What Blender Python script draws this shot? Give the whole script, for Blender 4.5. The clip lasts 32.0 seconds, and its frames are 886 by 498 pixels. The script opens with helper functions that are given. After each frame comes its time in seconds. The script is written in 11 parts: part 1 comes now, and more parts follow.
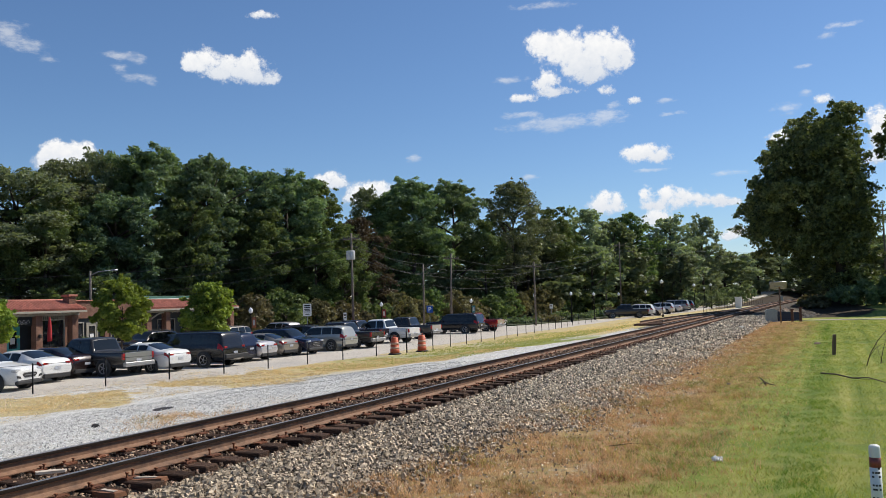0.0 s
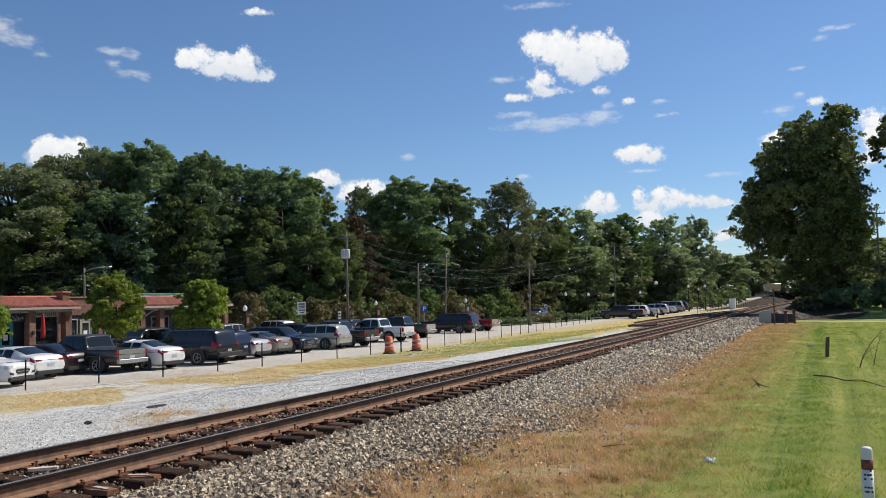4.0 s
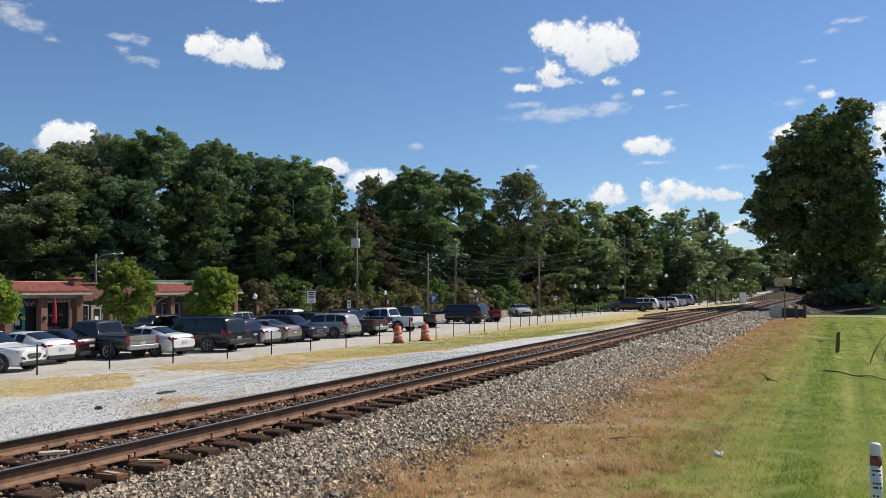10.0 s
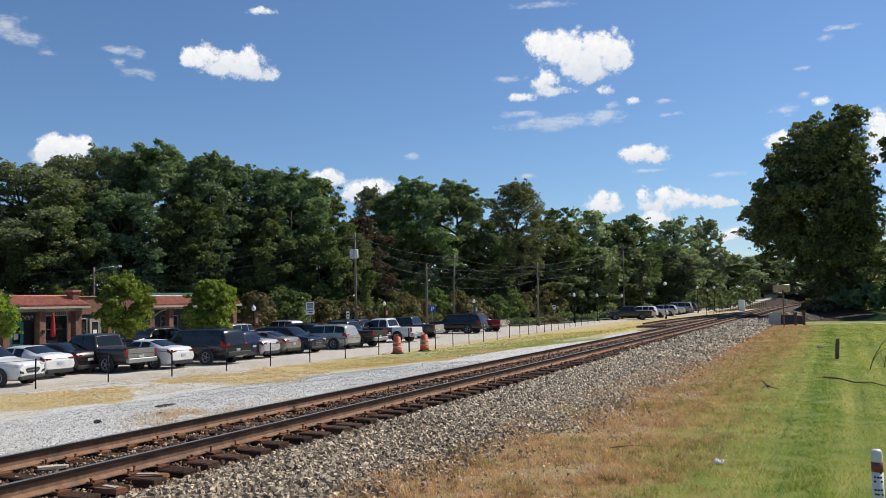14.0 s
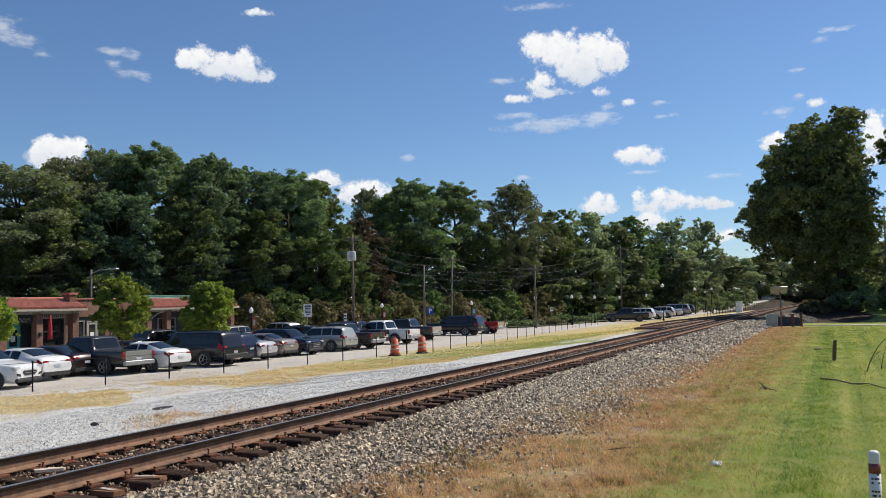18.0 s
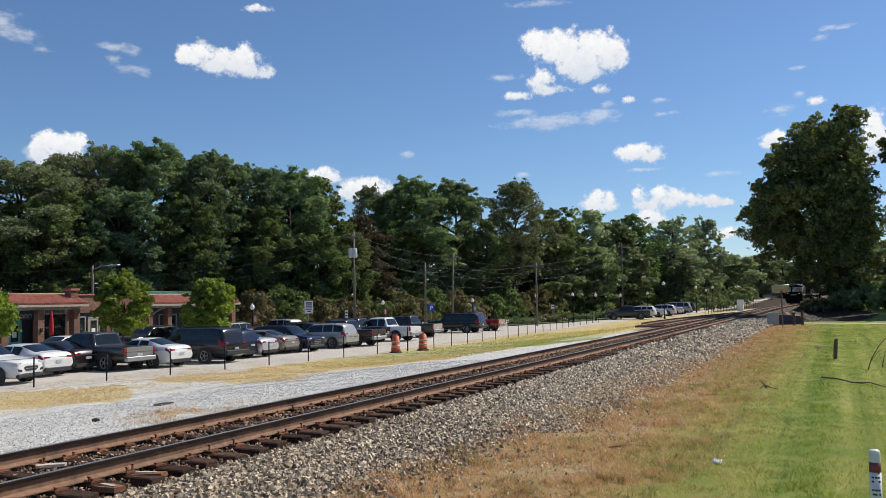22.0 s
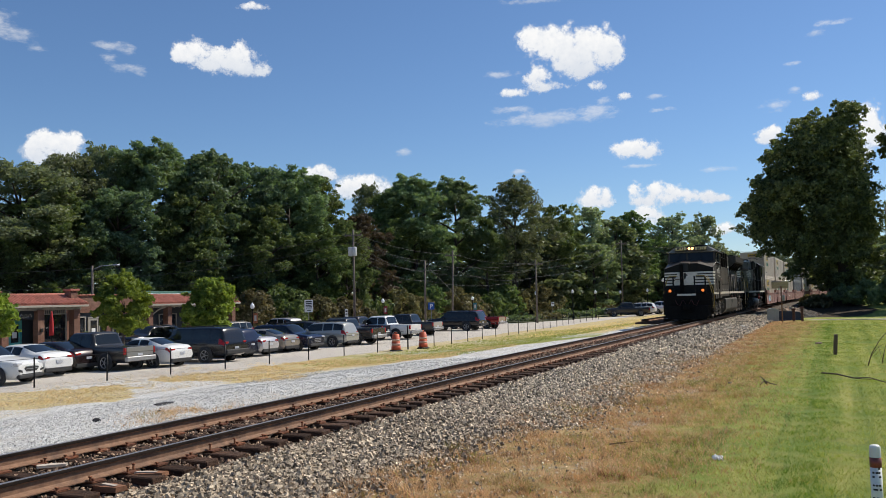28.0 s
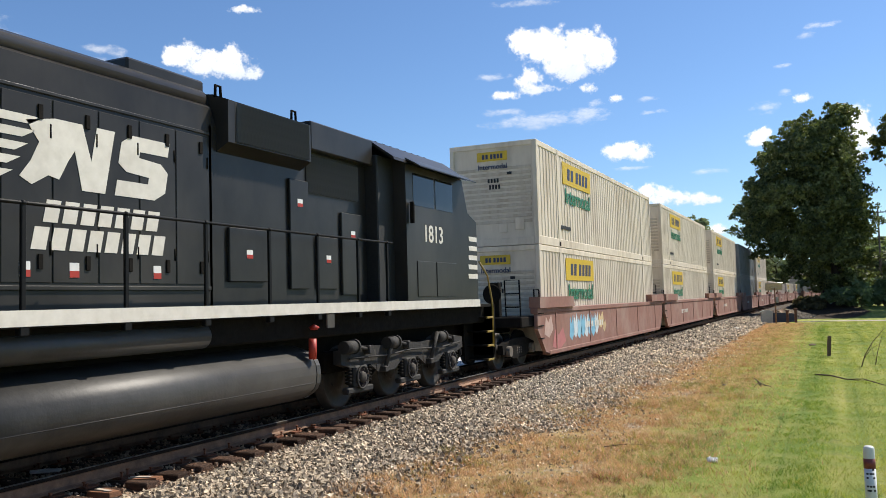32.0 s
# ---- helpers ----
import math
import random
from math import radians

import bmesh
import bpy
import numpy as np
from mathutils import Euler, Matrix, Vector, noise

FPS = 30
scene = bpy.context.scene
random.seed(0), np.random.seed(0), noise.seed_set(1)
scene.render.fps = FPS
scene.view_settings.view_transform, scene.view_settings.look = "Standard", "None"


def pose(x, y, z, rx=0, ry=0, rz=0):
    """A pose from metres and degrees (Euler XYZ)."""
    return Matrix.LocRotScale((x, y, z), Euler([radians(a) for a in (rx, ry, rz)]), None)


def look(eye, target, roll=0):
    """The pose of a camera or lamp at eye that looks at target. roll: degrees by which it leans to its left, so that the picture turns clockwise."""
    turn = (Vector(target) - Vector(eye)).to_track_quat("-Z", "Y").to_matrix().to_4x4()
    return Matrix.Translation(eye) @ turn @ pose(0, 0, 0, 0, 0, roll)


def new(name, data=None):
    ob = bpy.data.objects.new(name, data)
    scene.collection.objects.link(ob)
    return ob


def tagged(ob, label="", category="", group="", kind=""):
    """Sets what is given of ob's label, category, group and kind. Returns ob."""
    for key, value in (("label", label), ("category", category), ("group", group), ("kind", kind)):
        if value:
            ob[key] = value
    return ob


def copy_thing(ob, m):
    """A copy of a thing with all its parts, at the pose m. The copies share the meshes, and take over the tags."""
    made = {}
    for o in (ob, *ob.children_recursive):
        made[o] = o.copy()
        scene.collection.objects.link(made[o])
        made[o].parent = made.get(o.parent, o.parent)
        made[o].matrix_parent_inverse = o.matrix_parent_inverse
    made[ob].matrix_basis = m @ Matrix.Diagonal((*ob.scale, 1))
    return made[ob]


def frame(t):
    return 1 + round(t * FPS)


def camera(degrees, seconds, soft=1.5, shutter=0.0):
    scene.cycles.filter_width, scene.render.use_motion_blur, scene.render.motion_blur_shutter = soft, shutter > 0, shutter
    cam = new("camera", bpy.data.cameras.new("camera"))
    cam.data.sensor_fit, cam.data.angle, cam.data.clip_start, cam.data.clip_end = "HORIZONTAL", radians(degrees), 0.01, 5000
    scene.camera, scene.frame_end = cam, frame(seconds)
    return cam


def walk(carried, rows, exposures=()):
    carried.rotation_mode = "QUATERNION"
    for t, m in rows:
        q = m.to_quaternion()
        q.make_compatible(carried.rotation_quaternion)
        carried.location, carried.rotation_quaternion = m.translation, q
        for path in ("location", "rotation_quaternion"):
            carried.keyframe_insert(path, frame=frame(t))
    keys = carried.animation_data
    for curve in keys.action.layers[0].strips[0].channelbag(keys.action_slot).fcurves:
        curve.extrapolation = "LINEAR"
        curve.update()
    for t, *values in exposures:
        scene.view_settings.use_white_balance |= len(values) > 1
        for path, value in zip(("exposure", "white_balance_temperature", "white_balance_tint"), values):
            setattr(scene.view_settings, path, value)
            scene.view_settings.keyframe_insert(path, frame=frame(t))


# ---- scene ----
EXPOSURES = [(0, 0.0), (29.8, 0.0), (30.5, 0.12), (31, 0.26), (32, 0.39)]
cam = camera(55.28, 32.0, soft=0.75)
walk(cam, [
    (0, pose(8.417, 0, 1.742, 93.566, 1.820, 24.781)),
    (0.5, pose(8.417, 0, 1.742, 93.644, 1.869, 24.734)),
    (1, pose(8.417, 0, 1.742, 93.736, 1.818, 24.723)),
    (1.5, pose(8.417, 0, 1.742, 93.851, 1.769, 24.692)),
    (2, pose(8.417, 0, 1.742, 93.793, 1.811, 24.666)),
    (2.5, pose(8.417, 0, 1.742, 93.620, 1.729, 24.660)),
    (3, pose(8.417, 0, 1.742, 93.523, 1.613, 24.630)),
    (3.5, pose(8.417, 0, 1.742, 93.552, 1.514, 24.530)),
    (5.5, pose(8.417, 0, 1.742, 93.324, 0.952, 24.267)),
    (6, pose(8.417, 0, 1.742, 93.206, 0.844, 24.330)),
    (6.5, pose(8.417, 0, 1.742, 93.119, 0.726, 24.346)),
    (7, pose(8.417, 0, 1.742, 93.125, 0.657, 24.408)),
    (7.5, pose(8.417, 0, 1.742, 93.105, 0.645, 24.620)),
    (8, pose(8.417, 0, 1.742, 92.996, 0.665, 24.798)),
    (8.5, pose(8.417, 0, 1.742, 92.913, 0.717, 24.887)),
    (9, pose(8.417, 0, 1.742, 92.877, 0.660, 24.972)),
    (9.5, pose(8.417, 0, 1.742, 92.877, 0.674, 25.068)),
    (10, pose(8.417, 0, 1.742, 92.877, 0.684, 25.052)),
    (10.5, pose(8.417, 0, 1.742, 92.934, 0.669, 24.961)),
    (11, pose(8.417, 0, 1.742, 93.018, 0.817, 24.931)),
    (11.5, pose(8.417, 0, 1.742, 93.144, 0.854, 24.995)),
    (12, pose(8.417, 0, 1.742, 93.249, 0.993, 25.122)),
    (12.5, pose(8.417, 0, 1.742, 93.339, 1.038, 25.163)),
    (13, pose(8.417, 0, 1.742, 93.353, 1.086, 25.085)),
    (13.5, pose(8.417, 0, 1.742, 93.437, 1.161, 24.989)),
    (14, pose(8.417, 0, 1.742, 93.556, 1.219, 24.977)),
    (14.5, pose(8.417, 0, 1.742, 93.629, 1.166, 25.040)),
    (16.5, pose(8.417, 0, 1.742, 93.610, 1.209, 24.764)),
    (17, pose(8.417, 0, 1.742, 93.611, 1.329, 24.812)),
    (17.5, pose(8.417, 0, 1.742, 93.649, 1.286, 24.859)),
    (18, pose(8.417, 0, 1.742, 93.688, 1.277, 24.814)),
    (18.5, pose(8.417, 0, 1.742, 93.647, 1.274, 24.739)),
    (19, pose(8.417, 0, 1.742, 93.608, 1.199, 24.649)),
    (19.5, pose(8.417, 0, 1.742, 93.570, 1.243, 24.581)),
    (20, pose(8.417, 0, 1.742, 93.612, 1.247, 24.581)),
    (20.5, pose(8.417, 0, 1.742, 93.622, 1.254, 24.638)),
    (21, pose(8.417, 0, 1.742, 93.609, 1.197, 24.699)),
    (21.5, pose(8.417, 0, 1.742, 93.580, 1.061, 24.835)),
    (22, pose(8.417, 0, 1.742, 93.503, 1.071, 24.887)),
    (22.5, pose(8.417, 0, 1.742, 93.452, 1.102, 24.929)),
    (23, pose(8.417, 0, 1.742, 93.440, 1.216, 24.925)),
    (23.5, pose(8.417, 0, 1.742, 93.420, 1.292, 24.873)),
    (24, pose(8.417, 0, 1.742, 93.383, 1.215, 24.925)),
    (24.5, pose(8.417, 0, 1.742, 93.306, 1.293, 24.975)),
    (25, pose(8.417, 0, 1.742, 93.305, 1.306, 24.902)),
    (25.5, pose(8.417, 0, 1.742, 93.310, 1.279, 24.860)),
    (27.5, pose(8.417, 0, 1.742, 93.368, 1.410, 24.983)),
    (28, pose(8.417, 0, 1.742, 93.366, 1.409, 24.881)),
    (28.5, pose(8.417, 0, 1.742, 93.400, 1.276, 24.714)),
    (29, pose(8.417, 0, 1.742, 93.380, 1.201, 24.699)),
    (29.5, pose(8.417, 0, 1.742, 93.322, 1.201, 24.655)),
    (30, pose(8.417, 0, 1.742, 93.248, 1.238, 24.647)),
    (30.5, pose(8.417, 0, 1.742, 93.245, 1.228, 24.653)),
    (31, pose(8.417, 0, 1.742, 93.431, 1.311, 24.599)),
    (31.5, pose(8.417, 0, 1.742, 93.568, 1.371, 24.600)),
    (32, pose(8.417, 0, 1.742, 93.572, 1.643, 24.507)),
], exposures=EXPOSURES)

SUN_AZ, SUN_EL = 35.0, 48.0   # degrees from the track's +y towards +x, and above the horizon
world = bpy.data.worlds.new("sky")
scene.world = world
world.use_nodes = True
wn = world.node_tree.nodes
wn.clear()
w_out = wn.new("ShaderNodeOutputWorld")
w_bg = wn.new("ShaderNodeBackground")
w_sky = wn.new("ShaderNodeTexSky")
w_sky.sky_type = "NISHITA"
w_sky.sun_disc = False
w_sky.sun_elevation = radians(SUN_EL)
w_sky.sun_rotation = radians(SUN_AZ)
w_sky.altitude = 300
w_sky.air_density = 1.0
w_sky.dust_density = 0.22
w_sky.ozone_density = 8.0
w_bg.inputs["Strength"].default_value = 0.106
world.node_tree.links.new(w_sky.outputs[0], w_bg.inputs["Color"])
world.node_tree.links.new(w_bg.outputs[0], w_out.inputs["Surface"])

sun_data = bpy.data.lights.new("sun", "SUN")
sun_data.energy = 4.9
sun_data.angle = radians(0.55)
sun_data.color = (1.0, 0.93, 0.82)
sun = new("sun", sun_data)
sun.matrix_basis = look((0, 0, 60), (-math.sin(radians(SUN_AZ)), -math.cos(radians(SUN_AZ)), 60 - math.tan(radians(SUN_EL))))


# ---- materials ----
def shade(name, c1, c2=None, scale=8.0, rough=0.7, metal=0.0, bump=0.0, bump_scale=None, stretch=(1, 1, 1), c3=None, c3_scale=0.6, c3_amount=0.5, vary=0.0, island=False, spec=0.5, coat=0.0, wave=None):
    """A surface: fine mottling between c1 and c2, broad stains towards c3, a little relief and a tone that differs from piece to piece."""
    m = bpy.data.materials.new(name)
    m.use_nodes = True
    nt = m.node_tree
    n, link = nt.nodes, nt.links.new
    b = n["Principled BSDF"]
    b.inputs["Roughness"].default_value = rough
    b.inputs["Metallic"].default_value = metal
    b.inputs["Specular IOR Level"].default_value = spec
    b.inputs["Coat Weight"].default_value = coat
    b.inputs["Coat Roughness"].default_value = 0.06
    tc = n.new("ShaderNodeTexCoord")
    mp = n.new("ShaderNodeMapping")
    mp.inputs["Scale"].default_value = stretch
    link(tc.outputs["Object"], mp.inputs["Vector"])
    nz = n.new("ShaderNodeTexNoise")
    nz.inputs["Scale"].default_value = scale
    nz.inputs["Detail"].default_value = 6
    nz.inputs["Roughness"].default_value = 0.62
    link(mp.outputs[0], nz.inputs["Vector"])
    ramp = n.new("ShaderNodeMapRange")
    ramp.inputs["From Min"].default_value, ramp.inputs["From Max"].default_value = 0.32, 0.68
    link(nz.outputs["Fac"], ramp.inputs["Value"])
    mix = n.new("ShaderNodeMix")
    mix.data_type = "RGBA"
    mix.inputs["A"].default_value = (*c1, 1)
    mix.inputs["B"].default_value = (*(c2 or [v * 0.82 for v in c1]), 1)
    link(ramp.outputs[0], mix.inputs["Factor"])
    col = mix.outputs["Result"]
    if c3:
        n3 = n.new("ShaderNodeTexNoise")
        n3.inputs["Scale"].default_value = c3_scale
        n3.inputs["Detail"].default_value = 5
        n3.inputs["Roughness"].default_value = 0.6
        link(mp.outputs[0], n3.inputs["Vector"])
        r3 = n.new("ShaderNodeMapRange")
        r3.inputs["From Min"].default_value, r3.inputs["From Max"].default_value = 0.48, 0.72
        r3.inputs["To Max"].default_value = c3_amount
        link(n3.outputs["Fac"], r3.inputs["Value"])
        mx = n.new("ShaderNodeMix")
        mx.data_type = "RGBA"
        mx.inputs["B"].default_value = (*c3, 1)
        link(col, mx.inputs["A"])
        link(r3.outputs[0], mx.inputs["Factor"])
        col = mx.outputs["Result"]
    if vary:
        hs = n.new("ShaderNodeHueSaturation")
        if island:
            src = n.new("ShaderNodeNewGeometry").outputs["Random Per Island"]
        else:
            src = n.new("ShaderNodeObjectInfo").outputs["Random"]
        vr = n.new("ShaderNodeMapRange")
        vr.inputs["To Min"].default_value, vr.inputs["To Max"].default_value = 1 - vary, 1 + vary
        link(src, vr.inputs["Value"])
        link(vr.outputs[0], hs.inputs["Value"])
        link(col, hs.inputs["Color"])
        col = hs.outputs["Color"]
    link(col, b.inputs["Base Color"])
    if bump:
        nb = n.new("ShaderNodeTexNoise")
        nb.inputs["Scale"].default_value = bump_scale or scale * 3
        nb.inputs["Detail"].default_value = 4
        link(mp.outputs[0], nb.inputs["Vector"])
        bp = n.new("ShaderNodeBump")
        bp.inputs["Strength"].default_value = min(1.0, bump)
        bp.inputs["Distance"].default_value = 0.02
        link(nb.outputs["Fac"], bp.inputs["Height"])
        link(bp.outputs[0], b.inputs["Normal"])
    return m


def glow(name, colour, strength):
    m = bpy.data.materials.new(name)
    m.use_nodes = True
    b = m.node_tree.nodes["Principled BSDF"]
    b.inputs["Base Color"].default_value = (*colour, 1)
    b.inputs["Emission Color"].default_value = (*colour, 1)
    b.inputs["Emission Strength"].default_value = strength
    return m


def leaf_shade(name, c1, c2, back, patch=None):
    """Leaves: tone by leaf, some light through the blade; patch (colour, scale, from, to) for worn spots."""
    m = bpy.data.materials.new(name)
    m.use_nodes = True
    nt = m.node_tree
    n, link = nt.nodes, nt.links.new
    n.remove(n["Principled BSDF"])
    out = n["Material Output"]
    geo = n.new("ShaderNodeNewGeometry")
    tc = n.new("ShaderNodeTexCoord")
    nz = n.new("ShaderNodeTexNoise")
    nz.inputs["Scale"].default_value = 0.35
    nz.inputs["Detail"].default_value = 3
    link(tc.outputs["Object"], nz.inputs["Vector"])
    add = n.new("ShaderNodeMath")
    add.operation = "MULTIPLY_ADD"
    link(geo.outputs["Random Per Island"], add.inputs[0])
    add.inputs[1].default_value = 0.55
    link(nz.outputs["Fac"], add.inputs[2])
    rg = n.new("ShaderNodeMapRange")
    rg.inputs["From Min"].default_value, rg.inputs["From Max"].default_value = 0.4, 1.15
    link(add.outputs[0], rg.inputs["Value"])
    mix = n.new("ShaderNodeMix")
    mix.data_type = "RGBA"
    mix.inputs["A"].default_value = (*c1, 1)
    mix.inputs["B"].default_value = (*c2, 1)
    link(rg.outputs[0], mix.inputs["Factor"])
    oi = n.new("ShaderNodeObjectInfo")
    hs = n.new("ShaderNodeHueSaturation")
    vr = n.new("ShaderNodeMapRange")
    vr.inputs["To Min"].default_value, vr.inputs["To Max"].default_value = 0.82, 1.25
    link(oi.outputs["Random"], vr.inputs["Value"])
    link(vr.outputs[0], hs.inputs["Value"])
    hr = n.new("ShaderNodeMapRange")
    hr.inputs["To Min"].default_value, hr.inputs["To Max"].default_value = 0.478, 0.514
    link(oi.outputs["Random"], hr.inputs["Value"])
    link(hr.outputs[0], hs.inputs["Hue"])
    col = mix.outputs["Result"]
    for colour, scale, lo, hi, *stretch in patch or ():
        spot = n.new("ShaderNodeTexNoise")
        spot.inputs["Scale"].default_value, spot.inputs["Detail"].default_value, spot.inputs["Roughness"].default_value = scale, 6, 0.65
        place = n.new("ShaderNodeMapping")
        place.inputs["Scale"].default_value = stretch[0] if stretch else (1, 1, 1)
        link(tc.outputs["Object"], place.inputs["Vector"])
        link(place.outputs[0], spot.inputs["Vector"])
        amount = n.new("ShaderNodeMapRange")
        amount.inputs["From Min"].default_value, amount.inputs["From Max"].default_value, amount.inputs["To Max"].default_value = lo, hi, 0.85
        link(spot.outputs["Fac"], amount.inputs["Value"])
        blend = n.new("ShaderNodeMix")
        blend.data_type = "RGBA"
        blend.inputs["B"].default_value = (*colour, 1)
        link(col, blend.inputs["A"])
        link(amount.outputs[0], blend.inputs["Factor"])
        col = blend.outputs["Result"]
    link(col, hs.inputs["Color"])
    dif = n.new("ShaderNodeBsdfPrincipled")
    dif.inputs["Roughness"].default_value = 0.5
    dif.inputs["Specular IOR Level"].default_value = 0.22
    tra = n.new("ShaderNodeBsdfTranslucent")
    tint = n.new("ShaderNodeMix")
    tint.data_type, tint.blend_type = "RGBA", "MULTIPLY"
    tint.inputs["Factor"].default_value = 1
    tint.inputs["B"].default_value = (*back, 1)
    link(hs.outputs[0], dif.inputs["Base Color"])
    link(hs.outputs[0], tint.inputs["A"])
    link(tint.outputs["Result"], tra.inputs["Color"])
    ms = n.new("ShaderNodeMixShader")
    ms.inputs[0].default_value = 0.40
    link(dif.outputs[0], ms.inputs[1])
    link(tra.outputs[0], ms.inputs[2])
    link(ms.outputs[0], out.inputs["Surface"])
    return m


# ---- mesh building ----
class Geo:
    """Vertices and faces gathered for one mesh."""

    def __init__(self):
        self.v, self.f, self.s = [], [], []

    def add(self, pts, faces, smooth=False):
        k = len(self.v)
        self.v += [tuple(q) for q in pts]
        for f in faces:
            self.f.append([k + i for i in f])
            self.s.append(smooth)
        return self

    def box(self, x0, x1, y0, y1, z0, z1, c=0.0):
        """A box, with its edges cut off by c."""
        if x0 > x1: x0, x1 = x1, x0
        if y0 > y1: y0, y1 = y1, y0
        if z0 > z1: z0, z1 = z1, z0
        c = min(c, (x1 - x0) * 0.45, (y1 - y0) * 0.45, (z1 - z0) * 0.45)
        if c <= 0:
            return self.add([(x, y, z) for x in (x0, x1) for y in (y0, y1) for z in (z0, z1)],
                            [(0, 1, 3, 2), (4, 6, 7, 5), (0, 4, 5, 1), (2, 3, 7, 6), (0, 2, 6, 4), (1, 5, 7, 3)])
        pts, idx = [], {}
        for i, (x, sx) in enumerate(((x0, 1), (x1, -1))):
            for j, (y, sy) in enumerate(((y0, 1), (y1, -1))):
                for k, (z, sz) in enumerate(((z0, 1), (z1, -1))):
                    for a, q in enumerate(((x, y + sy * c, z + sz * c), (x + sx * c, y, z + sz * c), (x + sx * c, y + sy * c, z))):
                        idx[i, j, k, a] = len(pts)
                        pts.append(q)
        g = idx
        faces = []
        for i in (0, 1):
            faces.append([g[i, 0, 0, 0], g[i, 1, 0, 0], g[i, 1, 1, 0], g[i, 0, 1, 0]])
            faces.append([g[0, i, 0, 1], g[1, i, 0, 1], g[1, i, 1, 1], g[0, i, 1, 1]])
            faces.append([g[0, 0, i, 2], g[1, 0, i, 2], g[1, 1, i, 2], g[0, 1, i, 2]])
            for j in (0, 1):
                faces.append([g[i, j, 0, 0], g[i, j, 1, 0], g[i, j, 1, 1], g[i, j, 0, 1]])
                faces.append([g[i, 0, j, 0], g[i, 1, j, 0], g[i, 1, j, 2], g[i, 0, j, 2]])
                faces.append([g[0, i, j, 1], g[1, i, j, 1], g[1, i, j, 2], g[0, i, j, 2]])
                for k in (0, 1):
                    faces.append([g[i, j, k, 0], g[i, j, k, 1], g[i, j, k, 2]])
        return self.add(pts, faces)

    def tube(self, pts, r, seg=8, caps=True):
        """A round bar along points; r is one radius or one for each point."""
        pts = [Vector(q) for q in pts]
        rs = r if isinstance(r, (list, tuple)) else [r] * len(pts)
        k0, ring = len(self.v), []
        for i, q in enumerate(pts):
            d = (pts[min(i + 1, len(pts) - 1)] - pts[max(i - 1, 0)])
            d = d.normalized() if d.length > 1e-9 else Vector((0, 0, 1))
            a = d.orthogonal().normalized() if abs(d.z) < 0.95 else Vector((1, 0, 0))
            if abs(d.z) < 0.95:
                a = d.cross(Vector((0, 0, 1))).normalized()
            b = d.cross(a).normalized()
            a = b.cross(d).normalized()
            for s in range(seg):
                w = 2 * math.pi * s / seg
                self.v.append(tuple(q + (a * math.cos(w) + b * math.sin(w)) * rs[i]))
        for i in range(len(pts) - 1):
            for s in range(seg):
                t = (s + 1) % seg
                self.f.append([k0 + i * seg + s, k0 + i * seg + t, k0 + (i + 1) * seg + t, k0 + (i + 1) * seg + s])
                self.s.append(True)
        if caps:
            for i in (0, len(pts) - 1):
                self.f.append([k0 + i * seg + s for s in range(seg)])
                self.s.append(False)
        return self

    def cyl(self, p0, p1, r0, r1=None, seg=12):
        return self.tube([p0, p1], [r0, r0 if r1 is None else r1], seg)

    def prism(self, outline, axis, a0, a1):
        """An outline of (u, v) drawn out along an axis: x takes (y, z), y takes (x, z), z takes (x, y)."""
        n = len(outline)
        put = {"x": lambda a, u, v: (a, u, v), "y": lambda a, u, v: (u, a, v), "z": lambda a, u, v: (u, v, a)}[axis]
        pts = [put(a0, u, v) for u, v in outline] + [put(a1, u, v) for u, v in outline]
        faces = [list(range(n)), list(range(n, 2 * n))[::-1]] + [[i, (i + 1) % n, n + (i + 1) % n, n + i] for i in range(n)]
        return self.add(pts, faces)

    def lathe(self, profile, origin, axis="z", seg=16, caps=True):
        """A profile of (radius, height) turned round an axis."""
        k0 = len(self.v)
        ox, oy, oz = origin
        for r, h in profile:
            for s in range(seg):
                w = 2 * math.pi * s / seg
                c, d = r * math.cos(w), r * math.sin(w)
                self.v.append({"z": (ox + c, oy + d, oz + h), "x": (ox + h, oy + c, oz + d), "y": (ox + c, oy + h, oz + d)}[axis])
        for i in range(len(profile) - 1):
            for s in range(seg):
                t = (s + 1) % seg
                self.f.append([k0 + i * seg + s, k0 + i * seg + t, k0 + (i + 1) * seg + t, k0 + (i + 1) * seg + s])
                self.s.append(True)
        for i in (0, len(profile) - 1) if caps else ():
            if profile[i][0] > 1e-4:
                self.f.append([k0 + i * seg + s for s in range(seg)])
                self.s.append(False)
        return self

    def loft(self, rings, closed=True, caps=True, smooth=False):
        k0, n = len(self.v), len(rings[0])
        for ring in rings:
            self.v += [tuple(q) for q in ring]
        for i in range(len(rings) - 1):
            for s in range(n if closed else n - 1):
                t = (s + 1) % n
                self.f.append([k0 + i * n + s, k0 + i * n + t, k0 + (i + 1) * n + t, k0 + (i + 1) * n + s])
                self.s.append(smooth)
        if caps:
            for i in (0, len(rings) - 1):
                self.f.append([k0 + i * n + s for s in range(n)])
                self.s.append(False)
        return self

    def mesh(self, name, material, fix=True, weld=0.0):
        me = bpy.data.meshes.new(name)
        me.from_pydata(self.v, [], self.f)
        me.polygons.foreach_set("use_smooth", self.s)
        if material:
            me.materials.append(material)
        if fix:
            bm = bmesh.new()
            bm.from_mesh(me)
            if weld:
                bmesh.ops.remove_doubles(bm, verts=bm.verts, dist=weld)
            bmesh.ops.recalc_face_normals(bm, faces=bm.faces)
            bm.to_mesh(me)
            bm.free()
        me.update()
        return me


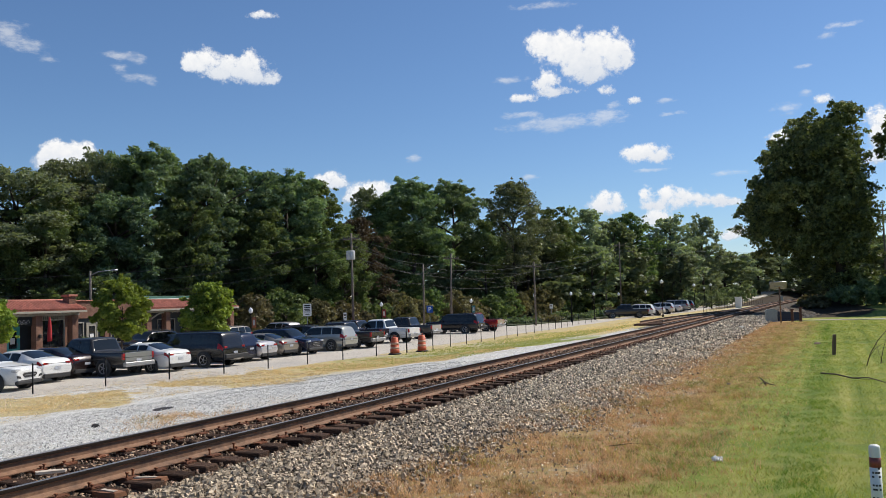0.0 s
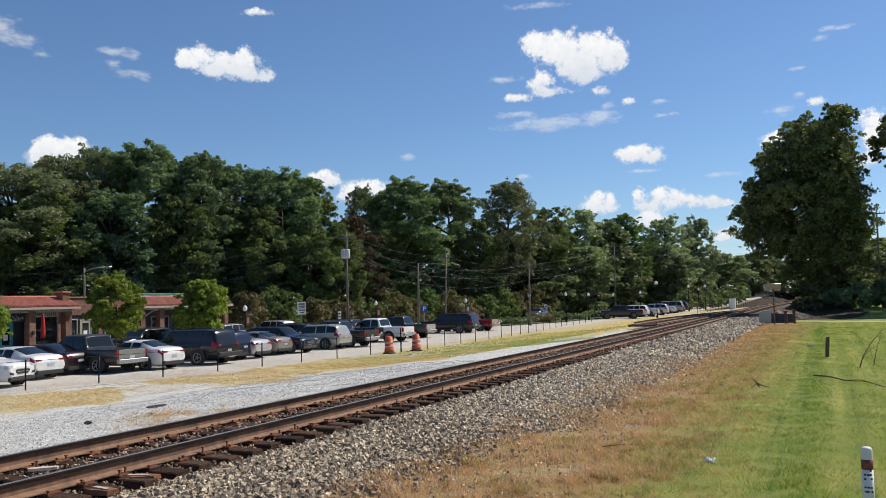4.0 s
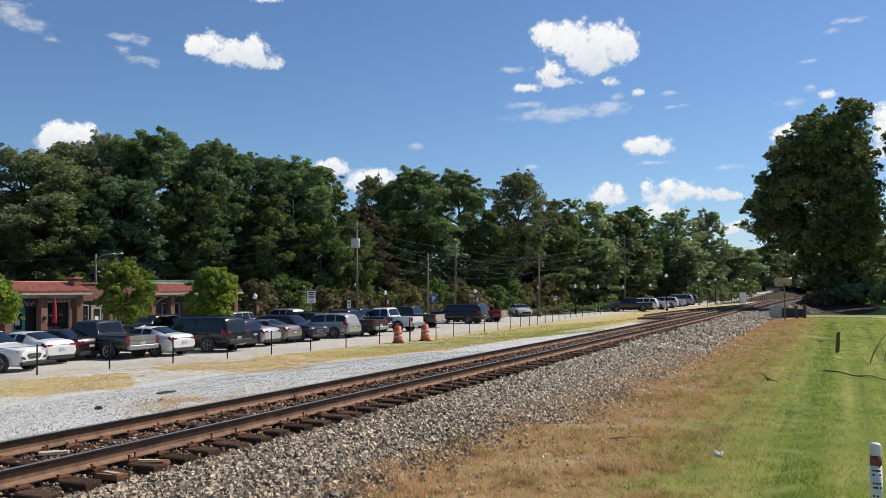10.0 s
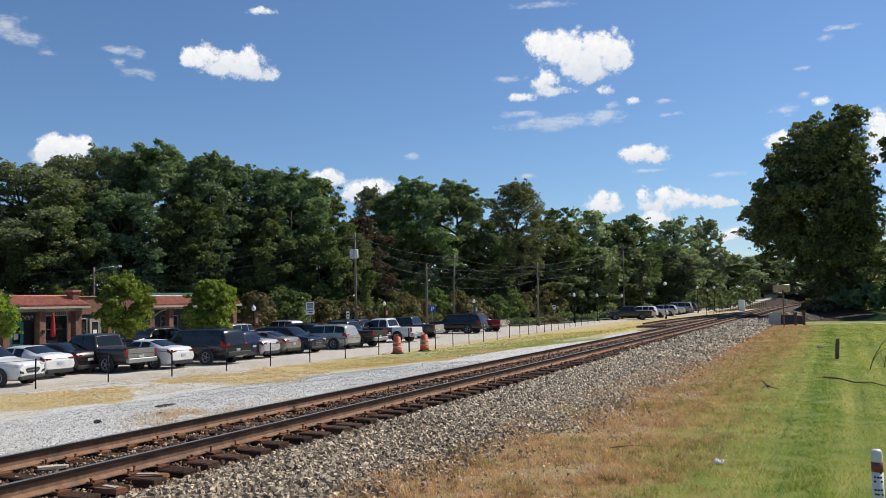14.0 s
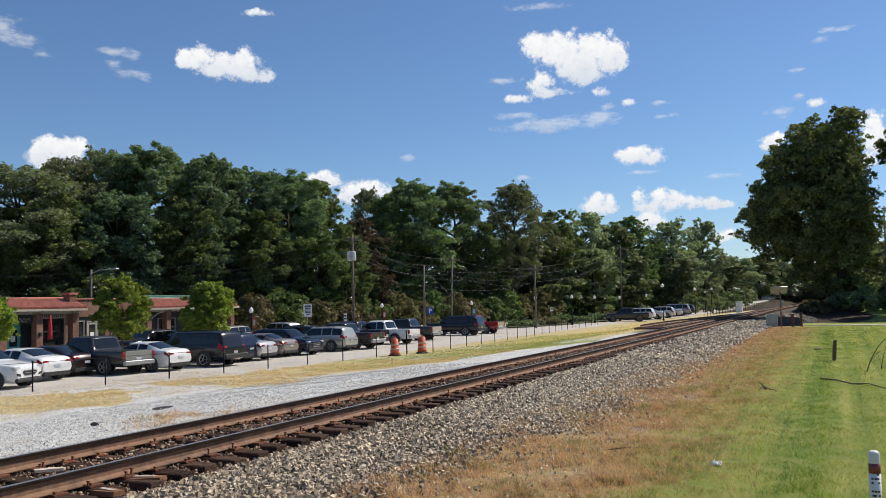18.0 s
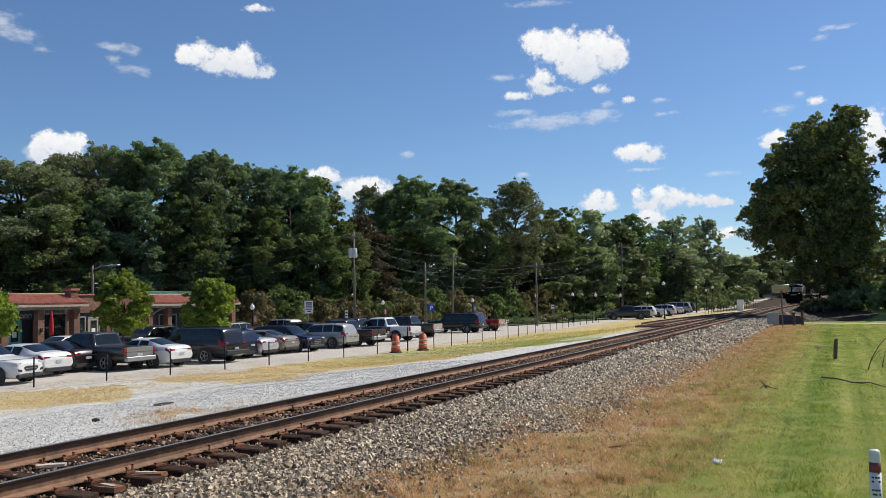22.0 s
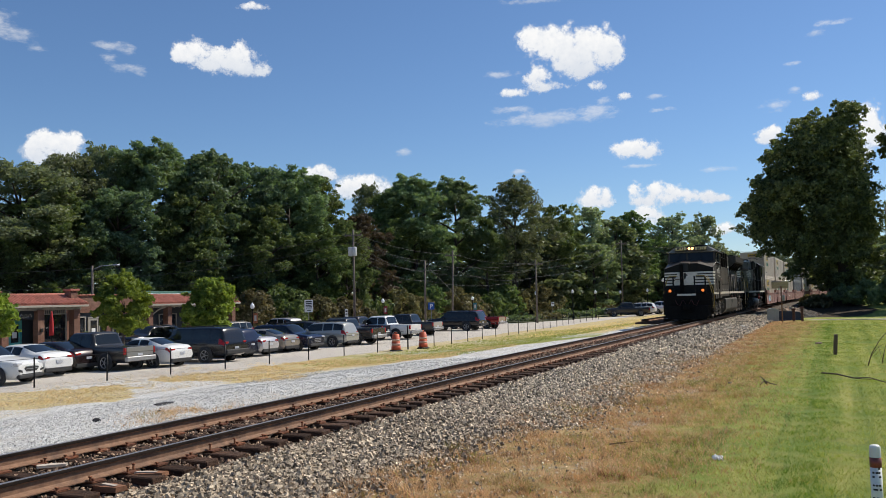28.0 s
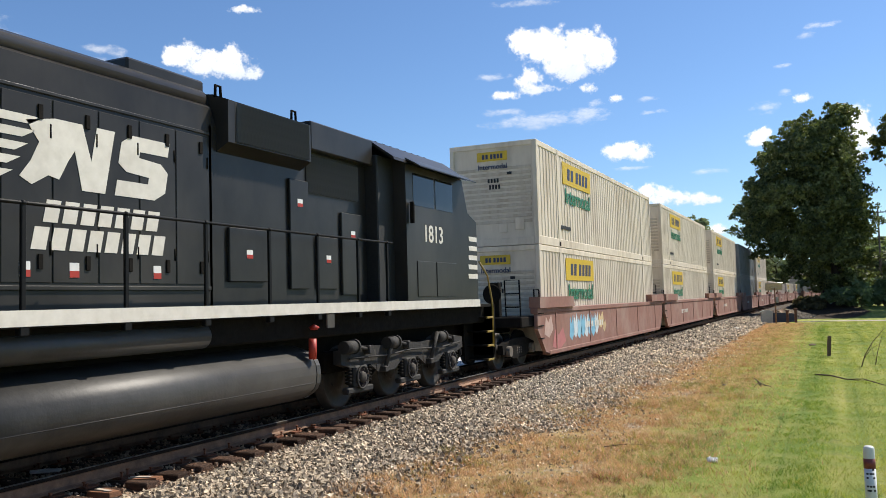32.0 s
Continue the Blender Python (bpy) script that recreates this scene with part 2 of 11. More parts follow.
def array_mesh(name, verts, faces, material, smooth=False):
    """A mesh from arrays of vertices and of faces with equal corners."""
    me = bpy.data.meshes.new(name)
    nf, k = faces.shape
    me.vertices.add(len(verts))
    me.vertices.foreach_set("co", np.asarray(verts, dtype=np.float32).ravel())
    me.loops.add(nf * k)
    me.loops.foreach_set("vertex_index", np.asarray(faces, dtype=np.int32).ravel())
    me.polygons.add(nf)
    me.polygons.foreach_set("loop_start", np.arange(0, nf * k, k, dtype=np.int32))
    me.polygons.foreach_set("loop_total", np.full(nf, k, dtype=np.int32))
    me.polygons.foreach_set("use_smooth", np.full(nf, smooth, dtype=bool))
    me.update(calc_edges=True)
    me.materials.append(material)
    return me


def part(name, geo, material, parent, label="", at=None):
    """Links a Geo (or a mesh made before) as one mesh under a thing or a part."""
    ob = new(name, geo.mesh(name, material) if isinstance(geo, Geo) else geo)
    ob.parent = parent
    if at is not None:
        ob.matrix_basis = at
    if label:
        ob["label"] = label
    return ob


def thing(name, label, category, m=None, group="", kind="", geo=None, material=None):
    """A top-level thing: a mesh of its own, or an Empty at its base."""
    ob = new(name, (geo.mesh(name, material) if isinstance(geo, Geo) else geo) if geo else None)
    if m is not None:
        ob.matrix_basis = m
    return tagged(ob, label, category, group, kind)

M_RUSTRAIL = shade("rusty_rail_steel", (0.285, 0.160, 0.092), (0.19, 0.100, 0.058), 14, 0.75, 0.15, 0.4, 60, c3=(0.05, 0.034, 0.027), c3_scale=2.5, c3_amount=0.75)
# this black holds the dark head steel and the shadow beneath it
M_RAILHEAD = shade("greasy_black_rail_head", (0.030, 0.021, 0.016), (0.014, 0.010, 0.008), 12, 0.9, 0, 0.2, 40, stretch=(1, 0.2, 1), spec=0.1)
M_RAILTOP = shade("polished_rail_head", (0.40, 0.38, 0.36), (0.26, 0.245, 0.235), 6, 0.42, 0.7, stretch=(6, 0.3, 6))
M_TIE = shade("creosoted_tie_wood", (0.105, 0.062, 0.042), (0.040, 0.027, 0.020), 9, 0.9, 0, 0.9, 30, stretch=(1, 8, 6), c3=(0.22, 0.10, 0.055), c3_scale=1.7, vary=0.45, spec=0.15)
M_PLATE = shade("rusted_tie_plate", (0.23, 0.085, 0.035), (0.14, 0.05, 0.025), 20, 0.85, 0.2, 0.5, 80, vary=0.3)
M_STONE = shade("ballast_stone", (0.60, 0.49, 0.345), (0.17, 0.128, 0.085), 9, 0.9, 0, 0.3, 60, vary=0.66, island=True)
M_BARK = shade("bark", (0.085, 0.065, 0.05), (0.04, 0.032, 0.026), 6, 0.95, 0, 1.0, 14, stretch=(2, 2, 0.4))
M_POLEWOOD = shade("weathered_pole_wood", (0.20, 0.17, 0.14), (0.12, 0.10, 0.085), 8, 0.9, 0, 0.5, 20, stretch=(3, 3, 0.3))
M_BLACKMETAL = shade("black_painted_metal", (0.006, 0.006, 0.0065), (0.010, 0.010, 0.010), 20, 0.5, spec=0.15)
M_GALV = shade("galvanised_steel", (0.42, 0.43, 0.44), (0.32, 0.33, 0.34), 12, 0.45, 0.8)
M_WHITE = shade("white_paint", (0.78, 0.78, 0.76), (0.70, 0.70, 0.68), 10, 0.5, c3=(0.55, 0.53, 0.48), c3_scale=1.2, c3_amount=0.4)
M_GLOBE = shade("milky_glass_globe", (0.82, 0.83, 0.82), (0.78, 0.79, 0.78), 10, 0.25)
M_WIRE = shade("black_cable", (0.02, 0.02, 0.02), None, 10, 0.6)
M_LEAF_DARK = leaf_shade("oak_leaves", (0.087, 0.130, 0.081), (0.234, 0.296, 0.161), (1.2, 1.3, 0.5))
M_LEAF_DEEP = leaf_shade("dark_oak_leaves", (0.068, 0.110, 0.078), (0.199, 0.261, 0.154), (1.2, 1.3, 0.5))
M_LEAF_COPPER = leaf_shade("bronze_tree_leaves", (0.070, 0.060, 0.042), (0.150, 0.125, 0.080), (1.2, 1.1, 0.6))
M_LEAF_GREY = leaf_shade("dusty_oak_leaves", (0.110, 0.140, 0.090), (0.250, 0.280, 0.165), (1.2, 1.25, 0.6))
M_LEAF_MID = leaf_shade("hardwood_leaves", (0.068, 0.109, 0.052), (0.222, 0.278, 0.112), (1.2, 1.3, 0.5))
M_LEAF_OLIVE = leaf_shade("big_oak_leaves", (0.044, 0.066, 0.034), (0.310, 0.350, 0.140), (0.75, 0.80, 0.36))
# far leaves are paled: their colour carries the haze of distance
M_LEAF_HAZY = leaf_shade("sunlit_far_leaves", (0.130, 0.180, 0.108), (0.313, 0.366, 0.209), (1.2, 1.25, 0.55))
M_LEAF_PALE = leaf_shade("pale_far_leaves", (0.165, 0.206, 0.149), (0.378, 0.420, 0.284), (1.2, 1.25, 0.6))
M_LEAF_LIME = leaf_shade("young_street_tree_leaves", (0.115, 0.165, 0.034), (0.32, 0.37, 0.075), (1.2, 1.25, 0.4))
M_LEAF_BROWN = leaf_shade("bronze_shrub_leaves", (0.115, 0.112, 0.058), (0.25, 0.235, 0.125), (1.2, 1.1, 0.6))

# ---- the ground ----
def smooth(a, b, x):
    u = np.clip((x - a) / (b - a), 0, 1)
    return u * u * (3 - 2 * u)


def track_x(y):
    """The main line runs straight, then bends gently to the +x side."""
    d = np.maximum(np.asarray(y, float) - 118, 0)
    return np.where(d < 142, d ** 2 / 2700.0, 142 ** 2 / 2700.0 + (d - 142) * 2 * 142 / 2700.0)


def wobble(x, y, s, seed=0.0):
    """A cheap smooth unevenness between -1 and 1."""
    return (np.sin(x / s + 1.7 * np.sin(y / s * 0.83 + seed) + seed * 3.1) + np.sin(y / s * 1.13 + 2.1 * np.sin(x / s * 0.71 - seed) + seed)) * 0.5


def ground_z(x, y):
    x, y = np.asarray(x, float), np.asarray(y, float)
    u = x - track_x(y)
    z = np.where(u < 0, -0.47, -0.29)
    left = -0.30 - 0.22 * smooth(-1.4, -3.0, u) - 0.83 * smooth(-3.0, -14.5, u)
    right = -0.30 - 0.16 * smooth(1.5, 4.2, u)
    z = np.where(u < -1.3, left, np.where(u > 1.3, right, -0.30 + 0.05 * smooth(1.2, 0.9, np.abs(u))))
    far = smooth(80, 190, y)
    # heaped earth under the big tree, and the street that climbs beyond the lot
    bank = 1.05 * smooth(73, 88, y) * smooth(2.6, 5.5, u) * smooth(22, 9, u) * (0.8 + 0.25 * wobble(x, y, 2.7, 2.0) + 0.12 * wobble(x, y, 1.1, 3.0))
    z = z + bank + 4.0 * smooth(170, 320, y) * (smooth(-5, -12, u) + smooth(6, 12, u))
    z = z + far * np.where(u < -6, 0.55 * smooth(-6, -20, u), 0)
    rough = 0.025 * wobble(x, y, 0.9, 1.0) + 0.015 * wobble(x, y, 0.37, 2.0)
    return z + rough * smooth(1.6, 2.2, np.abs(u)) * smooth(-15.5, -14.5, u)


def axis_steps(lo, fine0, fine1, hi, fine, grow=1.28):
    vals = list(np.arange(fine0, fine1 + 1e-6, fine))
    step, v = fine, fine1
    while v < hi:
        step *= grow
        v += step
        vals.append(v)
    step, v = fine, fine0
    while v > lo:
        step *= grow
        v -= step
        vals.insert(0, v)
    return np.array(vals)


gx = axis_steps(-3500, -20, 16, 3500, 0.24)
gy = axis_steps(-1500, 3, 62, 4500, 0.3, 1.12)
GX, GY = np.meshgrid(gx, gy)
gverts = np.stack([GX, GY, ground_z(GX, GY)], -1).reshape(-1, 3)
nx, ny = len(gx), len(gy)
gi = np.arange(nx * ny).reshape(ny, nx)
gfaces = np.stack([gi[:-1, :-1], gi[:-1, 1:], gi[1:, 1:], gi[1:, :-1]], -1).reshape(-1, 4)


def ground_material():
    m = bpy.data.materials.new("ground_cover")
    m.use_nodes = True
    nt = m.node_tree
    n, link = nt.nodes, nt.links.new
    b = n["Principled BSDF"]
    b.inputs["Roughness"].default_value = 0.95
    b.inputs["Specular IOR Level"].default_value = 0.15
    tc = n.new("ShaderNodeTexCoord")

    def noise_node(scale, detail=6, rough=0.65):
        q = n.new("ShaderNodeTexNoise")
        q.inputs["Scale"].default_value, q.inputs["Detail"].default_value, q.inputs["Roughness"].default_value = scale, detail, rough
        link(tc.outputs["Object"], q.inputs["Vector"])
        return q.outputs["Fac"]

    def rng(v, a, b2, lo=0.0, hi=1.0):
        q = n.new("ShaderNodeMapRange")
        q.inputs["From Min"].default_value, q.inputs["From Max"].default_value = a, b2
        q.inputs["To Min"].default_value, q.inputs["To Max"].default_value = lo, hi
        link(v, q.inputs["Value"])
        return q.outputs[0]

    def mixc(fac, a, b2):
        q = n.new("ShaderNodeMix")
        q.data_type = "RGBA"
        for key, val in (("A", a), ("B", b2)):
            if isinstance(val, tuple):
                q.inputs[key].default_value = (*val, 1)
            else:
                link(val, q.inputs[key])
        if isinstance(fac, float):
            q.inputs["Factor"].default_value = fac
        else:
            link(fac, q.inputs["Factor"])
        return q.outputs["Result"]

    def attr(name, spread, soft=0.12):
        a = n.new("ShaderNodeAttribute")
        a.attribute_name = name
        s = n.new("ShaderNodeMath")
        s.operation = "MULTIPLY_ADD"
        link(noise_node(1.6, 8, 0.7), s.inputs[0])
        s.inputs[1].default_value = spread
        link(a.outputs["Fac"], s.inputs[2])
        return rng(s.outputs[0], 0.5 + spread * 0.5 - soft, 0.5 + spread * 0.5 + soft)

    fine, mid, broad = noise_node(38, 5, 0.75), noise_node(7), noise_node(0.5)
    vor = n.new("ShaderNodeTexVoronoi")
    vor.inputs["Scale"].default_value = 30
    link(tc.outputs["Object"], vor.inputs["Vector"])
    green = mixc(rng(fine, 0.35, 0.65), (0.105, 0.16, 0.024), (0.25, 0.295, 0.062))
    green = mixc(rng(noise_node(1.7, 6), 0.50, 0.64, 0.0, 0.55), green, (0.36, 0.29, 0.11))
    green = mixc(rng(noise_node(3.4, 5), 0.54, 0.68, 0.0, 0.6), green, (0.085, 0.15, 0.025))
    green = mixc(rng(broad, 0.42, 0.62, 0.0, 0.6), green, (0.36, 0.34, 0.095))
    along = n.new("ShaderNodeMapping")
    along.inputs["Scale"].default_value = (3.4, 0.13, 1)
    link(tc.outputs["Object"], along.inputs["Vector"])
    streak = n.new("ShaderNodeTexNoise")
    streak.inputs["Scale"].default_value, streak.inputs["Detail"].default_value, streak.inputs["Roughness"].default_value = 1.0, 6, 0.7
    link(along.outputs[0], streak.inputs["Vector"])
    green = mixc(rng(streak.outputs["Fac"], 0.52, 0.68, 0.0, 0.6), green, (0.42, 0.38, 0.13))
    green = mixc(rng(streak.outputs["Fac"], 0.46, 0.32, 0.0, 0.55), green, (0.06, 0.12, 0.02))
    # darker bands: a mower stripe, and tree shadows painted as stripes
    band = n.new("ShaderNodeAttribute")
    band.attribute_name = "mown"
    green = mixc(band.outputs["Fac"], green, (0.065, 0.13, 0.024))
    dry = mixc(rng(fine, 0.35, 0.65), (0.28, 0.165, 0.075), (0.47, 0.305, 0.15))
    dry = mixc(rng(mid, 0.45, 0.65, 0.0, 0.7), dry, (0.22, 0.23, 0.06))
    dry = mixc(rng(noise_node(2.2, 6), 0.52, 0.7, 0.0, 0.8), dry, (0.52, 0.37, 0.18))
    dry = mixc(rng(noise_node(1.15, 7), 0.56, 0.64, 0.0, 0.7), dry, (0.36, 0.32, 0.26))
    dry = mixc(rng(noise_node(4.5, 5), 0.54, 0.68, 0.0, 0.8), dry, (0.16, 0.09, 0.045))
    straw = mixc(rng(fine, 0.35, 0.65), (0.47, 0.365, 0.19), (0.64, 0.515, 0.30))
    straw = mixc(rng(mid, 0.42, 0.6, 0.0, 0.6), straw, (0.34, 0.30, 0.11))
    gravel = mixc(rng(vor.outputs["Color"], 0.2, 0.9), (0.33, 0.325, 0.305), (0.88, 0.865, 0.82))
    gravel = mixc(rng(mid, 0.52, 0.74, 0.0, 0.4), gravel, (0.50, 0.45, 0.37))
    gravel = mixc(rng(noise_node(0.8, 7), 0.50, 0.66, 0.0, 0.5), gravel, (0.44, 0.37, 0.28))
    # bed darkened so its colour gives the gaps between stones their shade
    bed = mixc(rng(vor.outputs["Color"], 0.2, 0.9), (0.045, 0.037, 0.028), (0.15, 0.122, 0.09))
    # bare soil, made near-black so its colour also holds tree shade
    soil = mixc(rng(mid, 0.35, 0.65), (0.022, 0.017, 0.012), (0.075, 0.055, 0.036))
    col = mixc(attr("dry", 1.7, 0.3), green, dry)
    col = mixc(attr("straw", 0.8), col, straw)
    col = mixc(attr("gravel", 0.8), col, gravel)
    col = mixc(attr("bed", 0.5), col, bed)
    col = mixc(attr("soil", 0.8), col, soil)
    link(col, b.inputs["Base Color"])
    bp = n.new("ShaderNodeBump")
    bp.inputs["Strength"].default_value = 0.8
    bp.inputs["Distance"].default_value = 0.03
    link(fine, bp.inputs["Height"])
    link(bp.outputs[0], b.inputs["Normal"])
    return m


def inside(poly, x, y):
    """Whether the points lie in a polygon of the plan."""
    hit = np.zeros(np.shape(x), bool)
    for (ax, ay), (bx, by) in zip(poly, poly[1:] + poly[:1]):
        if ay != by:
            hit ^= ((ay > y) != (by > y)) & (x < ax + (y - ay) * (bx - ax) / (by - ay))
    return hit


# the two patches of yellow grass between the gravel and the fence
GOLD_NEAR = [(-24, 14), (-18.5, 14), (-14.7, 18.2), (-14.0, 19.6), (-13.0, 20.8), (-15.4, 23.8), (-17.9, 25.4), (-18.3, 23.0), (-19.2, 21.4)]
GOLD_FAR = [(-18.9, 28.6), (-16.9, 26.6), (-13.9, 27.0), (-12.6, 26.6), (-9.6, 25.2), (-9.3, 27.0), (-11.6, 28.7), (-11.8, 33.0), (-9.0, 32.5), (-6.6, 32.7), (-6.6, 42), (-15.9, 42), (-16.4, 36), (-17.2, 31.6)]


def gold(x, y):
    a, b = x + 0.7 * wobble(x, y, 1.3, 0.8) + 0.6 * wobble(x, y, 0.4, 1.8), y + 0.6 * wobble(x, y, 1.7, 2.4) + 0.5 * wobble(x, y, 0.33, 0.9)
    return inside(GOLD_NEAR, a, b) | inside(GOLD_FAR, a, b)


ground_me = array_mesh("ground", gverts, gfaces, ground_material(), smooth=True)
px, py = gverts[:, 0], gverts[:, 1]
pu = px - track_x(py)
edge_r = np.interp(py, [6, 11, 13, 18, 30, 60], [3.5, 3.2, 3.6, 4.2, 4.1, 4.3]) + 0.28 * wobble(px, py, 1.1, 3.0)
masks = {
    "bed": smooth(2.4, 1.6, np.abs(pu)) + smooth(edge_r + 0.3, edge_r - 0.3, pu) * (pu > 0) * smooth(-1, 1, pu),
    "gravel": np.clip(smooth(-10.5, -8.5, pu + 3.6 * smooth(28, 25, py) - 0.30 * np.clip(py - 27, 0, 18) + 1.2 * wobble(px, py, 4.0, 0.3)) * (pu < 0)
                      + smooth(-13.0, -14.5, pu) * smooth(38, 26, py) * smooth(-26, -24, px) * (0.55 + 0.2 * wobble(px, py, 2.1, 5)) * (pu < 0)
                      + (0.41 + 0.10 * wobble(px, py, 1.9, 2.2)) * smooth(-2, -4, pu) * smooth(-26, -24, px) * smooth(70, 55, py), 0, 1),
    "straw": smooth(-0.5, -2.2, pu) * smooth(-30, -20, px) * (0.74 + 0.25 * smooth(48, 56, py) - 0.25 * smooth(36, 44, py) * smooth(56, 50, py) + 0.25 * wobble(px, py, 5.0, 1.4)),
    "dry": (pu > 0) * smooth(1.0, -1.1, pu - np.interp(py, [8, 12, 15, 23, 40, 64], [6.6, 6.3, 6.1, 5.6, 5.3, 5.6]) + 0.45 * wobble(px, py, 2.7, 4.0) + 0.30 * wobble(px, py, 0.9, 0.4)) * 0.97,
    # bare earth, also standing in for shade below the oak and beside the far track
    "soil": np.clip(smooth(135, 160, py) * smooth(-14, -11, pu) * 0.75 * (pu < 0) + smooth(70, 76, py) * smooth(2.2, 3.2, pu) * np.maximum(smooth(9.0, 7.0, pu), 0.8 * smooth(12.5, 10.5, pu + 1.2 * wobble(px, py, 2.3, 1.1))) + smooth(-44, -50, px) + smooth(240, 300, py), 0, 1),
    # one mower stripe, then painted tree shadows as stripes beyond x 8.3
    "mown": np.clip(0.42 * smooth(0.45, 0.10, np.abs(px - 7.93)) * (0.8 + 0.2 * wobble(px, py, 3.0, 1.0)) + 0.40 * smooth(0.2, 0.8, np.sin((px - 8.55) * 7.0 + 0.5 * wobble(px, py, 6.0, 2.0))) * smooth(8.3, 8.6, px), 0, 1) * smooth(64, 58, py) * smooth(8, 13, py),
}
patch = gold(px, py)
masks["gravel"] = np.where(patch, 0.0, masks["gravel"])
masks["straw"] = np.where(patch, 1.0, masks["straw"])
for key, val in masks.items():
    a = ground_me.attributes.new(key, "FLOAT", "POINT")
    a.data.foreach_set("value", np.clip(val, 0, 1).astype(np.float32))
ground = thing("ground", "mown lawn, dry grass and grey gravel beside the railway", "ground", kind="structure", geo=ground_me)

# parking lot: pale worn asphalt, with a ragged edge beyond the fence
M_LOT = shade("worn_pale_asphalt", (0.55, 0.50, 0.43), (0.44, 0.40, 0.345), 16, 0.92, 0, 0.35, 90, c3=(0.36, 0.34, 0.31), c3_scale=0.22, c3_amount=0.55)
lot_y = np.arange(-40, 330.1, 2.0)
lot_in = -17.2 - 0.5 * wobble(lot_y, lot_y, 3.0, 0.7) - 3.0 * smooth(34, 18, lot_y) + track_x(lot_y) + 5.0 * smooth(95, 150, lot_y)
lot_out = -45.0 + 28 * smooth(110, 170, lot_y) + track_x(lot_y)
g = Geo()
lot_z = lambda a, b2, low: float(ground_z(min(a, -16.8), b2)) + low
g.loft([[(a, b2, lot_z(a, b2, -0.10)), (a, b2, lot_z(a, b2, 0.012)), (c, b2, lot_z(c, b2, 0.012)), (c, b2, lot_z(c, b2, -0.10))] for a, c, b2 in zip(lot_in, lot_out, lot_y)])
parking_lot = thing("parking_lot", "worn pale asphalt of the parking lot and street", "parking lot", kind="structure", geo=g, material=M_LOT)

# a kerbed grass strip between lamps and street, tree shade put into its colour
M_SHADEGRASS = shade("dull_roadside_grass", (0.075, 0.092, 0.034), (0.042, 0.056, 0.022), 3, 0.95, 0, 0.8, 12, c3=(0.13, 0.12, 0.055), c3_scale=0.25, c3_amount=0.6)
g = Geo()
strip = []
for y in np.arange(93, 160.1, 3.0):
    a = float(np.interp(y, [93, 103, 110, 117, 127, 160], [-25.4, -22.2, -21.0, -19.5, -17.8, -15.0]))
    b = a - float(np.interp(y, [93, 98, 160], [1.0, 4.2, 5.0]))
    za, zb = float(ground_z(min(a, -16.8), y)), float(ground_z(min(b, -16.8), y))
    strip.append([(a, y, za - 0.1), (a, y, za + 0.14), (b, y, zb + 0.16), (b, y, zb - 0.1)])
g.loft(strip)
verge = thing("verge", "dull green grass verge beside the street", "grass verge", kind="structure", geo=g, material=M_SHADEGRASS)

# a pale drive that crosses the lawn
M_DRIVE = shade("dusty_concrete_drive", (0.50, 0.45, 0.38), (0.40, 0.36, 0.31), 10, 0.92, 0, 0.3, 60, c3=(0.30, 0.27, 0.22), c3_scale=0.7)
g = Geo()
dx = np.linspace(6.2, 60, 55)
for i in range(54):
    y0, y1 = [66.5 + 0.8 * math.sin(v * 0.16) - 0.02 * (v - 6) ** 1.2 for v in dx[i:i + 2]]
    w0, w1 = [0.25 + 1.1 * float(smooth(6, 16, v)) for v in dx[i:i + 2]]
    q = [(dx[i], y0 - w0), (dx[i + 1], y1 - w1), (dx[i + 1], y1 + w1), (dx[i], y0 + w0)]
    g.add([(a, b2, float(ground_z(a, b2)) + 0.035) for a, b2 in q] + [(a, b2, float(ground_z(a, b2)) - 0.05) for a, b2 in q], [(0, 1, 2, 3), (0, 1, 5, 4)])
drive = thing("driveway", "pale dusty concrete drive across the lawn", "driveway", kind="structure", geo=g, material=M_DRIVE)

# ---- the railway track ----
RAIL = [(-0.070, 0.0), (0.070, 0.0), (0.070, 0.012), (0.022, 0.030), (0.010, 0.045), (0.010, 0.128), (0.034, 0.140), (0.037, 0.148), (0.037, 0.168), (0.030, 0.176)]
RAIL = RAIL + [(-a, b) for a, b in RAIL[:1:-1]]
TIE_STEP = 0.50
railway_track = thing("railway_track", "rusty steel rails on dark creosoted wooden ties in ballast", "railway track", kind="structure")


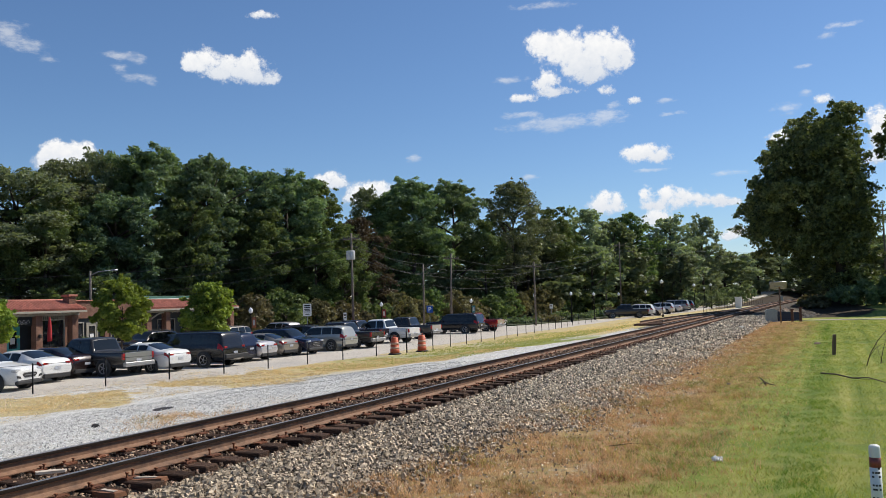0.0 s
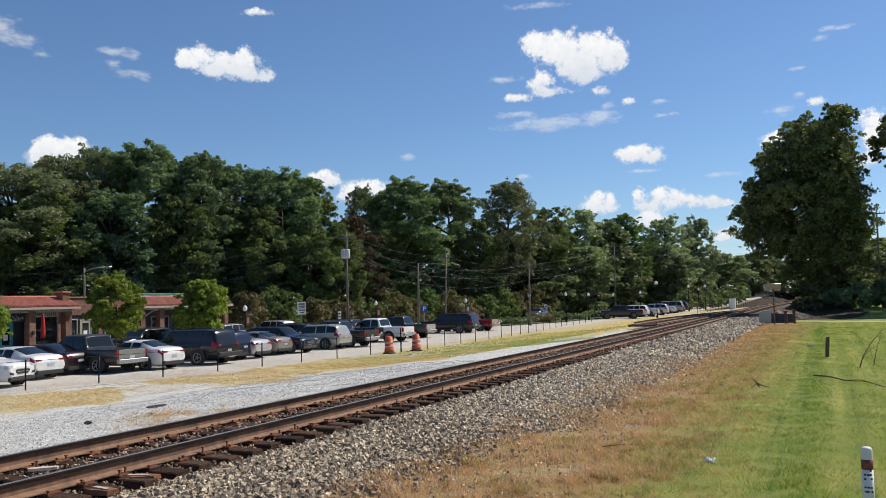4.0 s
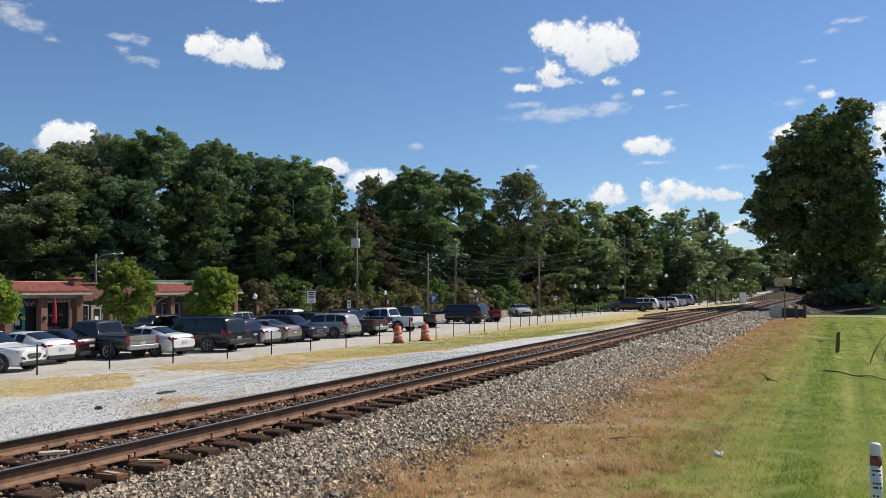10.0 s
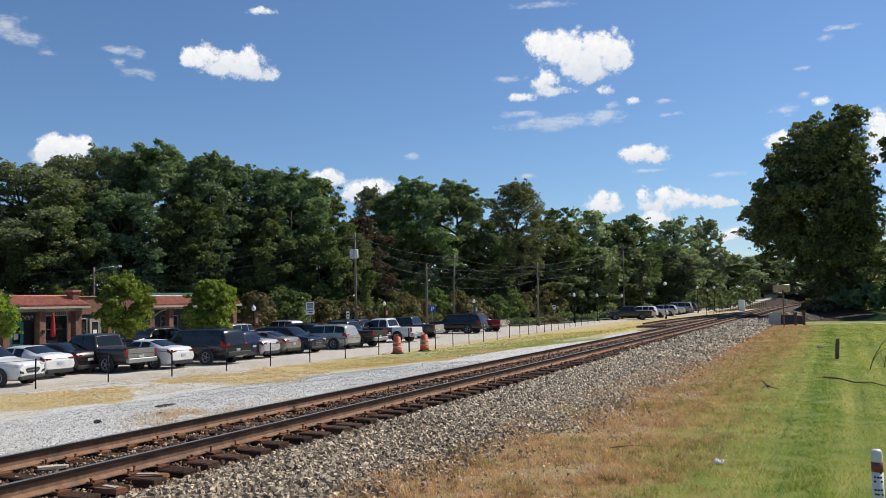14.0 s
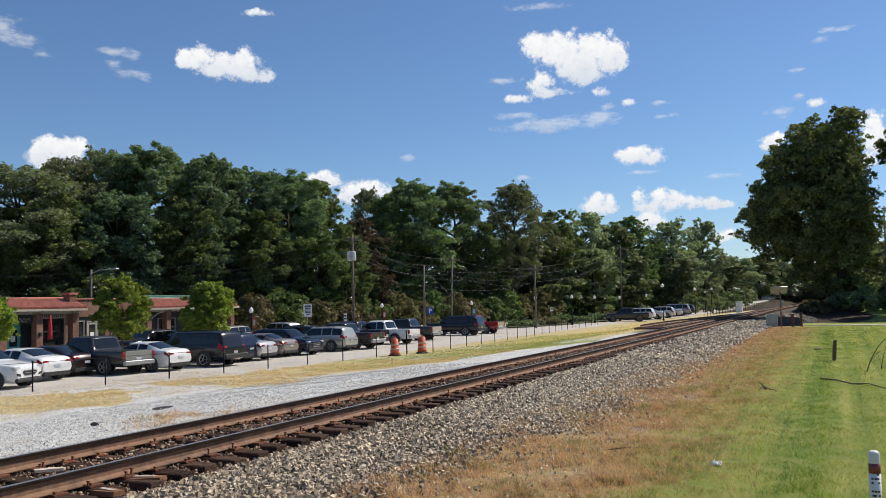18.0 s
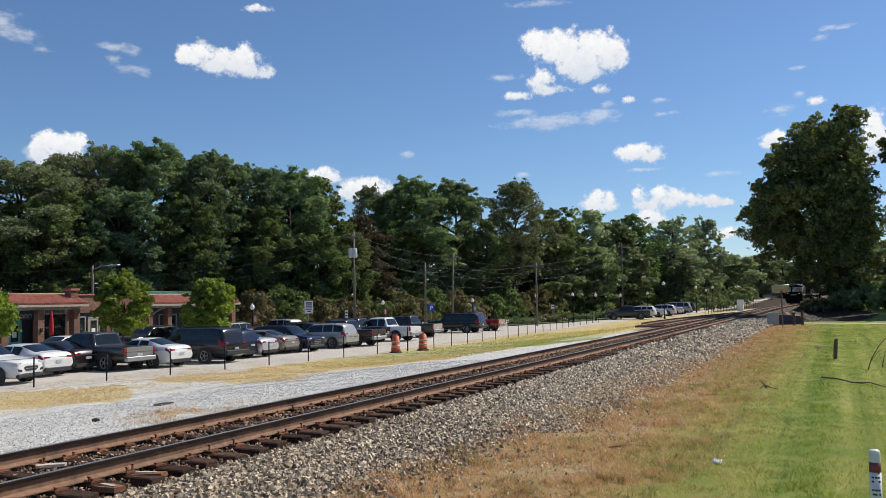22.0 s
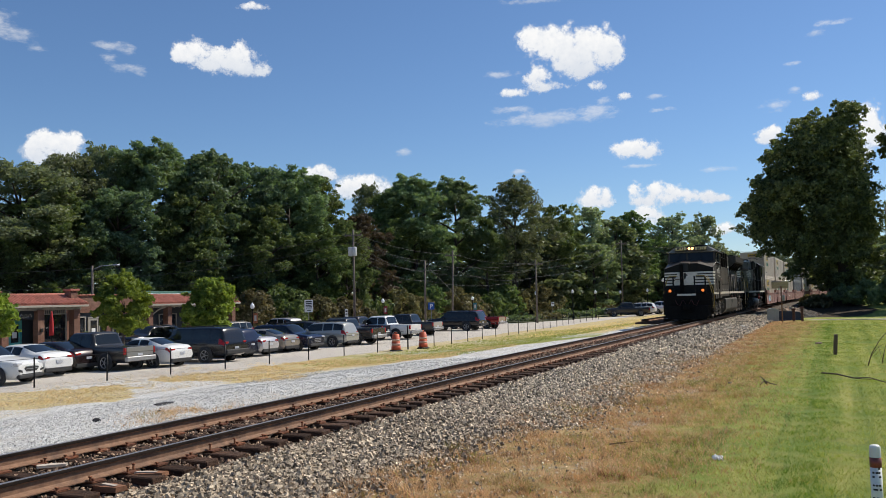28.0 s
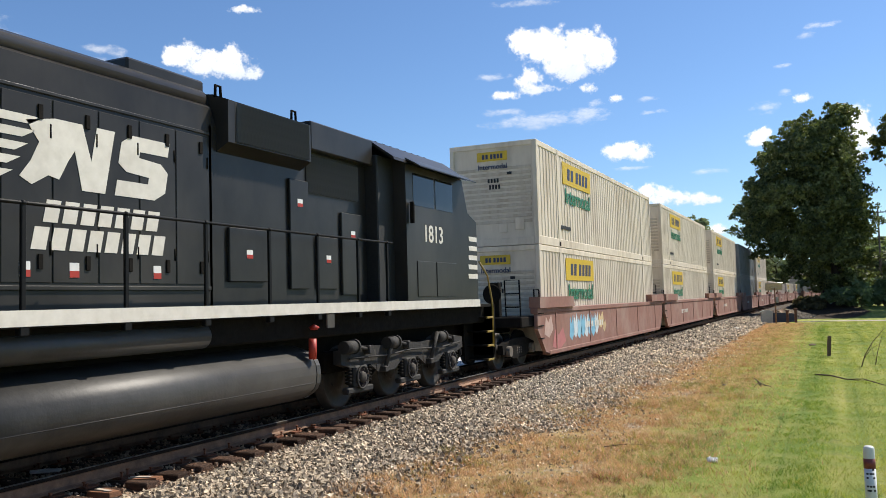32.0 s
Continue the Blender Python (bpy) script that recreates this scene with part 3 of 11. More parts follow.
def rail_line(x_of, y0, y1, step, parent, top_mat=True):
    ys = np.arange(y0, y1 + 0.01, step)
    rings = [[(x_of(y) + a, y, -0.176 + b) for a, b in RAIL] for y in ys]
    r = part("rail", Geo().loft(rings), M_RUSTRAIL, parent)
    g = Geo()
    for a, b in zip(ys[:-1], ys[1:]):
        xa, xb = x_of(a), x_of(b)
        g.add([(xa - 0.029, a, 0.003), (xa + 0.029, a, 0.003), (xb + 0.029, b, 0.003), (xb - 0.029, b, 0.003),
               (xa - 0.029, a, -0.002), (xa + 0.029, a, -0.002), (xb + 0.029, b, -0.002), (xb - 0.029, b, -0.002)],
              [(0, 1, 2, 3), (0, 1, 5, 4), (3, 2, 6, 7), (1, 2, 6, 5), (0, 3, 7, 4)])
    head = [(-0.0385, 0.141), (0.0385, 0.141), (0.0390, 0.150), (0.0388, 0.168), (0.030, 0.1772), (-0.030, 0.1772), (-0.0388, 0.168), (-0.0390, 0.150)]
    part("rail_head", Geo().loft([[(x_of(y) + a, y, -0.176 + b) for a, b in head] for y in ys]), M_RAILHEAD, r, "dark greasy side of the rail head")
    part("running_surface", g, M_RAILTOP, r, "bright worn top of the rail head")
    return r


for side in (-0.753, 0.753):
    rail_line(lambda y, s=side: float(track_x(y)) + s, -60, 1010, 5, railway_track)

rnd = random.Random(4)
tie_meshes = []
for k in range(6):
    g = Geo()
    w, e = 0.115 + 0.008 * rnd.random(), 0.012
    sag = [rnd.uniform(-0.006, 0.006) for _ in range(6)]
    g.box(-1.29, 1.29, -w, w, -0.18, 0.0, 0.014)
    g.v = [(x, y + 0.01 * math.sin(5 * x + k), z + 0.006 * math.sin(7 * x + 3 * k)) for x, y, z in g.v]
    tie_meshes.append(g.mesh("tie", M_TIE))
plate_me = Geo().box(-0.17, 0.17, -0.095, 0.095, 0, 0.018, 0.006).box(-0.17, -0.075, -0.095, 0.095, 0.018, 0.026, 0.004).box(0.075, 0.17, -0.095, 0.095, 0.018, 0.026, 0.004).mesh("tie_plate", M_PLATE)
spikes, rest = Geo(), Geo()
y, count = -40.0, 0
while y < 1000:
    jit, turn, tx = rnd.uniform(-0.03, 0.03), rnd.uniform(-1.2, 1.2), float(track_x(y))
    near = count < 300 and y > 3.0
    end = rnd.uniform(-0.05, 0.05)
    if near:
        tie = part("tie", tie_meshes[count % 6], None, railway_track, at=pose(tx + end, y + jit, -0.198 + rnd.uniform(-0.006, 0.004), 0, 0, turn))
        count += 1
    else:
        rest.box(tx - 1.29, tx + 1.29, y + jit - 0.115, y + jit + 0.115, -0.38, -0.198)
    for s in (-0.753, 0.753):
        if near and count < 120:
            part("tie_plate", plate_me, None, railway_track, at=pose(tx + s, y + jit, -0.197, 0, 0, turn + rnd.uniform(-1, 1)))
        elif y < 140:
            rest.box(tx + s - 0.17, tx + s + 0.17, y - 0.09, y + 0.09, -0.198, -0.172)
        if 3 < y < 45:
            for a in (-0.095, 0.095, 0.14, -0.14):
                if rnd.random() < 0.8:
                    h = rnd.uniform(0.0, 0.05) * (rnd.random() < 0.4)
                    yy = y + jit + rnd.choice((-0.06, 0.06)) + rnd.uniform(-0.01, 0.01)
                    spikes.box(tx + s + a - 0.009, tx + s + a + 0.009, yy - 0.009, yy + 0.009, -0.19, -0.150 + h)
                    spikes.box(tx + s + a - 0.021, tx + s + a + 0.021, yy - 0.016, yy + 0.016, -0.152 + h, -0.138 + h, 0.004)
    # anchors on the rail foot
    y += TIE_STEP
part("spike", spikes, M_PLATE, railway_track, "rusty track spikes")["kind"] = "stuff"
part("far_ties", rest, M_TIE, railway_track)["kind"] = "stuff"

# siding that leaves the main line beyond the lot
siding = thing("siding_track", "rusty siding rails that join the main line", "railway track", kind="structure")


def siding_x(y):
    return float(track_x(y)) - 2.9 * float(smooth(104, 62, y)) - 0.75


for side in (0.0, 1.5):
    rail_line(lambda y, s=side: siding_x(y) + s, 58, 104, 2, siding)
g = Geo()
for k in range(88):
    yy = 58.3 + k * 0.5
    g.box(siding_x(yy) - 0.5, siding_x(yy) + 2.0, yy - 0.11, yy + 0.11, -0.33, -0.20, 0.01)
part("ties", g, M_TIE, siding)["kind"] = "stuff"


# ---- ballast: loose stones, heaped on the shoulders and between the ties ----
BLOCK = np.array([(-1, -1, -1), (1, -1, -1), (1, 1, -1), (-1, 1, -1), (-1, -1, 1), (1, -1, 1), (1, 1, 1), (-1, 1, 1)], float) * 0.5
BLOCK_FACES = np.array([(0, 3, 2, 1), (4, 5, 6, 7), (0, 1, 5, 4), (1, 2, 6, 5), (2, 3, 7, 6), (3, 0, 4, 7)])
SHARD = np.array([(-1, 0, 0), (1, 0, 0), (0, -1, 0), (0, 1, 0), (0, 0, -1), (0, 0, 1)], float) * 0.66
SHARD_FACES = np.array([(0, 2, 5), (2, 1, 5), (1, 3, 5), (3, 0, 5), (2, 0, 4), (1, 2, 4), (3, 1, 4), (0, 3, 4)])


def stones(n, fx, fy, size, seed, blocky=False):
    """n rough stones, six- or eight-cornered lumps, scattered by the two functions of an array of random numbers."""
    rs = np.random.RandomState(seed)
    base, f = (BLOCK, BLOCK_FACES) if blocky else (SHARD, SHARD_FACES)
    k = len(base)
    x, y = fx(rs.rand(n), rs), fy(rs.rand(n), rs)
    s = size * rs.uniform(0.55, 1.25, n) * (1 + np.clip(y - 12, 0, 40) * 0.02)
    v = base[None] * (1 + rs.uniform(-0.34, 0.26, (n, k, 3))) + rs.uniform(-0.13, 0.13, (n, k, 3))
    v = v * (np.stack([rs.uniform(0.85, 1.3, n), rs.uniform(0.75, 1.15, n), rs.uniform(0.6, 0.95, n)], -1) * s[:, None])[:, None]
    q = rs.normal(size=(n, 4))
    q /= np.linalg.norm(q, axis=1, keepdims=True)
    w, a, b, c = q.T
    R = np.stack([1 - 2 * (b * b + c * c), 2 * (a * b - w * c), 2 * (a * c + w * b), 2 * (a * b + w * c), 1 - 2 * (a * a + c * c), 2 * (b * c - w * a), 2 * (a * c - w * b), 2 * (b * c + w * a), 1 - 2 * (a * a + b * b)], -1).reshape(n, 3, 3)
    v = np.einsum("nij,nkj->nki", R, v)
    z = ground_z(x, y) + s * rs.uniform(-0.7, 1.0, n)
    u = np.abs(x - track_x(y))
    z = z + 0.03 * smooth(1.1, 0.6, u) * rs.uniform(0.2, 1, n)
    v += np.stack([x, y, z], -1)[:, None]
    return v.reshape(-1, 3), (f[None] + k * np.arange(n)[:, None, None]).reshape(-1, f.shape[1])


def heap(name, label, n, fx, fy, size, seed, material=M_STONE, blocky=False):
    v, f = stones(n, fx, fy, size, seed, blocky)
    return thing(name, label, "gravel", kind="stuff", geo=array_mesh(name, v, f, material))


# paler ballast copy: the lighter look at a low angle put into colour
M_STONE_PALED = shade("dusty_ballast_stone", (0.80, 0.68, 0.50), (0.27, 0.215, 0.148), 9, 0.9, 0, 0.3, 60, vary=0.8, island=True)
M_STONE3 = shade("rust_dusted_stone", (0.42, 0.29, 0.19), (0.20, 0.13, 0.08), 9, 0.95, 0, 0.3, 60, vary=0.6, island=True)
spread = lambda a, b, p: (lambda r, rs: a + (b - a) * r ** p)
heap("ballast", "angular grey-brown ballast stones beside the ties", 36000, lambda r, rs: 1.37 + 2.03 * r + 0.40 * rs.normal(size=len(r)) * r ** 2, spread(5.0, 15.5, 1.3), 0.042, 1, blocky=True)
heap("ballast", "angular ballast stones on the shoulder of the track", 46000, lambda r, rs: 1.35 + 2.65 * r + 0.42 * rs.normal(size=len(r)) * r ** 2, spread(13.5, 33, 1.25), 0.042, 4, M_STONE_PALED)
heap("ballast", "angular grey-brown ballast stones farther along the track", 26000, lambda r, rs: 1.2 + 3.1 * r, spread(30, 75, 1.25), 0.058, 2, M_STONE_PALED)
heap("ballast", "dusty ballast stones between the ties", 30000, lambda r, rs: -1.5 + 3.0 * r, spread(3.5, 42, 1.6), 0.040, 3, M_STONE3)
M_STONE2 = shade("pale_gravel", (0.78, 0.76, 0.71), (0.48, 0.465, 0.43), 10, 0.9, 0, 0.3, 60, vary=0.42, island=True)
heap("gravel", "pale grey crushed gravel beyond the track", 42000, lambda r, rs: -1.6 - 10.8 * r ** 1.1, spread(6, 30, 1.2), 0.024, 5, M_STONE2)
heap("loose_stones", "scattered ballast stones strewn into the dry grass", 7500, lambda r, rs: 3.2 + 2.4 * r ** 1.5, spread(6.0, 40, 1.5), 0.027, 6, M_STONE_PALED)

M_STONE4 = shade("tan_lot_grit", (0.76, 0.64, 0.49), (0.52, 0.43, 0.32), 10, 0.9, 0, 0.3, 60, vary=0.5, island=True)
heap("gravel", "tan grit and stones along the edge of the lot", 16000, lambda r, rs: -13.5 - 8.0 * r, spread(14, 33, 1.0), 0.022, 17, M_STONE4)

# ---- trees ----
def crown_arrays(seed, lobes, leaves, size, lift=0.45, rough=1.05):
    """Small three-cornered leaf sprays round lobes (x, y, z, rx, rz, weight), thick on their upper skins."""
    rs = np.random.RandomState(seed)
    lobes = np.asarray(lobes, float)
    wt = lobes[:, 3] ** 2 * lobes[:, 5]
    k = rs.choice(len(lobes), leaves, p=wt / wt.sum())
    d = rs.normal(size=(leaves, 3)) + np.array([0, 0, lift])
    d /= np.linalg.norm(d, axis=1, keepdims=True)
    rad = rs.uniform(0.25, 1.0, leaves) ** 0.4 * (1 + 0.20 * rs.normal(size=leaves))
    c = lobes[k, :3] + d * rad[:, None] * np.stack([lobes[k, 3], lobes[k, 3], lobes[k, 4]], -1)
    n = d + rs.normal(size=(leaves, 3)) * rough + np.array([0, 0, 0.35])
    n /= np.linalg.norm(n, axis=1, keepdims=True)
    a = np.cross(n, rs.normal(size=(leaves, 3)))
    a /= np.linalg.norm(a, axis=1, keepdims=True)
    b = np.cross(n, a)
    s = size * rs.uniform(0.55, 1.35, leaves)[:, None]
    v = np.stack([c - a * s * 0.62 - b * s * 0.25, c + a * s * 0.60 - b * s * 0.38, c + b * s * 0.68 + n * s * 0.1], 1)
    return v.reshape(-1, 3), np.arange(leaves * 3).reshape(-1, 3)


def trunk_geo(seed, h, r, limbs, spread_r, lean=0.0):
    rnd = random.Random(seed)
    g = Geo()
    pts = [(lean * k * k * 0.02 + rnd.uniform(-0.08, 0.08) * k * 0.3, rnd.uniform(-0.08, 0.08) * k * 0.3, -0.3 + h * k / 6) for k in range(7)]
    g.tube(pts, [r * (1.25 if k == 0 else 1 - 0.13 * k) for k in range(7)], 10)
    for i in range(limbs):
        k = rnd.uniform(0.35, 0.95)
        x, y, z = [a + (b - a) * (k * 6 - int(k * 6)) for a, b in zip(pts[int(k * 6)], pts[min(6, int(k * 6) + 1)])]
        w = rnd.uniform(0, 6.28)
        L = spread_r * rnd.uniform(0.5, 0.95)
        q = [(x + math.cos(w) * L * t, y + math.sin(w) * L * t, z + L * (0.75 * t - 0.15 * t * t)) for t in (0, 0.35, 0.7, 1)]
        g.tube(q, [r * 0.42 * (1 - 0.75 * t) for t in (0, 0.35, 0.7, 1)], 6)
    return g


def bushy(boughs, seed, subs=13):
    """Each bough (x, y, z, rx, rz) becomes a thin core, small flat lobes on its skin and a few sprigs that stand out."""
    rnd = random.Random(seed)
    out = []
    for x, y, z, r, rz in boughs:
        out.append((x, y, z, r * 0.72, rz * 0.72, 0.42))
        for k in range(subs):
            d = Vector((rnd.gauss(0, 1), rnd.gauss(0, 1), rnd.gauss(0.35, 1))).normalized()
            if k % 5 == 4:
                s, q = r * rnd.uniform(0.13, 0.22), rnd.uniform(1.05, 1.42)
            else:
                s, q = r * rnd.uniform(0.20, 0.40), rnd.uniform(0.62, 1.02)
            out.append((x + d.x * r * q, y + d.y * r * q, z + d.z * rz * q, s, s * rnd.uniform(0.5, 0.8), 1.0))
    return out


def random_boughs(seed, h, w, low, n, top=1.0):
    """Boughs of a crown h high and w wide whose skirts begin at low, widest a little below the middle."""
    rnd = random.Random(seed)
    out = []
    for i in range(n):
        u = ((i + 0.5) / n) ** 0.88
        env = min(1.0, (u + 0.3) / 0.55) ** 0.6 * max(0.08, 1 - max(0.0, (u - 0.42) / 0.60) ** (2.4 * top)) ** 0.5
        s = w * rnd.uniform(0.085, 0.15) * (1 + 2.5 / n)
        rr = max(0.0, w * 0.5 * env - s * 0.7) * rnd.uniform(0.12, 1.0) ** 0.5
        a = i * 2.4 + rnd.uniform(-0.7, 0.7)
        z = low + s * 0.5 + (h - low - s * 1.3) * min(1, u * rnd.uniform(0.94, 1.03))
        out.append((math.cos(a) * rr, math.sin(a) * rr, z, s, s * rnd.uniform(0.6, 0.9)))
    return out


def tree_kind(name, label, seed, h, w, low, n_boughs, leaves, size, leaf_mat, trunk_r, limbs=7):
    t = thing(name, label, "tree")
    part("trunk", trunk_geo(seed, h * 0.80, trunk_r, limbs, w * 0.42), M_BARK, t)
    v, f = crown_arrays(seed, bushy(random_boughs(seed, h, w, low, n_boughs), seed, 16), leaves, size, 0.3)
    part("crown", array_mesh("crown", v, f, leaf_mat), None, t)
    return t


OAK = "tall dark green hardwood tree of the wood behind the lot"
FAR_OAK = "distant green hardwood tree at the end of the lot"
OPEN = "tall open-crowned hardwood tree with bare lower trunks"
COPPER = "bronze-leaved tree among the green wood behind the lot"
# each kind is 20 m high and 12 m wide before it is set in its place
kinds = [
    tree_kind("tree", OAK, 11, 20, 12, 1.0, 48, 64000, 0.20, M_LEAF_DARK, 0.38, 10),
    tree_kind("tree", OAK, 12, 20, 12, 1.0, 42, 56000, 0.20, M_LEAF_MID, 0.34, 9),
    tree_kind("tree", OAK, 13, 20, 12, 1.5, 52, 66000, 0.20, M_LEAF_DEEP, 0.42, 10),
    tree_kind("tree", OAK, 14, 20, 12, 0.5, 40, 54000, 0.20, M_LEAF_MID, 0.30, 8),
    tree_kind("tree", OPEN, 15, 20, 12, 4.5, 40, 34000, 0.19, M_LEAF_GREY, 0.30, 22),
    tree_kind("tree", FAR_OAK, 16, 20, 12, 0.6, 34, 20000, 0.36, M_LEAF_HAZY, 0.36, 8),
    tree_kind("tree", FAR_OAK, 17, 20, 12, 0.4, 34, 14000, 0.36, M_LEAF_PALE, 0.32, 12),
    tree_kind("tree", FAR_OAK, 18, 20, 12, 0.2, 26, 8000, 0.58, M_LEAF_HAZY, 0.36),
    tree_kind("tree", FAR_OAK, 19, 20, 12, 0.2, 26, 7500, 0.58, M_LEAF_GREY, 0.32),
    tree_kind("tree", COPPER, 20, 20, 12, 0.5, 34, 44000, 0.20, M_LEAF_COPPER, 0.30),
]
# x, y, height, crown width, kind
WOOD_NEAR = [(-63.8, 57.5, 18.2, 15.7, 4), (-64.3, 63.9, 20.1, 12.2, 4), (-64.5, 68.8, 21.9, 9.7, 4), (-60.3, 71.2, 21.9, 14.4, 0), (-55.6, 75.9, 21.8, 13.9, 2), (-54.4, 81.3, 21.0, 12.2, 2), (-51.1, 84.8, 20.0, 13.3, 0), (-50.4, 90.3, 18.8, 11.1, 1),
             (-52.7, 106.7, 20.8, 7.0, 4), (-47.1, 94.0, 15.0, 10.0, 9), (-47.2, 110.8, 21.8, 14.5, 0), (-44.2, 118.5, 22.0, 14.5, 0), (-49.5, 107.3, 18.7, 12.2, 1), (-55.1, 71.5, 16.8, 10.2, 1), (-50.0, 78.6, 14.3, 9.7, 3), (-46.5, 83.7, 12.6, 9.3, 3), (-60.6, 58.1, 15.2, 11.4, 3), (-58.8, 65.2, 16.4, 11.4, 2), (-39.5, 119.5, 15.4, 9.3, 1), (-45.5, 88.5, 13.2, 8.1, 1)]
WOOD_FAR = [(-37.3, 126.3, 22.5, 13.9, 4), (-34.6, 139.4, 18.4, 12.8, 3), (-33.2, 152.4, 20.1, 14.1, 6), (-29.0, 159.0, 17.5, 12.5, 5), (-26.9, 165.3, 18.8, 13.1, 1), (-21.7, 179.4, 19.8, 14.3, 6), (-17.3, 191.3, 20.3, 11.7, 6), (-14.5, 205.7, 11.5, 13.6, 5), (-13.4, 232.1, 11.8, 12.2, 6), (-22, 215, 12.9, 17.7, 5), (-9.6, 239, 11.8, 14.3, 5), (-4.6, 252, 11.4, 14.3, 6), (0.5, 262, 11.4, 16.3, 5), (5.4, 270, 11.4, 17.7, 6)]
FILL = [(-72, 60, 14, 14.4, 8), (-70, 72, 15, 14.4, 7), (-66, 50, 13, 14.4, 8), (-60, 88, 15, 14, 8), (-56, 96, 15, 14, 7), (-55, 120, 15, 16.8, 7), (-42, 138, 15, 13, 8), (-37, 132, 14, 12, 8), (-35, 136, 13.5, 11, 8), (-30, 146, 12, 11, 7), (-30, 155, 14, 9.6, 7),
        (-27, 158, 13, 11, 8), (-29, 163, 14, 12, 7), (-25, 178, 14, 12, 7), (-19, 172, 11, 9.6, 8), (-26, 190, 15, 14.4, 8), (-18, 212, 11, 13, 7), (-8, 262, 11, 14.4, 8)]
# the first two are unseen, added to cast shade on the ground by the oak
LAWN_SIDE = [(20.2, 88, 18.5, 11.5, 0), (26, 92, 17, 13, 2), (17.6, 94, 5.6, 7.0, 8), (18.2, 108, 7.5, 9, 8), (14.6, 122, 7, 9, 8), (24, 112, 8, 12, 7), (34, 130, 9, 14, 8), (15.6, 150, 9, 11, 7), (12.8, 168, 9, 12, 8), (30, 170, 12, 17, 7), (7.5, 190, 12.5, 12, 8),
             (19.5, 200, 12, 12, 7), (13.5, 205, 14, 12, 8), (15, 218, 13, 12, 8), (22, 245, 14, 14.4, 8), (12.5, 250, 14, 12, 7), (55, 240, 14, 18, 7), (40, 270, 14, 19, 8), (28, 300, 15, 19, 7), (12, 320, 15, 20, 8), (-15, 300, 12, 20, 7)]
rnd = random.Random(18)
WOOD_BACK = []
for k in range(13):
    y = 40 + 17 * k
    WOOD_BACK.append((float(np.interp(y, [40, 60, 90, 130, 200, 250], [-95, -83, -76, -60, -40, -26])) + rnd.uniform(-2, 2), y, rnd.uniform(14, 15.6), 16.8, 7 + k % 2))
WOOD_BACK += FILL + LAWN_SIDE
used = set()
rnd = random.Random(8)
for x, y, h, wide, k in WOOD_NEAR + WOOD_FAR + WOOD_BACK:
    m = pose(x, y, float(ground_z(x, y)), 0, 0, rnd.uniform(0, 360)) @ Matrix.Diagonal((wide / 12, wide / 12, h / 20, 1))
    if k not in used:
        used.add(k)
        kinds[k].matrix_basis = m
        kinds[k]["group"] = "wood behind the lot"
    else:
        t = copy_thing(kinds[k], m)
        t.scale = (wide / 12, wide / 12, h / 20)
        t["group"] = "wood behind the lot"

# the big tree that overhangs the track, and its neighbour
big = thing("tree", "huge dark oak whose crown hangs low over the track and lawn", "tree")
part("trunk", trunk_geo(31, 13, 0.6, 9, 3.5), M_BARK, big)
# height, reach to the track and reach to the lawn, from the lowest boughs to the top
CROWN = [(1.6, -1.6, 2.6), (3.0, -3.2, 3.2), (4.6, -4.9, 3.7), (6.3, -7.0, 3.9), (8.0, -9.0, 4.0), (9.6, -8.9, 4.0), (11.2, -8.3, 3.8), (12.8, -7.4, 3.3), (14.2, -7.0, 2.9), (15.6, -6.2, 2.6), (17.0, -5.0, 2.4), (18.0, -3.6, 2.3)]
rnd = random.Random(36)
boughs = [(1.4, 0, 18.9, 1.1, 0.9), (0.2, 0, 19.1, 0.8, 0.9), (2.3, 0, 18.5, 0.7, 0.8), (-2.3, 0, 17.9, 0.8, 0.7), (-8.6, -1, 9.4, 0.9, 0.6), (-9.2, 0, 8.0, 0.8, 0.5), (-7.4, 0, 12.4, 0.8, 0.6), (-5.6, 0, 15.2, 0.8, 0.6), (-7.6, -1, 6.8, 0.9, 0.6), (-4.6, -1.5, 3.2, 1.0, 0.7), (-6.6, -1, 5.4, 1.0, 0.6), (3.9, -1, 2.2, 1.0, 1.2), (1.0, -2.6, 1.0, 1.6, 1.0)]
for z, x0, x1 in CROWN:
    half, mid = (x1 - x0) / 2, (x0 + x1) / 2
    r = min(1.9, max(1.0, half * 0.34))
    count = int(6 + half * 1.3)
    for k in range(count):
        w = k * 2 * math.pi / (count - 2) + rnd.uniform(-0.3, 0.3)
        q = rnd.uniform(0.86, 1.04) if k < count - 2 else rnd.uniform(0.0, 0.5)
        s = r * rnd.uniform(0.68, 1.1)
        boughs.append((mid + math.cos(w) * (half - s * 0.9) * q, -0.8 + math.sin(w) * (half * 0.85 - s * 0.6) * q, z + rnd.uniform(-0.6, 0.6), s, s * rnd.uniform(0.62, 0.9)))
v, f = crown_arrays(33, bushy(boughs, 35, 16), 150000, 0.20, 0.3)
part("crown", array_mesh("crown", v, f, M_LEAF_OLIVE), None, big)
big.matrix_basis = pose(9.2, 90, float(ground_z(9.2, 90)) - 0.6)

# a neighbour whose outermost sprays reach into view high beside the oak
side = thing("tree", "tall slender tree beyond the huge oak", "tree", pose(15.3, 92, float(ground_z(15.3, 92))))
part("trunk", trunk_geo(61, 16, 0.3, 0, 3), M_BARK, side)
v, f = crown_arrays(62, bushy([(0, 0, 16.6, 1.9, 1.5), (-1.7, 0, 16.2, 1.0, 0.7), (-1.9, -0.4, 15.0, 0.8, 0.6), (0.6, 0, 18.4, 1.6, 1.2), (0.3, 0, 14.4, 1.6, 1.2)], 63, 16), 9000, 0.2, 0.3)
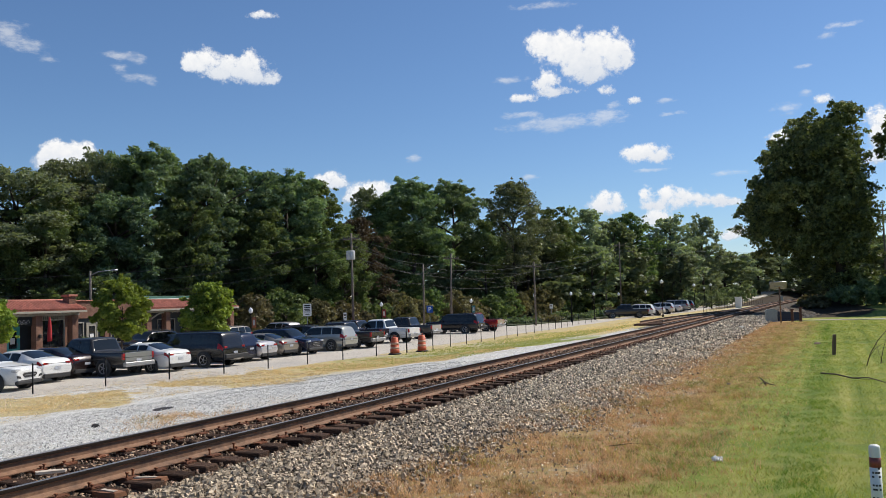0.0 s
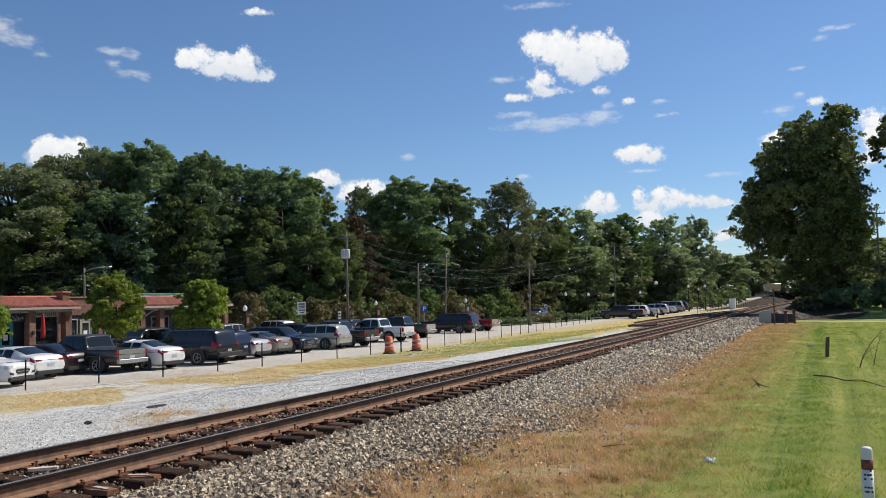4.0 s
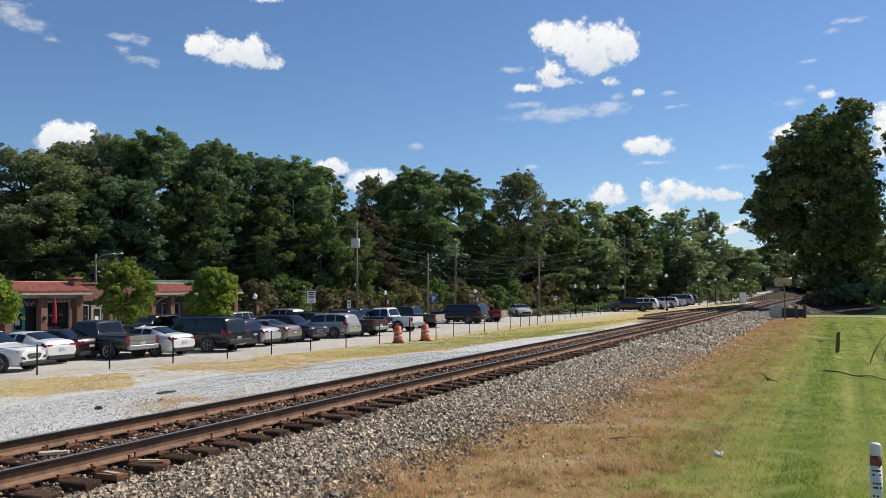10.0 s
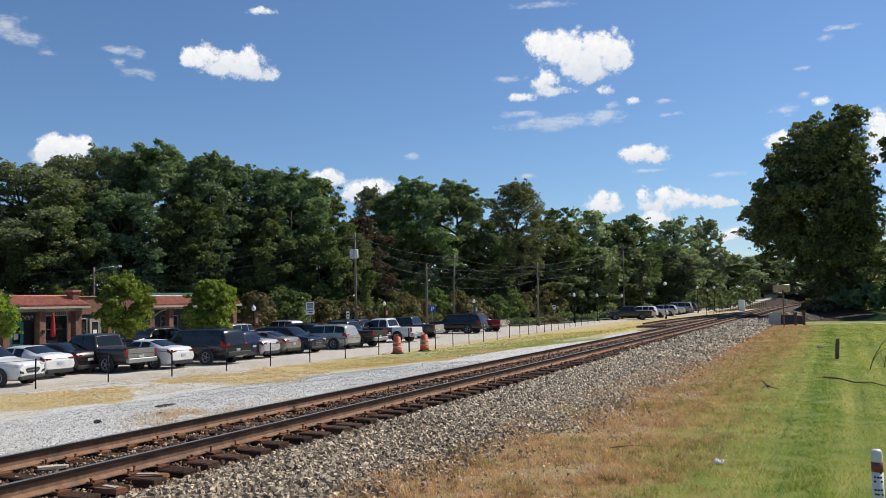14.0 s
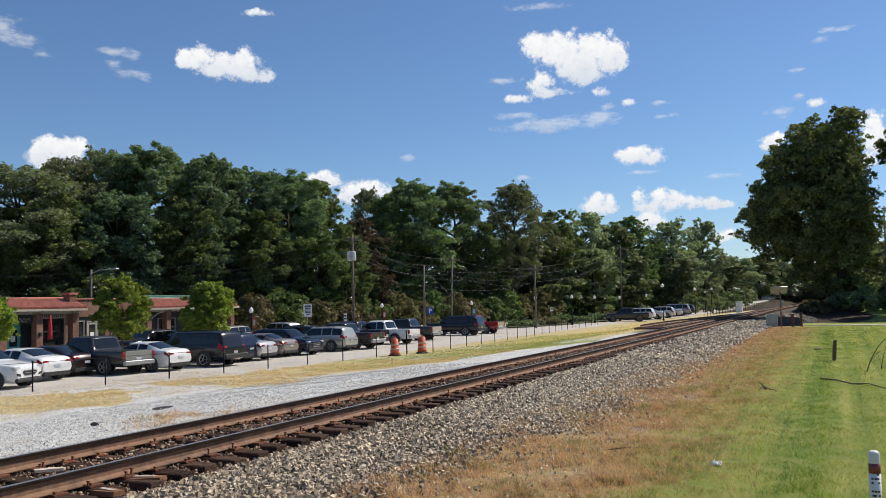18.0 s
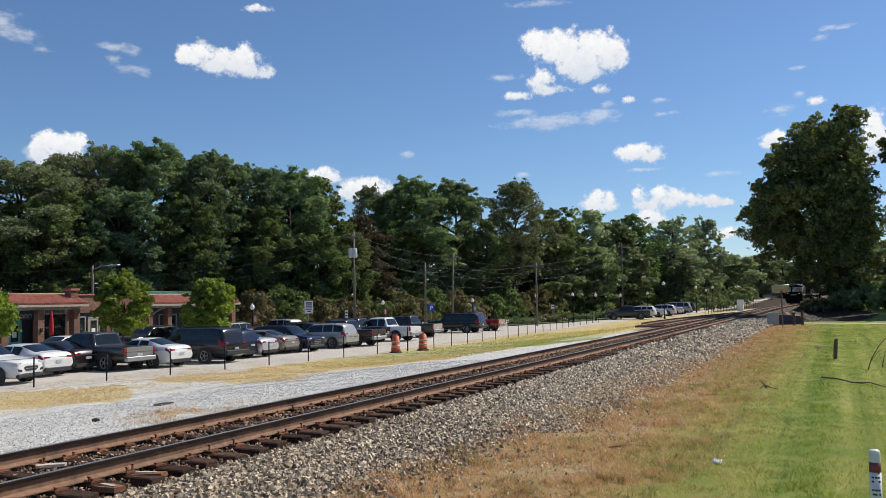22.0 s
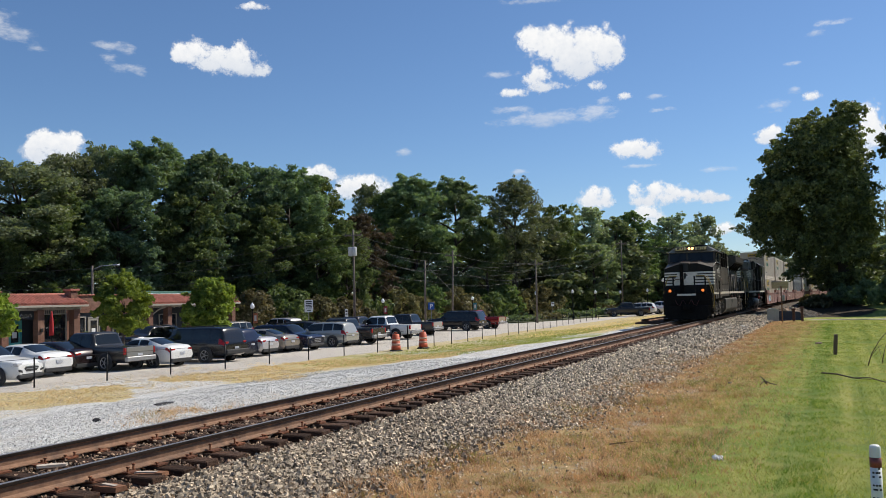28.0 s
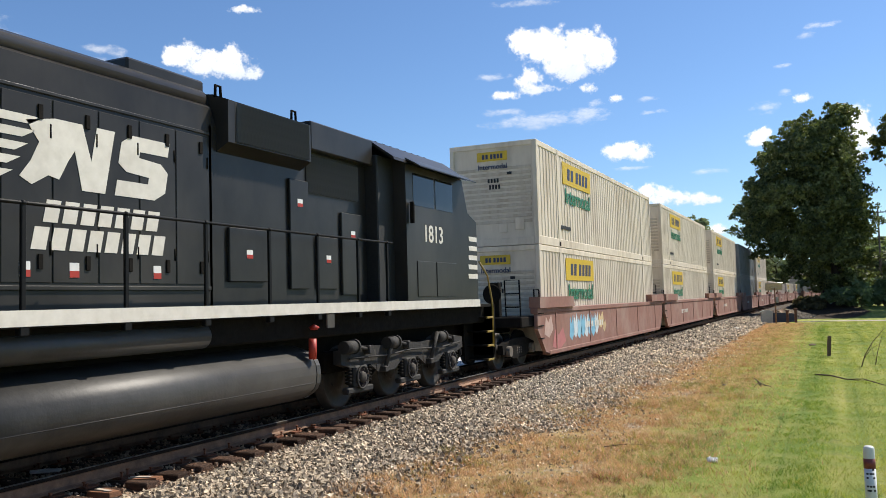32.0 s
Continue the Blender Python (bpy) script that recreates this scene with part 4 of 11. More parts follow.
part("crown", array_mesh("crown", v, f, M_LEAF_OLIVE), None, side)

def street_tree(seed, x, y, h, w, low, leaves=19000):
    t = thing("tree", "small round yellow-green street tree in front of the shops", "tree", pose(x, y, -1.35), group="street trees")
    part("trunk", trunk_geo(seed, h * 0.7, 0.09, 6, w * 0.4), M_BARK, t)
    v, f = crown_arrays(seed, bushy(random_boughs(seed, h, w, low, 44), seed, 12), int(leaves * 1.25), 0.15)
    part("crown", array_mesh("crown", v, f, M_LEAF_LIME), None, t)
    return t


street_tree(41, -34.4, 42.0, 5.4, 3.9, 1.2, 21000)
street_tree(42, -32.2, 48.1, 5.2, 4.5, 0.8, 25000)
street_tree(43, -31.4, 29.6, 4.4, 3.4, 1.4, 10000)


def shrub(seed, x, y, h, w, mat, leaves=4500, label=""):
    t = thing("shrub", label or ("tall bronze-green hedge shrub behind the lot" if mat is M_LEAF_BROWN else "tall dark green hedge shrub behind the lot"), "shrub", pose(x, y, float(ground_z(x, y))), group="low bushes" if label else "shrubs behind the lot")
    part("stem", trunk_geo(seed, h * 0.6, 0.06, 6, w * 0.4), M_BARK, t)
    v, f = crown_arrays(seed, bushy(random_boughs(seed, h, w, 0.0, 18, 0.8), seed, 8), leaves, 0.25)
    part("foliage", array_mesh("foliage", v, f, mat), None, t)


rnd = random.Random(21)
for k in range(34):
    y = 70 + k * 4.4
    x = -44 + 0.165 * (y - 72) + rnd.uniform(-1, 1)
    shrub(100 + k, x, y, rnd.uniform(3.6, 5.4), rnd.uniform(5, 7), M_LEAF_BROWN if rnd.random() < 0.5 else M_LEAF_MID)
# far shrubs take the paled leaves, haze and sunlight in the colour
for k, (x, y, h) in enumerate([(-15.5, 160, 3.4), (-14.2, 166, 3.0), (-13.4, 172, 3.6), (-12.6, 179, 3.0), (-12.2, 187, 3.8), (-11.6, 196, 3.4), (-11.2, 206, 3.8), (-10.6, 216, 4.2)]):
    shrub(160 + k, x, y, h, 5.0, M_LEAF_HAZY, 3200)
for k in range(11):
    y = 97 + 5.2 * k
    x = float(np.interp(y, [93, 103, 110, 117, 127, 160], [-27.2, -24.6, -23.6, -22.0, -20.4, -17.6]))
    shrub(230 + k, x, y, 0.85 + 0.25 * (k % 3), 4.6, M_LEAF_BROWN if k % 4 == 1 else M_LEAF_DARK, 1500, "low dark hedge shrub on the verge by the street")
for k, (x, y, h) in enumerate([(6.6, 84, 0.45), (7.4, 88, 0.6), (6.4, 92, 0.4), (7.8, 95, 0.7), (7.0, 101, 0.5), (8.0, 107, 0.7)]):
    shrub(200 + k, x, y, h, 3.0, M_LEAF_BROWN, 1200, "low brown undergrowth on the earth bank")
for k, (x, y, h) in enumerate([(9.4, 84.5, 1.8), (11.0, 84.5, 2.4), (12.9, 86, 2.6), (14.4, 89, 2.8), (12.0, 95, 3.0)]):
    shrub(180 + k, x, y, h, 3.2, M_LEAF_DARK, 3200, "low dark undergrowth bush beneath the huge oak")

# ---- clouds: soft sheets far behind everything ----
def cloud_material(name, soft, gain, bright):
    m = bpy.data.materials.new(name)
    m.use_nodes = True
    nt = m.node_tree
    n, link = nt.nodes, nt.links.new
    n.remove(n["Principled BSDF"])
    tc = n.new("ShaderNodeTexCoord")
    sep = n.new("ShaderNodeSeparateXYZ")
    link(tc.outputs["UV"], sep.inputs[0])
    oi = n.new("ShaderNodeObjectInfo")
    off = n.new("ShaderNodeMath")
    off.operation = "MULTIPLY"
    off.inputs[1].default_value = 900
    link(oi.outputs["Random"], off.inputs[0])

    squash = n.new("ShaderNodeMapping")
    squash.inputs["Scale"].default_value = (1, 1, 1) if soft < 0.8 else (0.7, 1.5, 1)
    link(tc.outputs["Object"], squash.inputs["Vector"])

    def mth(op, a, b=None):
        q = n.new("ShaderNodeMath")
        q.operation = op
        for i, val in enumerate((a, b)):
            if val is None:
                continue
            if isinstance(val, (int, float)):
                q.inputs[i].default_value = val
            else:
                link(val, q.inputs[i])
        return q.outputs[0]

    def nz(scale, detail, rough):
        q = n.new("ShaderNodeTexNoise")
        q.noise_dimensions = "4D"
        q.inputs["Scale"].default_value, q.inputs["Detail"].default_value, q.inputs["Roughness"].default_value = scale, detail, rough
        link(squash.outputs[0], q.inputs["Vector"])
        link(off.outputs[0], q.inputs["W"])
        return q.outputs["Fac"]

    body = n.new("ShaderNodeAttribute")
    body.attribute_name = "body"
    v = mth("SUBTRACT", mth("MULTIPLY", sep.outputs[1], 2), 1)
    fall = body.outputs["Fac"]
    big, small = nz(0.020, 3, 0.5), nz(0.045, 9, 0.66)
    dens = mth("ADD", fall, mth("ADD", mth("MULTIPLY", mth("SUBTRACT", big, 0.5), gain), mth("MULTIPLY", mth("SUBTRACT", small, 0.5), gain * 1.35)))
    rg = n.new("ShaderNodeMapRange")
    rg.interpolation_type = "SMOOTHSTEP"
    rg.inputs["From Min"].default_value, rg.inputs["From Max"].default_value = 0.30, 0.30 + soft
    link(dens, rg.inputs["Value"])
    edge = n.new("ShaderNodeMapRange")
    edge.interpolation_type = "SMOOTHSTEP"
    edge.inputs["From Min"].default_value, edge.inputs["From Max"].default_value = 0.0, 0.22
    link(fall, edge.inputs["Value"])
    alpha = mth("MULTIPLY", rg.outputs[0], edge.outputs[0])
    alpha = mth("MULTIPLY", alpha, 1.0 if soft < 0.8 else 0.48)
    # thin parts let the blue through; the underside's shade is painted into the glow
    tone = n.new("ShaderNodeMapRange")
    tone.inputs["From Min"].default_value, tone.inputs["From Max"].default_value = -0.9, 0.3
    link(v, tone.inputs["Value"])
    mix = n.new("ShaderNodeMix")
    mix.data_type = "RGBA"
    mix.inputs["A"].default_value = (0.60, 0.67, 0.78, 1)
    mix.inputs["B"].default_value = (0.97, 0.97, 0.97, 1)
    link(mth("MAXIMUM", mth("MULTIPLY", tone.outputs[0], mth("ADD", 0.25, mth("MULTIPLY", small, 1.35))), 0.0), mix.inputs["Factor"])
    em = n.new("ShaderNodeEmission")
    em.inputs["Strength"].default_value = bright
    link(mix.outputs["Result"], em.inputs["Color"])
    tr = n.new("ShaderNodeBsdfTransparent")
    ms = n.new("ShaderNodeMixShader")
    link(alpha, ms.inputs[0])
    link(tr.outputs[0], ms.inputs[1])
    link(em.outputs[0], ms.inputs[2])
    link(ms.outputs[0], n["Material Output"].inputs["Surface"])
    return m


M_CLOUD = cloud_material("heaped_cloud", 0.60, 1.3, 0.99)
M_CIRRUS = cloud_material("thin_cloud", 1.05, 1.5, 0.92)
EYE = Vector((8.417, 0, 1.742))
CLOUDS = []


def cloud(az, el, lobes, far, mat, label):
    """A sheet that faces the eye: az degrees to the left of +y, el up; lobes (right, up, half width, half height) in degrees."""
    d = Vector((-math.sin(radians(az)) * math.cos(radians(el)), math.cos(radians(az)) * math.cos(radians(el)), math.sin(radians(el))))
    one = far * math.tan(radians(1))
    L = np.asarray(lobes, float) * one
    sx = np.max(np.abs(L[:, 0]) + L[:, 2] * 1.75)
    sy = np.max(np.abs(L[:, 1]) + L[:, 3] * 1.75)
    nu, nv = 40, 24
    U, V = np.meshgrid(np.linspace(-1, 1, nu + 1), np.linspace(-1, 1, nv + 1))
    X, Y = U * sx, V * sy
    r2 = ((X[..., None] - L[:, 0]) / (L[:, 2] * 1.3)) ** 2 + ((Y[..., None] - L[:, 1]) / (L[:, 3] * 1.3)) ** 2
    body = np.clip(1.25 * (1 - np.prod(1 - 0.92 * np.exp(-1.7 * r2), -1)) - 0.16, 0, 1)
    body = body * np.clip(np.minimum(1 - np.abs(U), 1 - np.abs(V)) * 6, 0, 1)
    pts = np.stack([X, Y, 0.2 * sy * body], -1).reshape(-1, 3)
    gi = np.arange((nu + 1) * (nv + 1)).reshape(nv + 1, nu + 1)
    me = array_mesh("cloud", pts, np.stack([gi[:-1, :-1], gi[:-1, 1:], gi[1:, 1:], gi[1:, :-1]], -1).reshape(-1, 4), mat)
    lay = me.uv_layers.new(name="UVMap")
    uv = np.stack([U, V], -1).reshape(-1, 2)[gfaces_of(me)] * 0.5 + 0.5
    lay.data.foreach_set("uv", uv.astype(np.float32).ravel())
    a = me.attributes.new("body", "FLOAT", "POINT")
    a.data.foreach_set("value", body.astype(np.float32).ravel())
    ob = new("cloud", me)
    ob.matrix_basis = look(EYE + d * far, EYE + d * far * 2)
    tagged(ob, label, "cloud", "clouds")
    CLOUDS.append((ob, az, el, far))


def gfaces_of(me):
    k = np.empty(len(me.loops), dtype=np.int32)
    me.loops.foreach_get("vertex_index", k)
    return k


def puff(az, el, lobes):
    cloud(az, el, lobes, 2600 + 12 * len(CLOUDS), M_CLOUD, "small white heaped fair-weather cloud")


def wisp(az, el, lobes):
    cloud(az, el, lobes, 2600 + 12 * len(CLOUDS), M_CIRRUS, "thin torn white wisp of cloud")


puff(38.82, 15.83, [(-1.68, 0.27, 1.17, 0.87), (-2.50, 0.27, 0.62, 0.58), (-0.38, -0.24, 1.65, 0.72), (0.30, -0.05, 1.9, 0.72), (1.23, 0.20, 0.75, 0.91), (1.34, -0.53, 1.54, 0.62), (2.43, -0.81, 0.69, 0.33)])
puff(15.16, 15.98, [(-1.43, 0.70, 1.63, 1.03), (0.16, -0.18, 1.98, 1.47), (1.22, 0.55, 1.34, 0.96), (2.39, 0.18, 0.88, 1.18), (0.76, -1.07, 1.27, 0.74), (2.63, -0.48, 0.78, 0.48), (-2.56, 1.07, 0.85, 0.74)])
puff(16.99, 14.44, [(-0.54, 0.07, 1.23, 0.89), (0.25, -0.63, 1.52, 0.33)])
puff(19.23, 13.50, [(0.00, -0.00, 1.10, 0.37)])
puff(13.54, 13.72, [(0.00, -0.00, 0.71, 0.41)])
puff(11.71, 12.89, [(0.00, -0.00, 0.53, 0.33)])
puff(11.15, 9.39, [(-0.98, -0.00, 0.86, 0.55), (0.27, 0.07, 1.21, 0.67), (1.05, -0.30, 0.79, 0.44)])
puff(8.53, 6.40, [(-2.83, 0.29, 0.49, 0.55), (-0.79, -0.07, 1.41, 0.81), (-1.32, 0.29, 0.77, 0.59), (0.97, -0.33, 1.83, 0.51), (2.55, -0.48, 0.88, 0.29), (-2.37, -0.48, 1.05, 0.33)])
puff(48.85, 9.83, [(-0.60, 0.31, 0.76, 0.83), (-1.23, -0.24, 0.63, 0.90), (0.35, 0.17, 0.82, 0.63), (1.23, 0.45, 0.63, 0.49), (0.03, -0.59, 1.58, 0.56)])
puff(32.63, 8.46, [(-0.47, -0.08, 1.04, 0.53), (0.28, 0.08, 0.74, 0.60), (0.84, -0.30, 0.67, 0.38)])
puff(29.35, 7.61, [(-0.91, -0.04, 1.13, 0.68), (0.23, 0.11, 1.36, 0.76), (1.36, -0.34, 0.98, 0.53), (-1.59, -0.34, 0.76, 0.46)])
puff(13.89, 6.33, [(-0.37, -0.17, 0.96, 0.75), (0.18, 0.09, 0.81, 0.83), (0.74, -0.17, 0.59, 0.53)])
puff(10.64, 5.15, [(-0.52, -0.15, 1.08, 0.67), (0.20, -0.00, 0.86, 0.82), (0.74, -0.45, 0.86, 0.37)])
puff(2.78, 9.64, [(-0.32, -0.00, 0.58, 0.42), (0.32, 0.28, 0.58, 0.42), (-0.06, -0.35, 0.71, 0.35)])
puff(-2.78, 9.22, [(-0.21, 1.11, 0.71, 0.68), (0.15, -0.24, 0.89, 0.61), (-0.21, -1.25, 0.83, 0.54), (0.33, 0.44, 0.60, 1.35)])
puff(0.17, 11.75, [(0.00, -0.00, 0.56, 0.34)])
puff(5.77, 3.85, [(0.05, 0.07, 0.96, 0.43), (-0.46, -0.18, 0.55, 0.33)])
puff(36.83, 19.07, [(0.00, -0.00, 1.08, 0.29)])
wisp(51.50, 16.54, [(-0.75, 0.38, 1.33, 0.80), (0.49, -0.35, 1.22, 0.47), (1.51, -0.95, 0.58, 0.23)])
wisp(45.62, 15.97, [(-0.21, 0.12, 1.15, 0.31), (0.84, -0.09, 0.51, 0.35)])
wisp(44.86, 15.01, [(-0.89, 0.40, 0.58, 0.25), (0.08, -0.16, 1.16, 0.39), (1.02, -0.48, 0.45, 0.18)])
wisp(19.98, 14.70, [(0.00, -0.00, 1.24, 0.26)])
wisp(16.59, 11.82, [(-1.28, -0.15, 3.15, 0.52), (0.92, -0.19, 2.56, 0.45), (2.75, 0.26, 1.68, 0.41)])
wisp(13.08, 12.68, [(0.00, -0.00, 0.57, 0.37)])
wisp(9.71, 12.72, [(0.00, -0.00, 0.76, 0.22)])
wisp(-0.77, 15.73, [(0.21, 0.24, 1.07, 0.27), (-0.56, -0.27, 0.71, 0.24)])
wisp(2.30, 11.41, [(0.00, -0.00, 1.15, 0.42)])
wisp(19.06, 12.39, [(0.00, -0.00, 1.62, 0.34)])
wisp(26.79, 9.76, [(0.00, -0.00, 0.53, 0.34)])
wisp(18.90, 8.30, [(0.00, -0.00, 0.68, 0.27)])
wisp(9.55, 11.81, [(0.00, -0.00, 1.04, 0.18)])
wisp(10.91, 8.27, [(0.00, -0.00, 1.22, 0.15)])
wisp(5.96, 7.72, [(0.00, -0.00, 1.23, 0.22)])
wisp(17.39, 19.32, [(0.00, -0.00, 2.43, 0.29)])
wisp(1.23, 13.84, [(0.00, -0.00, 0.62, 0.21)])
wisp(1.19, 12.27, [(0.00, -0.00, 0.44, 0.28)])

# ---- the train ----
M_LOCO = shade("black_locomotive_paint", (0.080, 0.068, 0.056), (0.052, 0.044, 0.037), 3, 0.46, 0, 0.06, 9, c3=(0.150, 0.122, 0.094), c3_scale=0.9, c3_amount=0.6, stretch=(1, 0.7, 0.45), spec=0.18)
# greyer, darker copy of the body paint; shade under the wing included
M_HOODA = shade("faded_black_hood_paint", (0.070, 0.063, 0.0555), (0.047, 0.042, 0.037), 3, 0.44, 0, 0.06, 9, c3=(0.100, 0.089, 0.076), c3_scale=0.9, c3_amount=0.6, stretch=(1, 0.7, 0.45), spec=0.18)
# slats a step greyer than the hood paint
M_SLAT = shade("dusty_black_slat", (0.085, 0.082, 0.078), (0.060, 0.058, 0.055), 9, 0.5)
M_LOCO2 = shade("black_hood_paint", (0.031, 0.0285, 0.0255), (0.019, 0.0175, 0.016), 3, 0.33, 0, 0.06, 9, c3=(0.075, 0.068, 0.060), c3_scale=0.8, c3_amount=0.5, stretch=(1, 0.6, 0.4), spec=0.26)
M_LOCOFRAME = shade("grimy_black_underframe", (0.009, 0.008, 0.007), (0.016, 0.014, 0.012), 8, 0.9, 0, 0.3, 30, spec=0.08)
M_TANK2 = shade("grimy_round_tank", (0.052, 0.049, 0.045), (0.034, 0.032, 0.029), 5, 0.5, 0.1, 0.12, 20, c3=(0.085, 0.080, 0.072), c3_scale=0.8, c3_amount=0.6)
M_TRUCK2 = shade("grimy_truck_casting", (0.032, 0.029, 0.026), (0.016, 0.0145, 0.013), 7, 0.8, 0.1, 0.4, 25, c3=(0.03, 0.027, 0.024), c3_scale=2.2, c3_amount=0.8)
M_PALEFRAME = shade("pale_grey_door_edge", (0.145, 0.138, 0.128), (0.105, 0.10, 0.094), 12, 0.6)
# darker copy of the locomotive paint that holds the nose front's shade
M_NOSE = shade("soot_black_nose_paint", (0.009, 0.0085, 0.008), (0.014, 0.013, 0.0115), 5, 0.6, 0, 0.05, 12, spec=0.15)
# grey set for pale brow and visor paint as it catches light
M_BROW = shade("dusty_grey_brow_paint", (0.27, 0.26, 0.235), (0.20, 0.19, 0.17), 6, 0.6)
M_TRUCK = shade("dusty_truck_casting", (0.165, 0.138, 0.108), (0.075, 0.063, 0.050), 7, 0.85, 0.1, 0.4, 25, c3=(0.045, 0.04, 0.035), c3_scale=2.2, c3_amount=0.8)
M_TANK = shade("road_dusted_fuel_tank", (0.080, 0.070, 0.056), (0.052, 0.046, 0.038), 5, 0.6, 0.1, 0.15, 20, c3=(0.045, 0.040, 0.034), c3_scale=0.8, c3_amount=0.6)
M_STRIPE = shade("white_reflective_stripe", (0.70, 0.665, 0.59), (0.60, 0.565, 0.49), 6, 0.5, c3=(0.42, 0.38, 0.32), c3_scale=1.4, c3_amount=0.5)
M_SILL = shade("dusty_cream_sill_stripe", (0.60, 0.54, 0.44), (0.48, 0.42, 0.33), 6, 0.6, c3=(0.32, 0.26, 0.19), c3_scale=1.2, c3_amount=0.6)
M_YELLOW = shade("yellow_handrail_paint", (0.36, 0.25, 0.05), (0.26, 0.18, 0.04), 15, 0.5)
M_GLASS = shade("dark_cab_glass", (0.010, 0.011, 0.012), (0.016, 0.017, 0.018), 2, 0.06, spec=0.3)
M_GRILLE = shade("dark_radiator_grille", (0.010, 0.010, 0.010), (0.02, 0.02, 0.02), 20, 0.6)
M_LOUVRE = shade("rusty_brown_louvre", (0.15, 0.085, 0.045), (0.075, 0.042, 0.024), 12, 0.8)
M_VENT = shade("dull_black_vent_mesh", (0.012, 0.010, 0.012), (0.02, 0.016, 0.018), 30, 0.95, spec=0.05)
M_FRAMEBAR = shade("dull_grey_truck_frame", (0.090, 0.077, 0.063), (0.038, 0.033, 0.028), 7, 0.85, 0.1, 0.4, 25, c3=(0.018, 0.016, 0.014), c3_scale=2.2, c3_amount=0.8)
M_WHEEL = shade("dark_steel_wheel", (0.05, 0.042, 0.036), (0.03, 0.026, 0.022), 10, 0.6, 0.5)
M_ALU = shade("bare_aluminium_window_frame", (0.45, 0.45, 0.45), None, 20, 0.4, 0.9)
M_BOARD = shade("lit_number_board", (0.72, 0.58, 0.27), (0.64, 0.50, 0.22), 8, 0.4)
M_INK = shade("black_lettering", (0.01, 0.01, 0.01), None, 10, 0.6)
M_HOSE = shade("dull_red_rubber_hose", (0.08, 0.02, 0.016), None, 10, 0.7)
M_CREAM_SEAT = shade("cream_seat_back", (0.42, 0.37, 0.29), (0.34, 0.30, 0.23), 10, 0.8)
M_RED = shade("red_decal", (0.42, 0.035, 0.02), None, 10, 0.5)
M_LAMP_ON = glow("lit_headlight", (1.0, 0.50, 0.20), 3.2)
M_DITCH_ON = glow("lit_ditch_light", (1.0, 0.24, 0.045), 1.0)
M_LENS = shade("unlit_lamp_lens", (0.40, 0.42, 0.42), None, 10, 0.1, 0.3)


def text_part(body, size, material, parent, m, name="lettering", bold=0.0, depth=0.003):
    cu = bpy.data.curves.new("lettering", "FONT")
    cu.body, cu.size, cu.extrude, cu.offset = body, size, depth, bold
    cu.align_x = "CENTER"
    tmp = bpy.data.objects.new("lettering", cu)
    me = bpy.data.meshes.new_from_object(tmp)
    bpy.data.objects.remove(tmp)
    me.materials.clear()
    me.materials.append(material)
    return part(name, me, None, parent, at=m)


SIDE = (90, 0, 90)      # writing that faces +x
FRONT = (90, 0, 0)      # writing that faces -y


def axle_pair(parent, y, r=0.53, face=0.72):
    w = part("wheelset", Geo().cyl((-0.72, 0, 0), (0.72, 0, 0), 0.09, seg=10), M_WHEEL, parent, at=pose(0, y, r))
    for s in (-1, 1):
        prof = [(0.08, 0.10), (0.16, 0.09), (0.20, 0.03), (r - 0.10, 0.025), (r - 0.06, 0.06), (r, 0.065), (r + 0.004, -0.055), (r + 0.027, -0.065), (r + 0.025, -0.09), (r - 0.07, -0.085), (r - 0.10, -0.03), (0.2, -0.03), (0.08, -0.08)]
        part("wheel", Geo().lathe([(a, s * b) for a, b in prof], (s * 0.745, 0, 0), "x", 28), M_WHEEL, w)
        g = Geo()
        for k in range(5):
            a = k * 2 * math.pi / 5
            g.cyl((s * 0.77, 0.17 * math.cos(a), 0.17 * math.sin(a)), (s * 0.80, 0.17 * math.cos(a), 0.17 * math.sin(a)), 0.045, seg=6)
        part("web_boss", g, M_WHEEL, w)
    return w


WHEELS = []


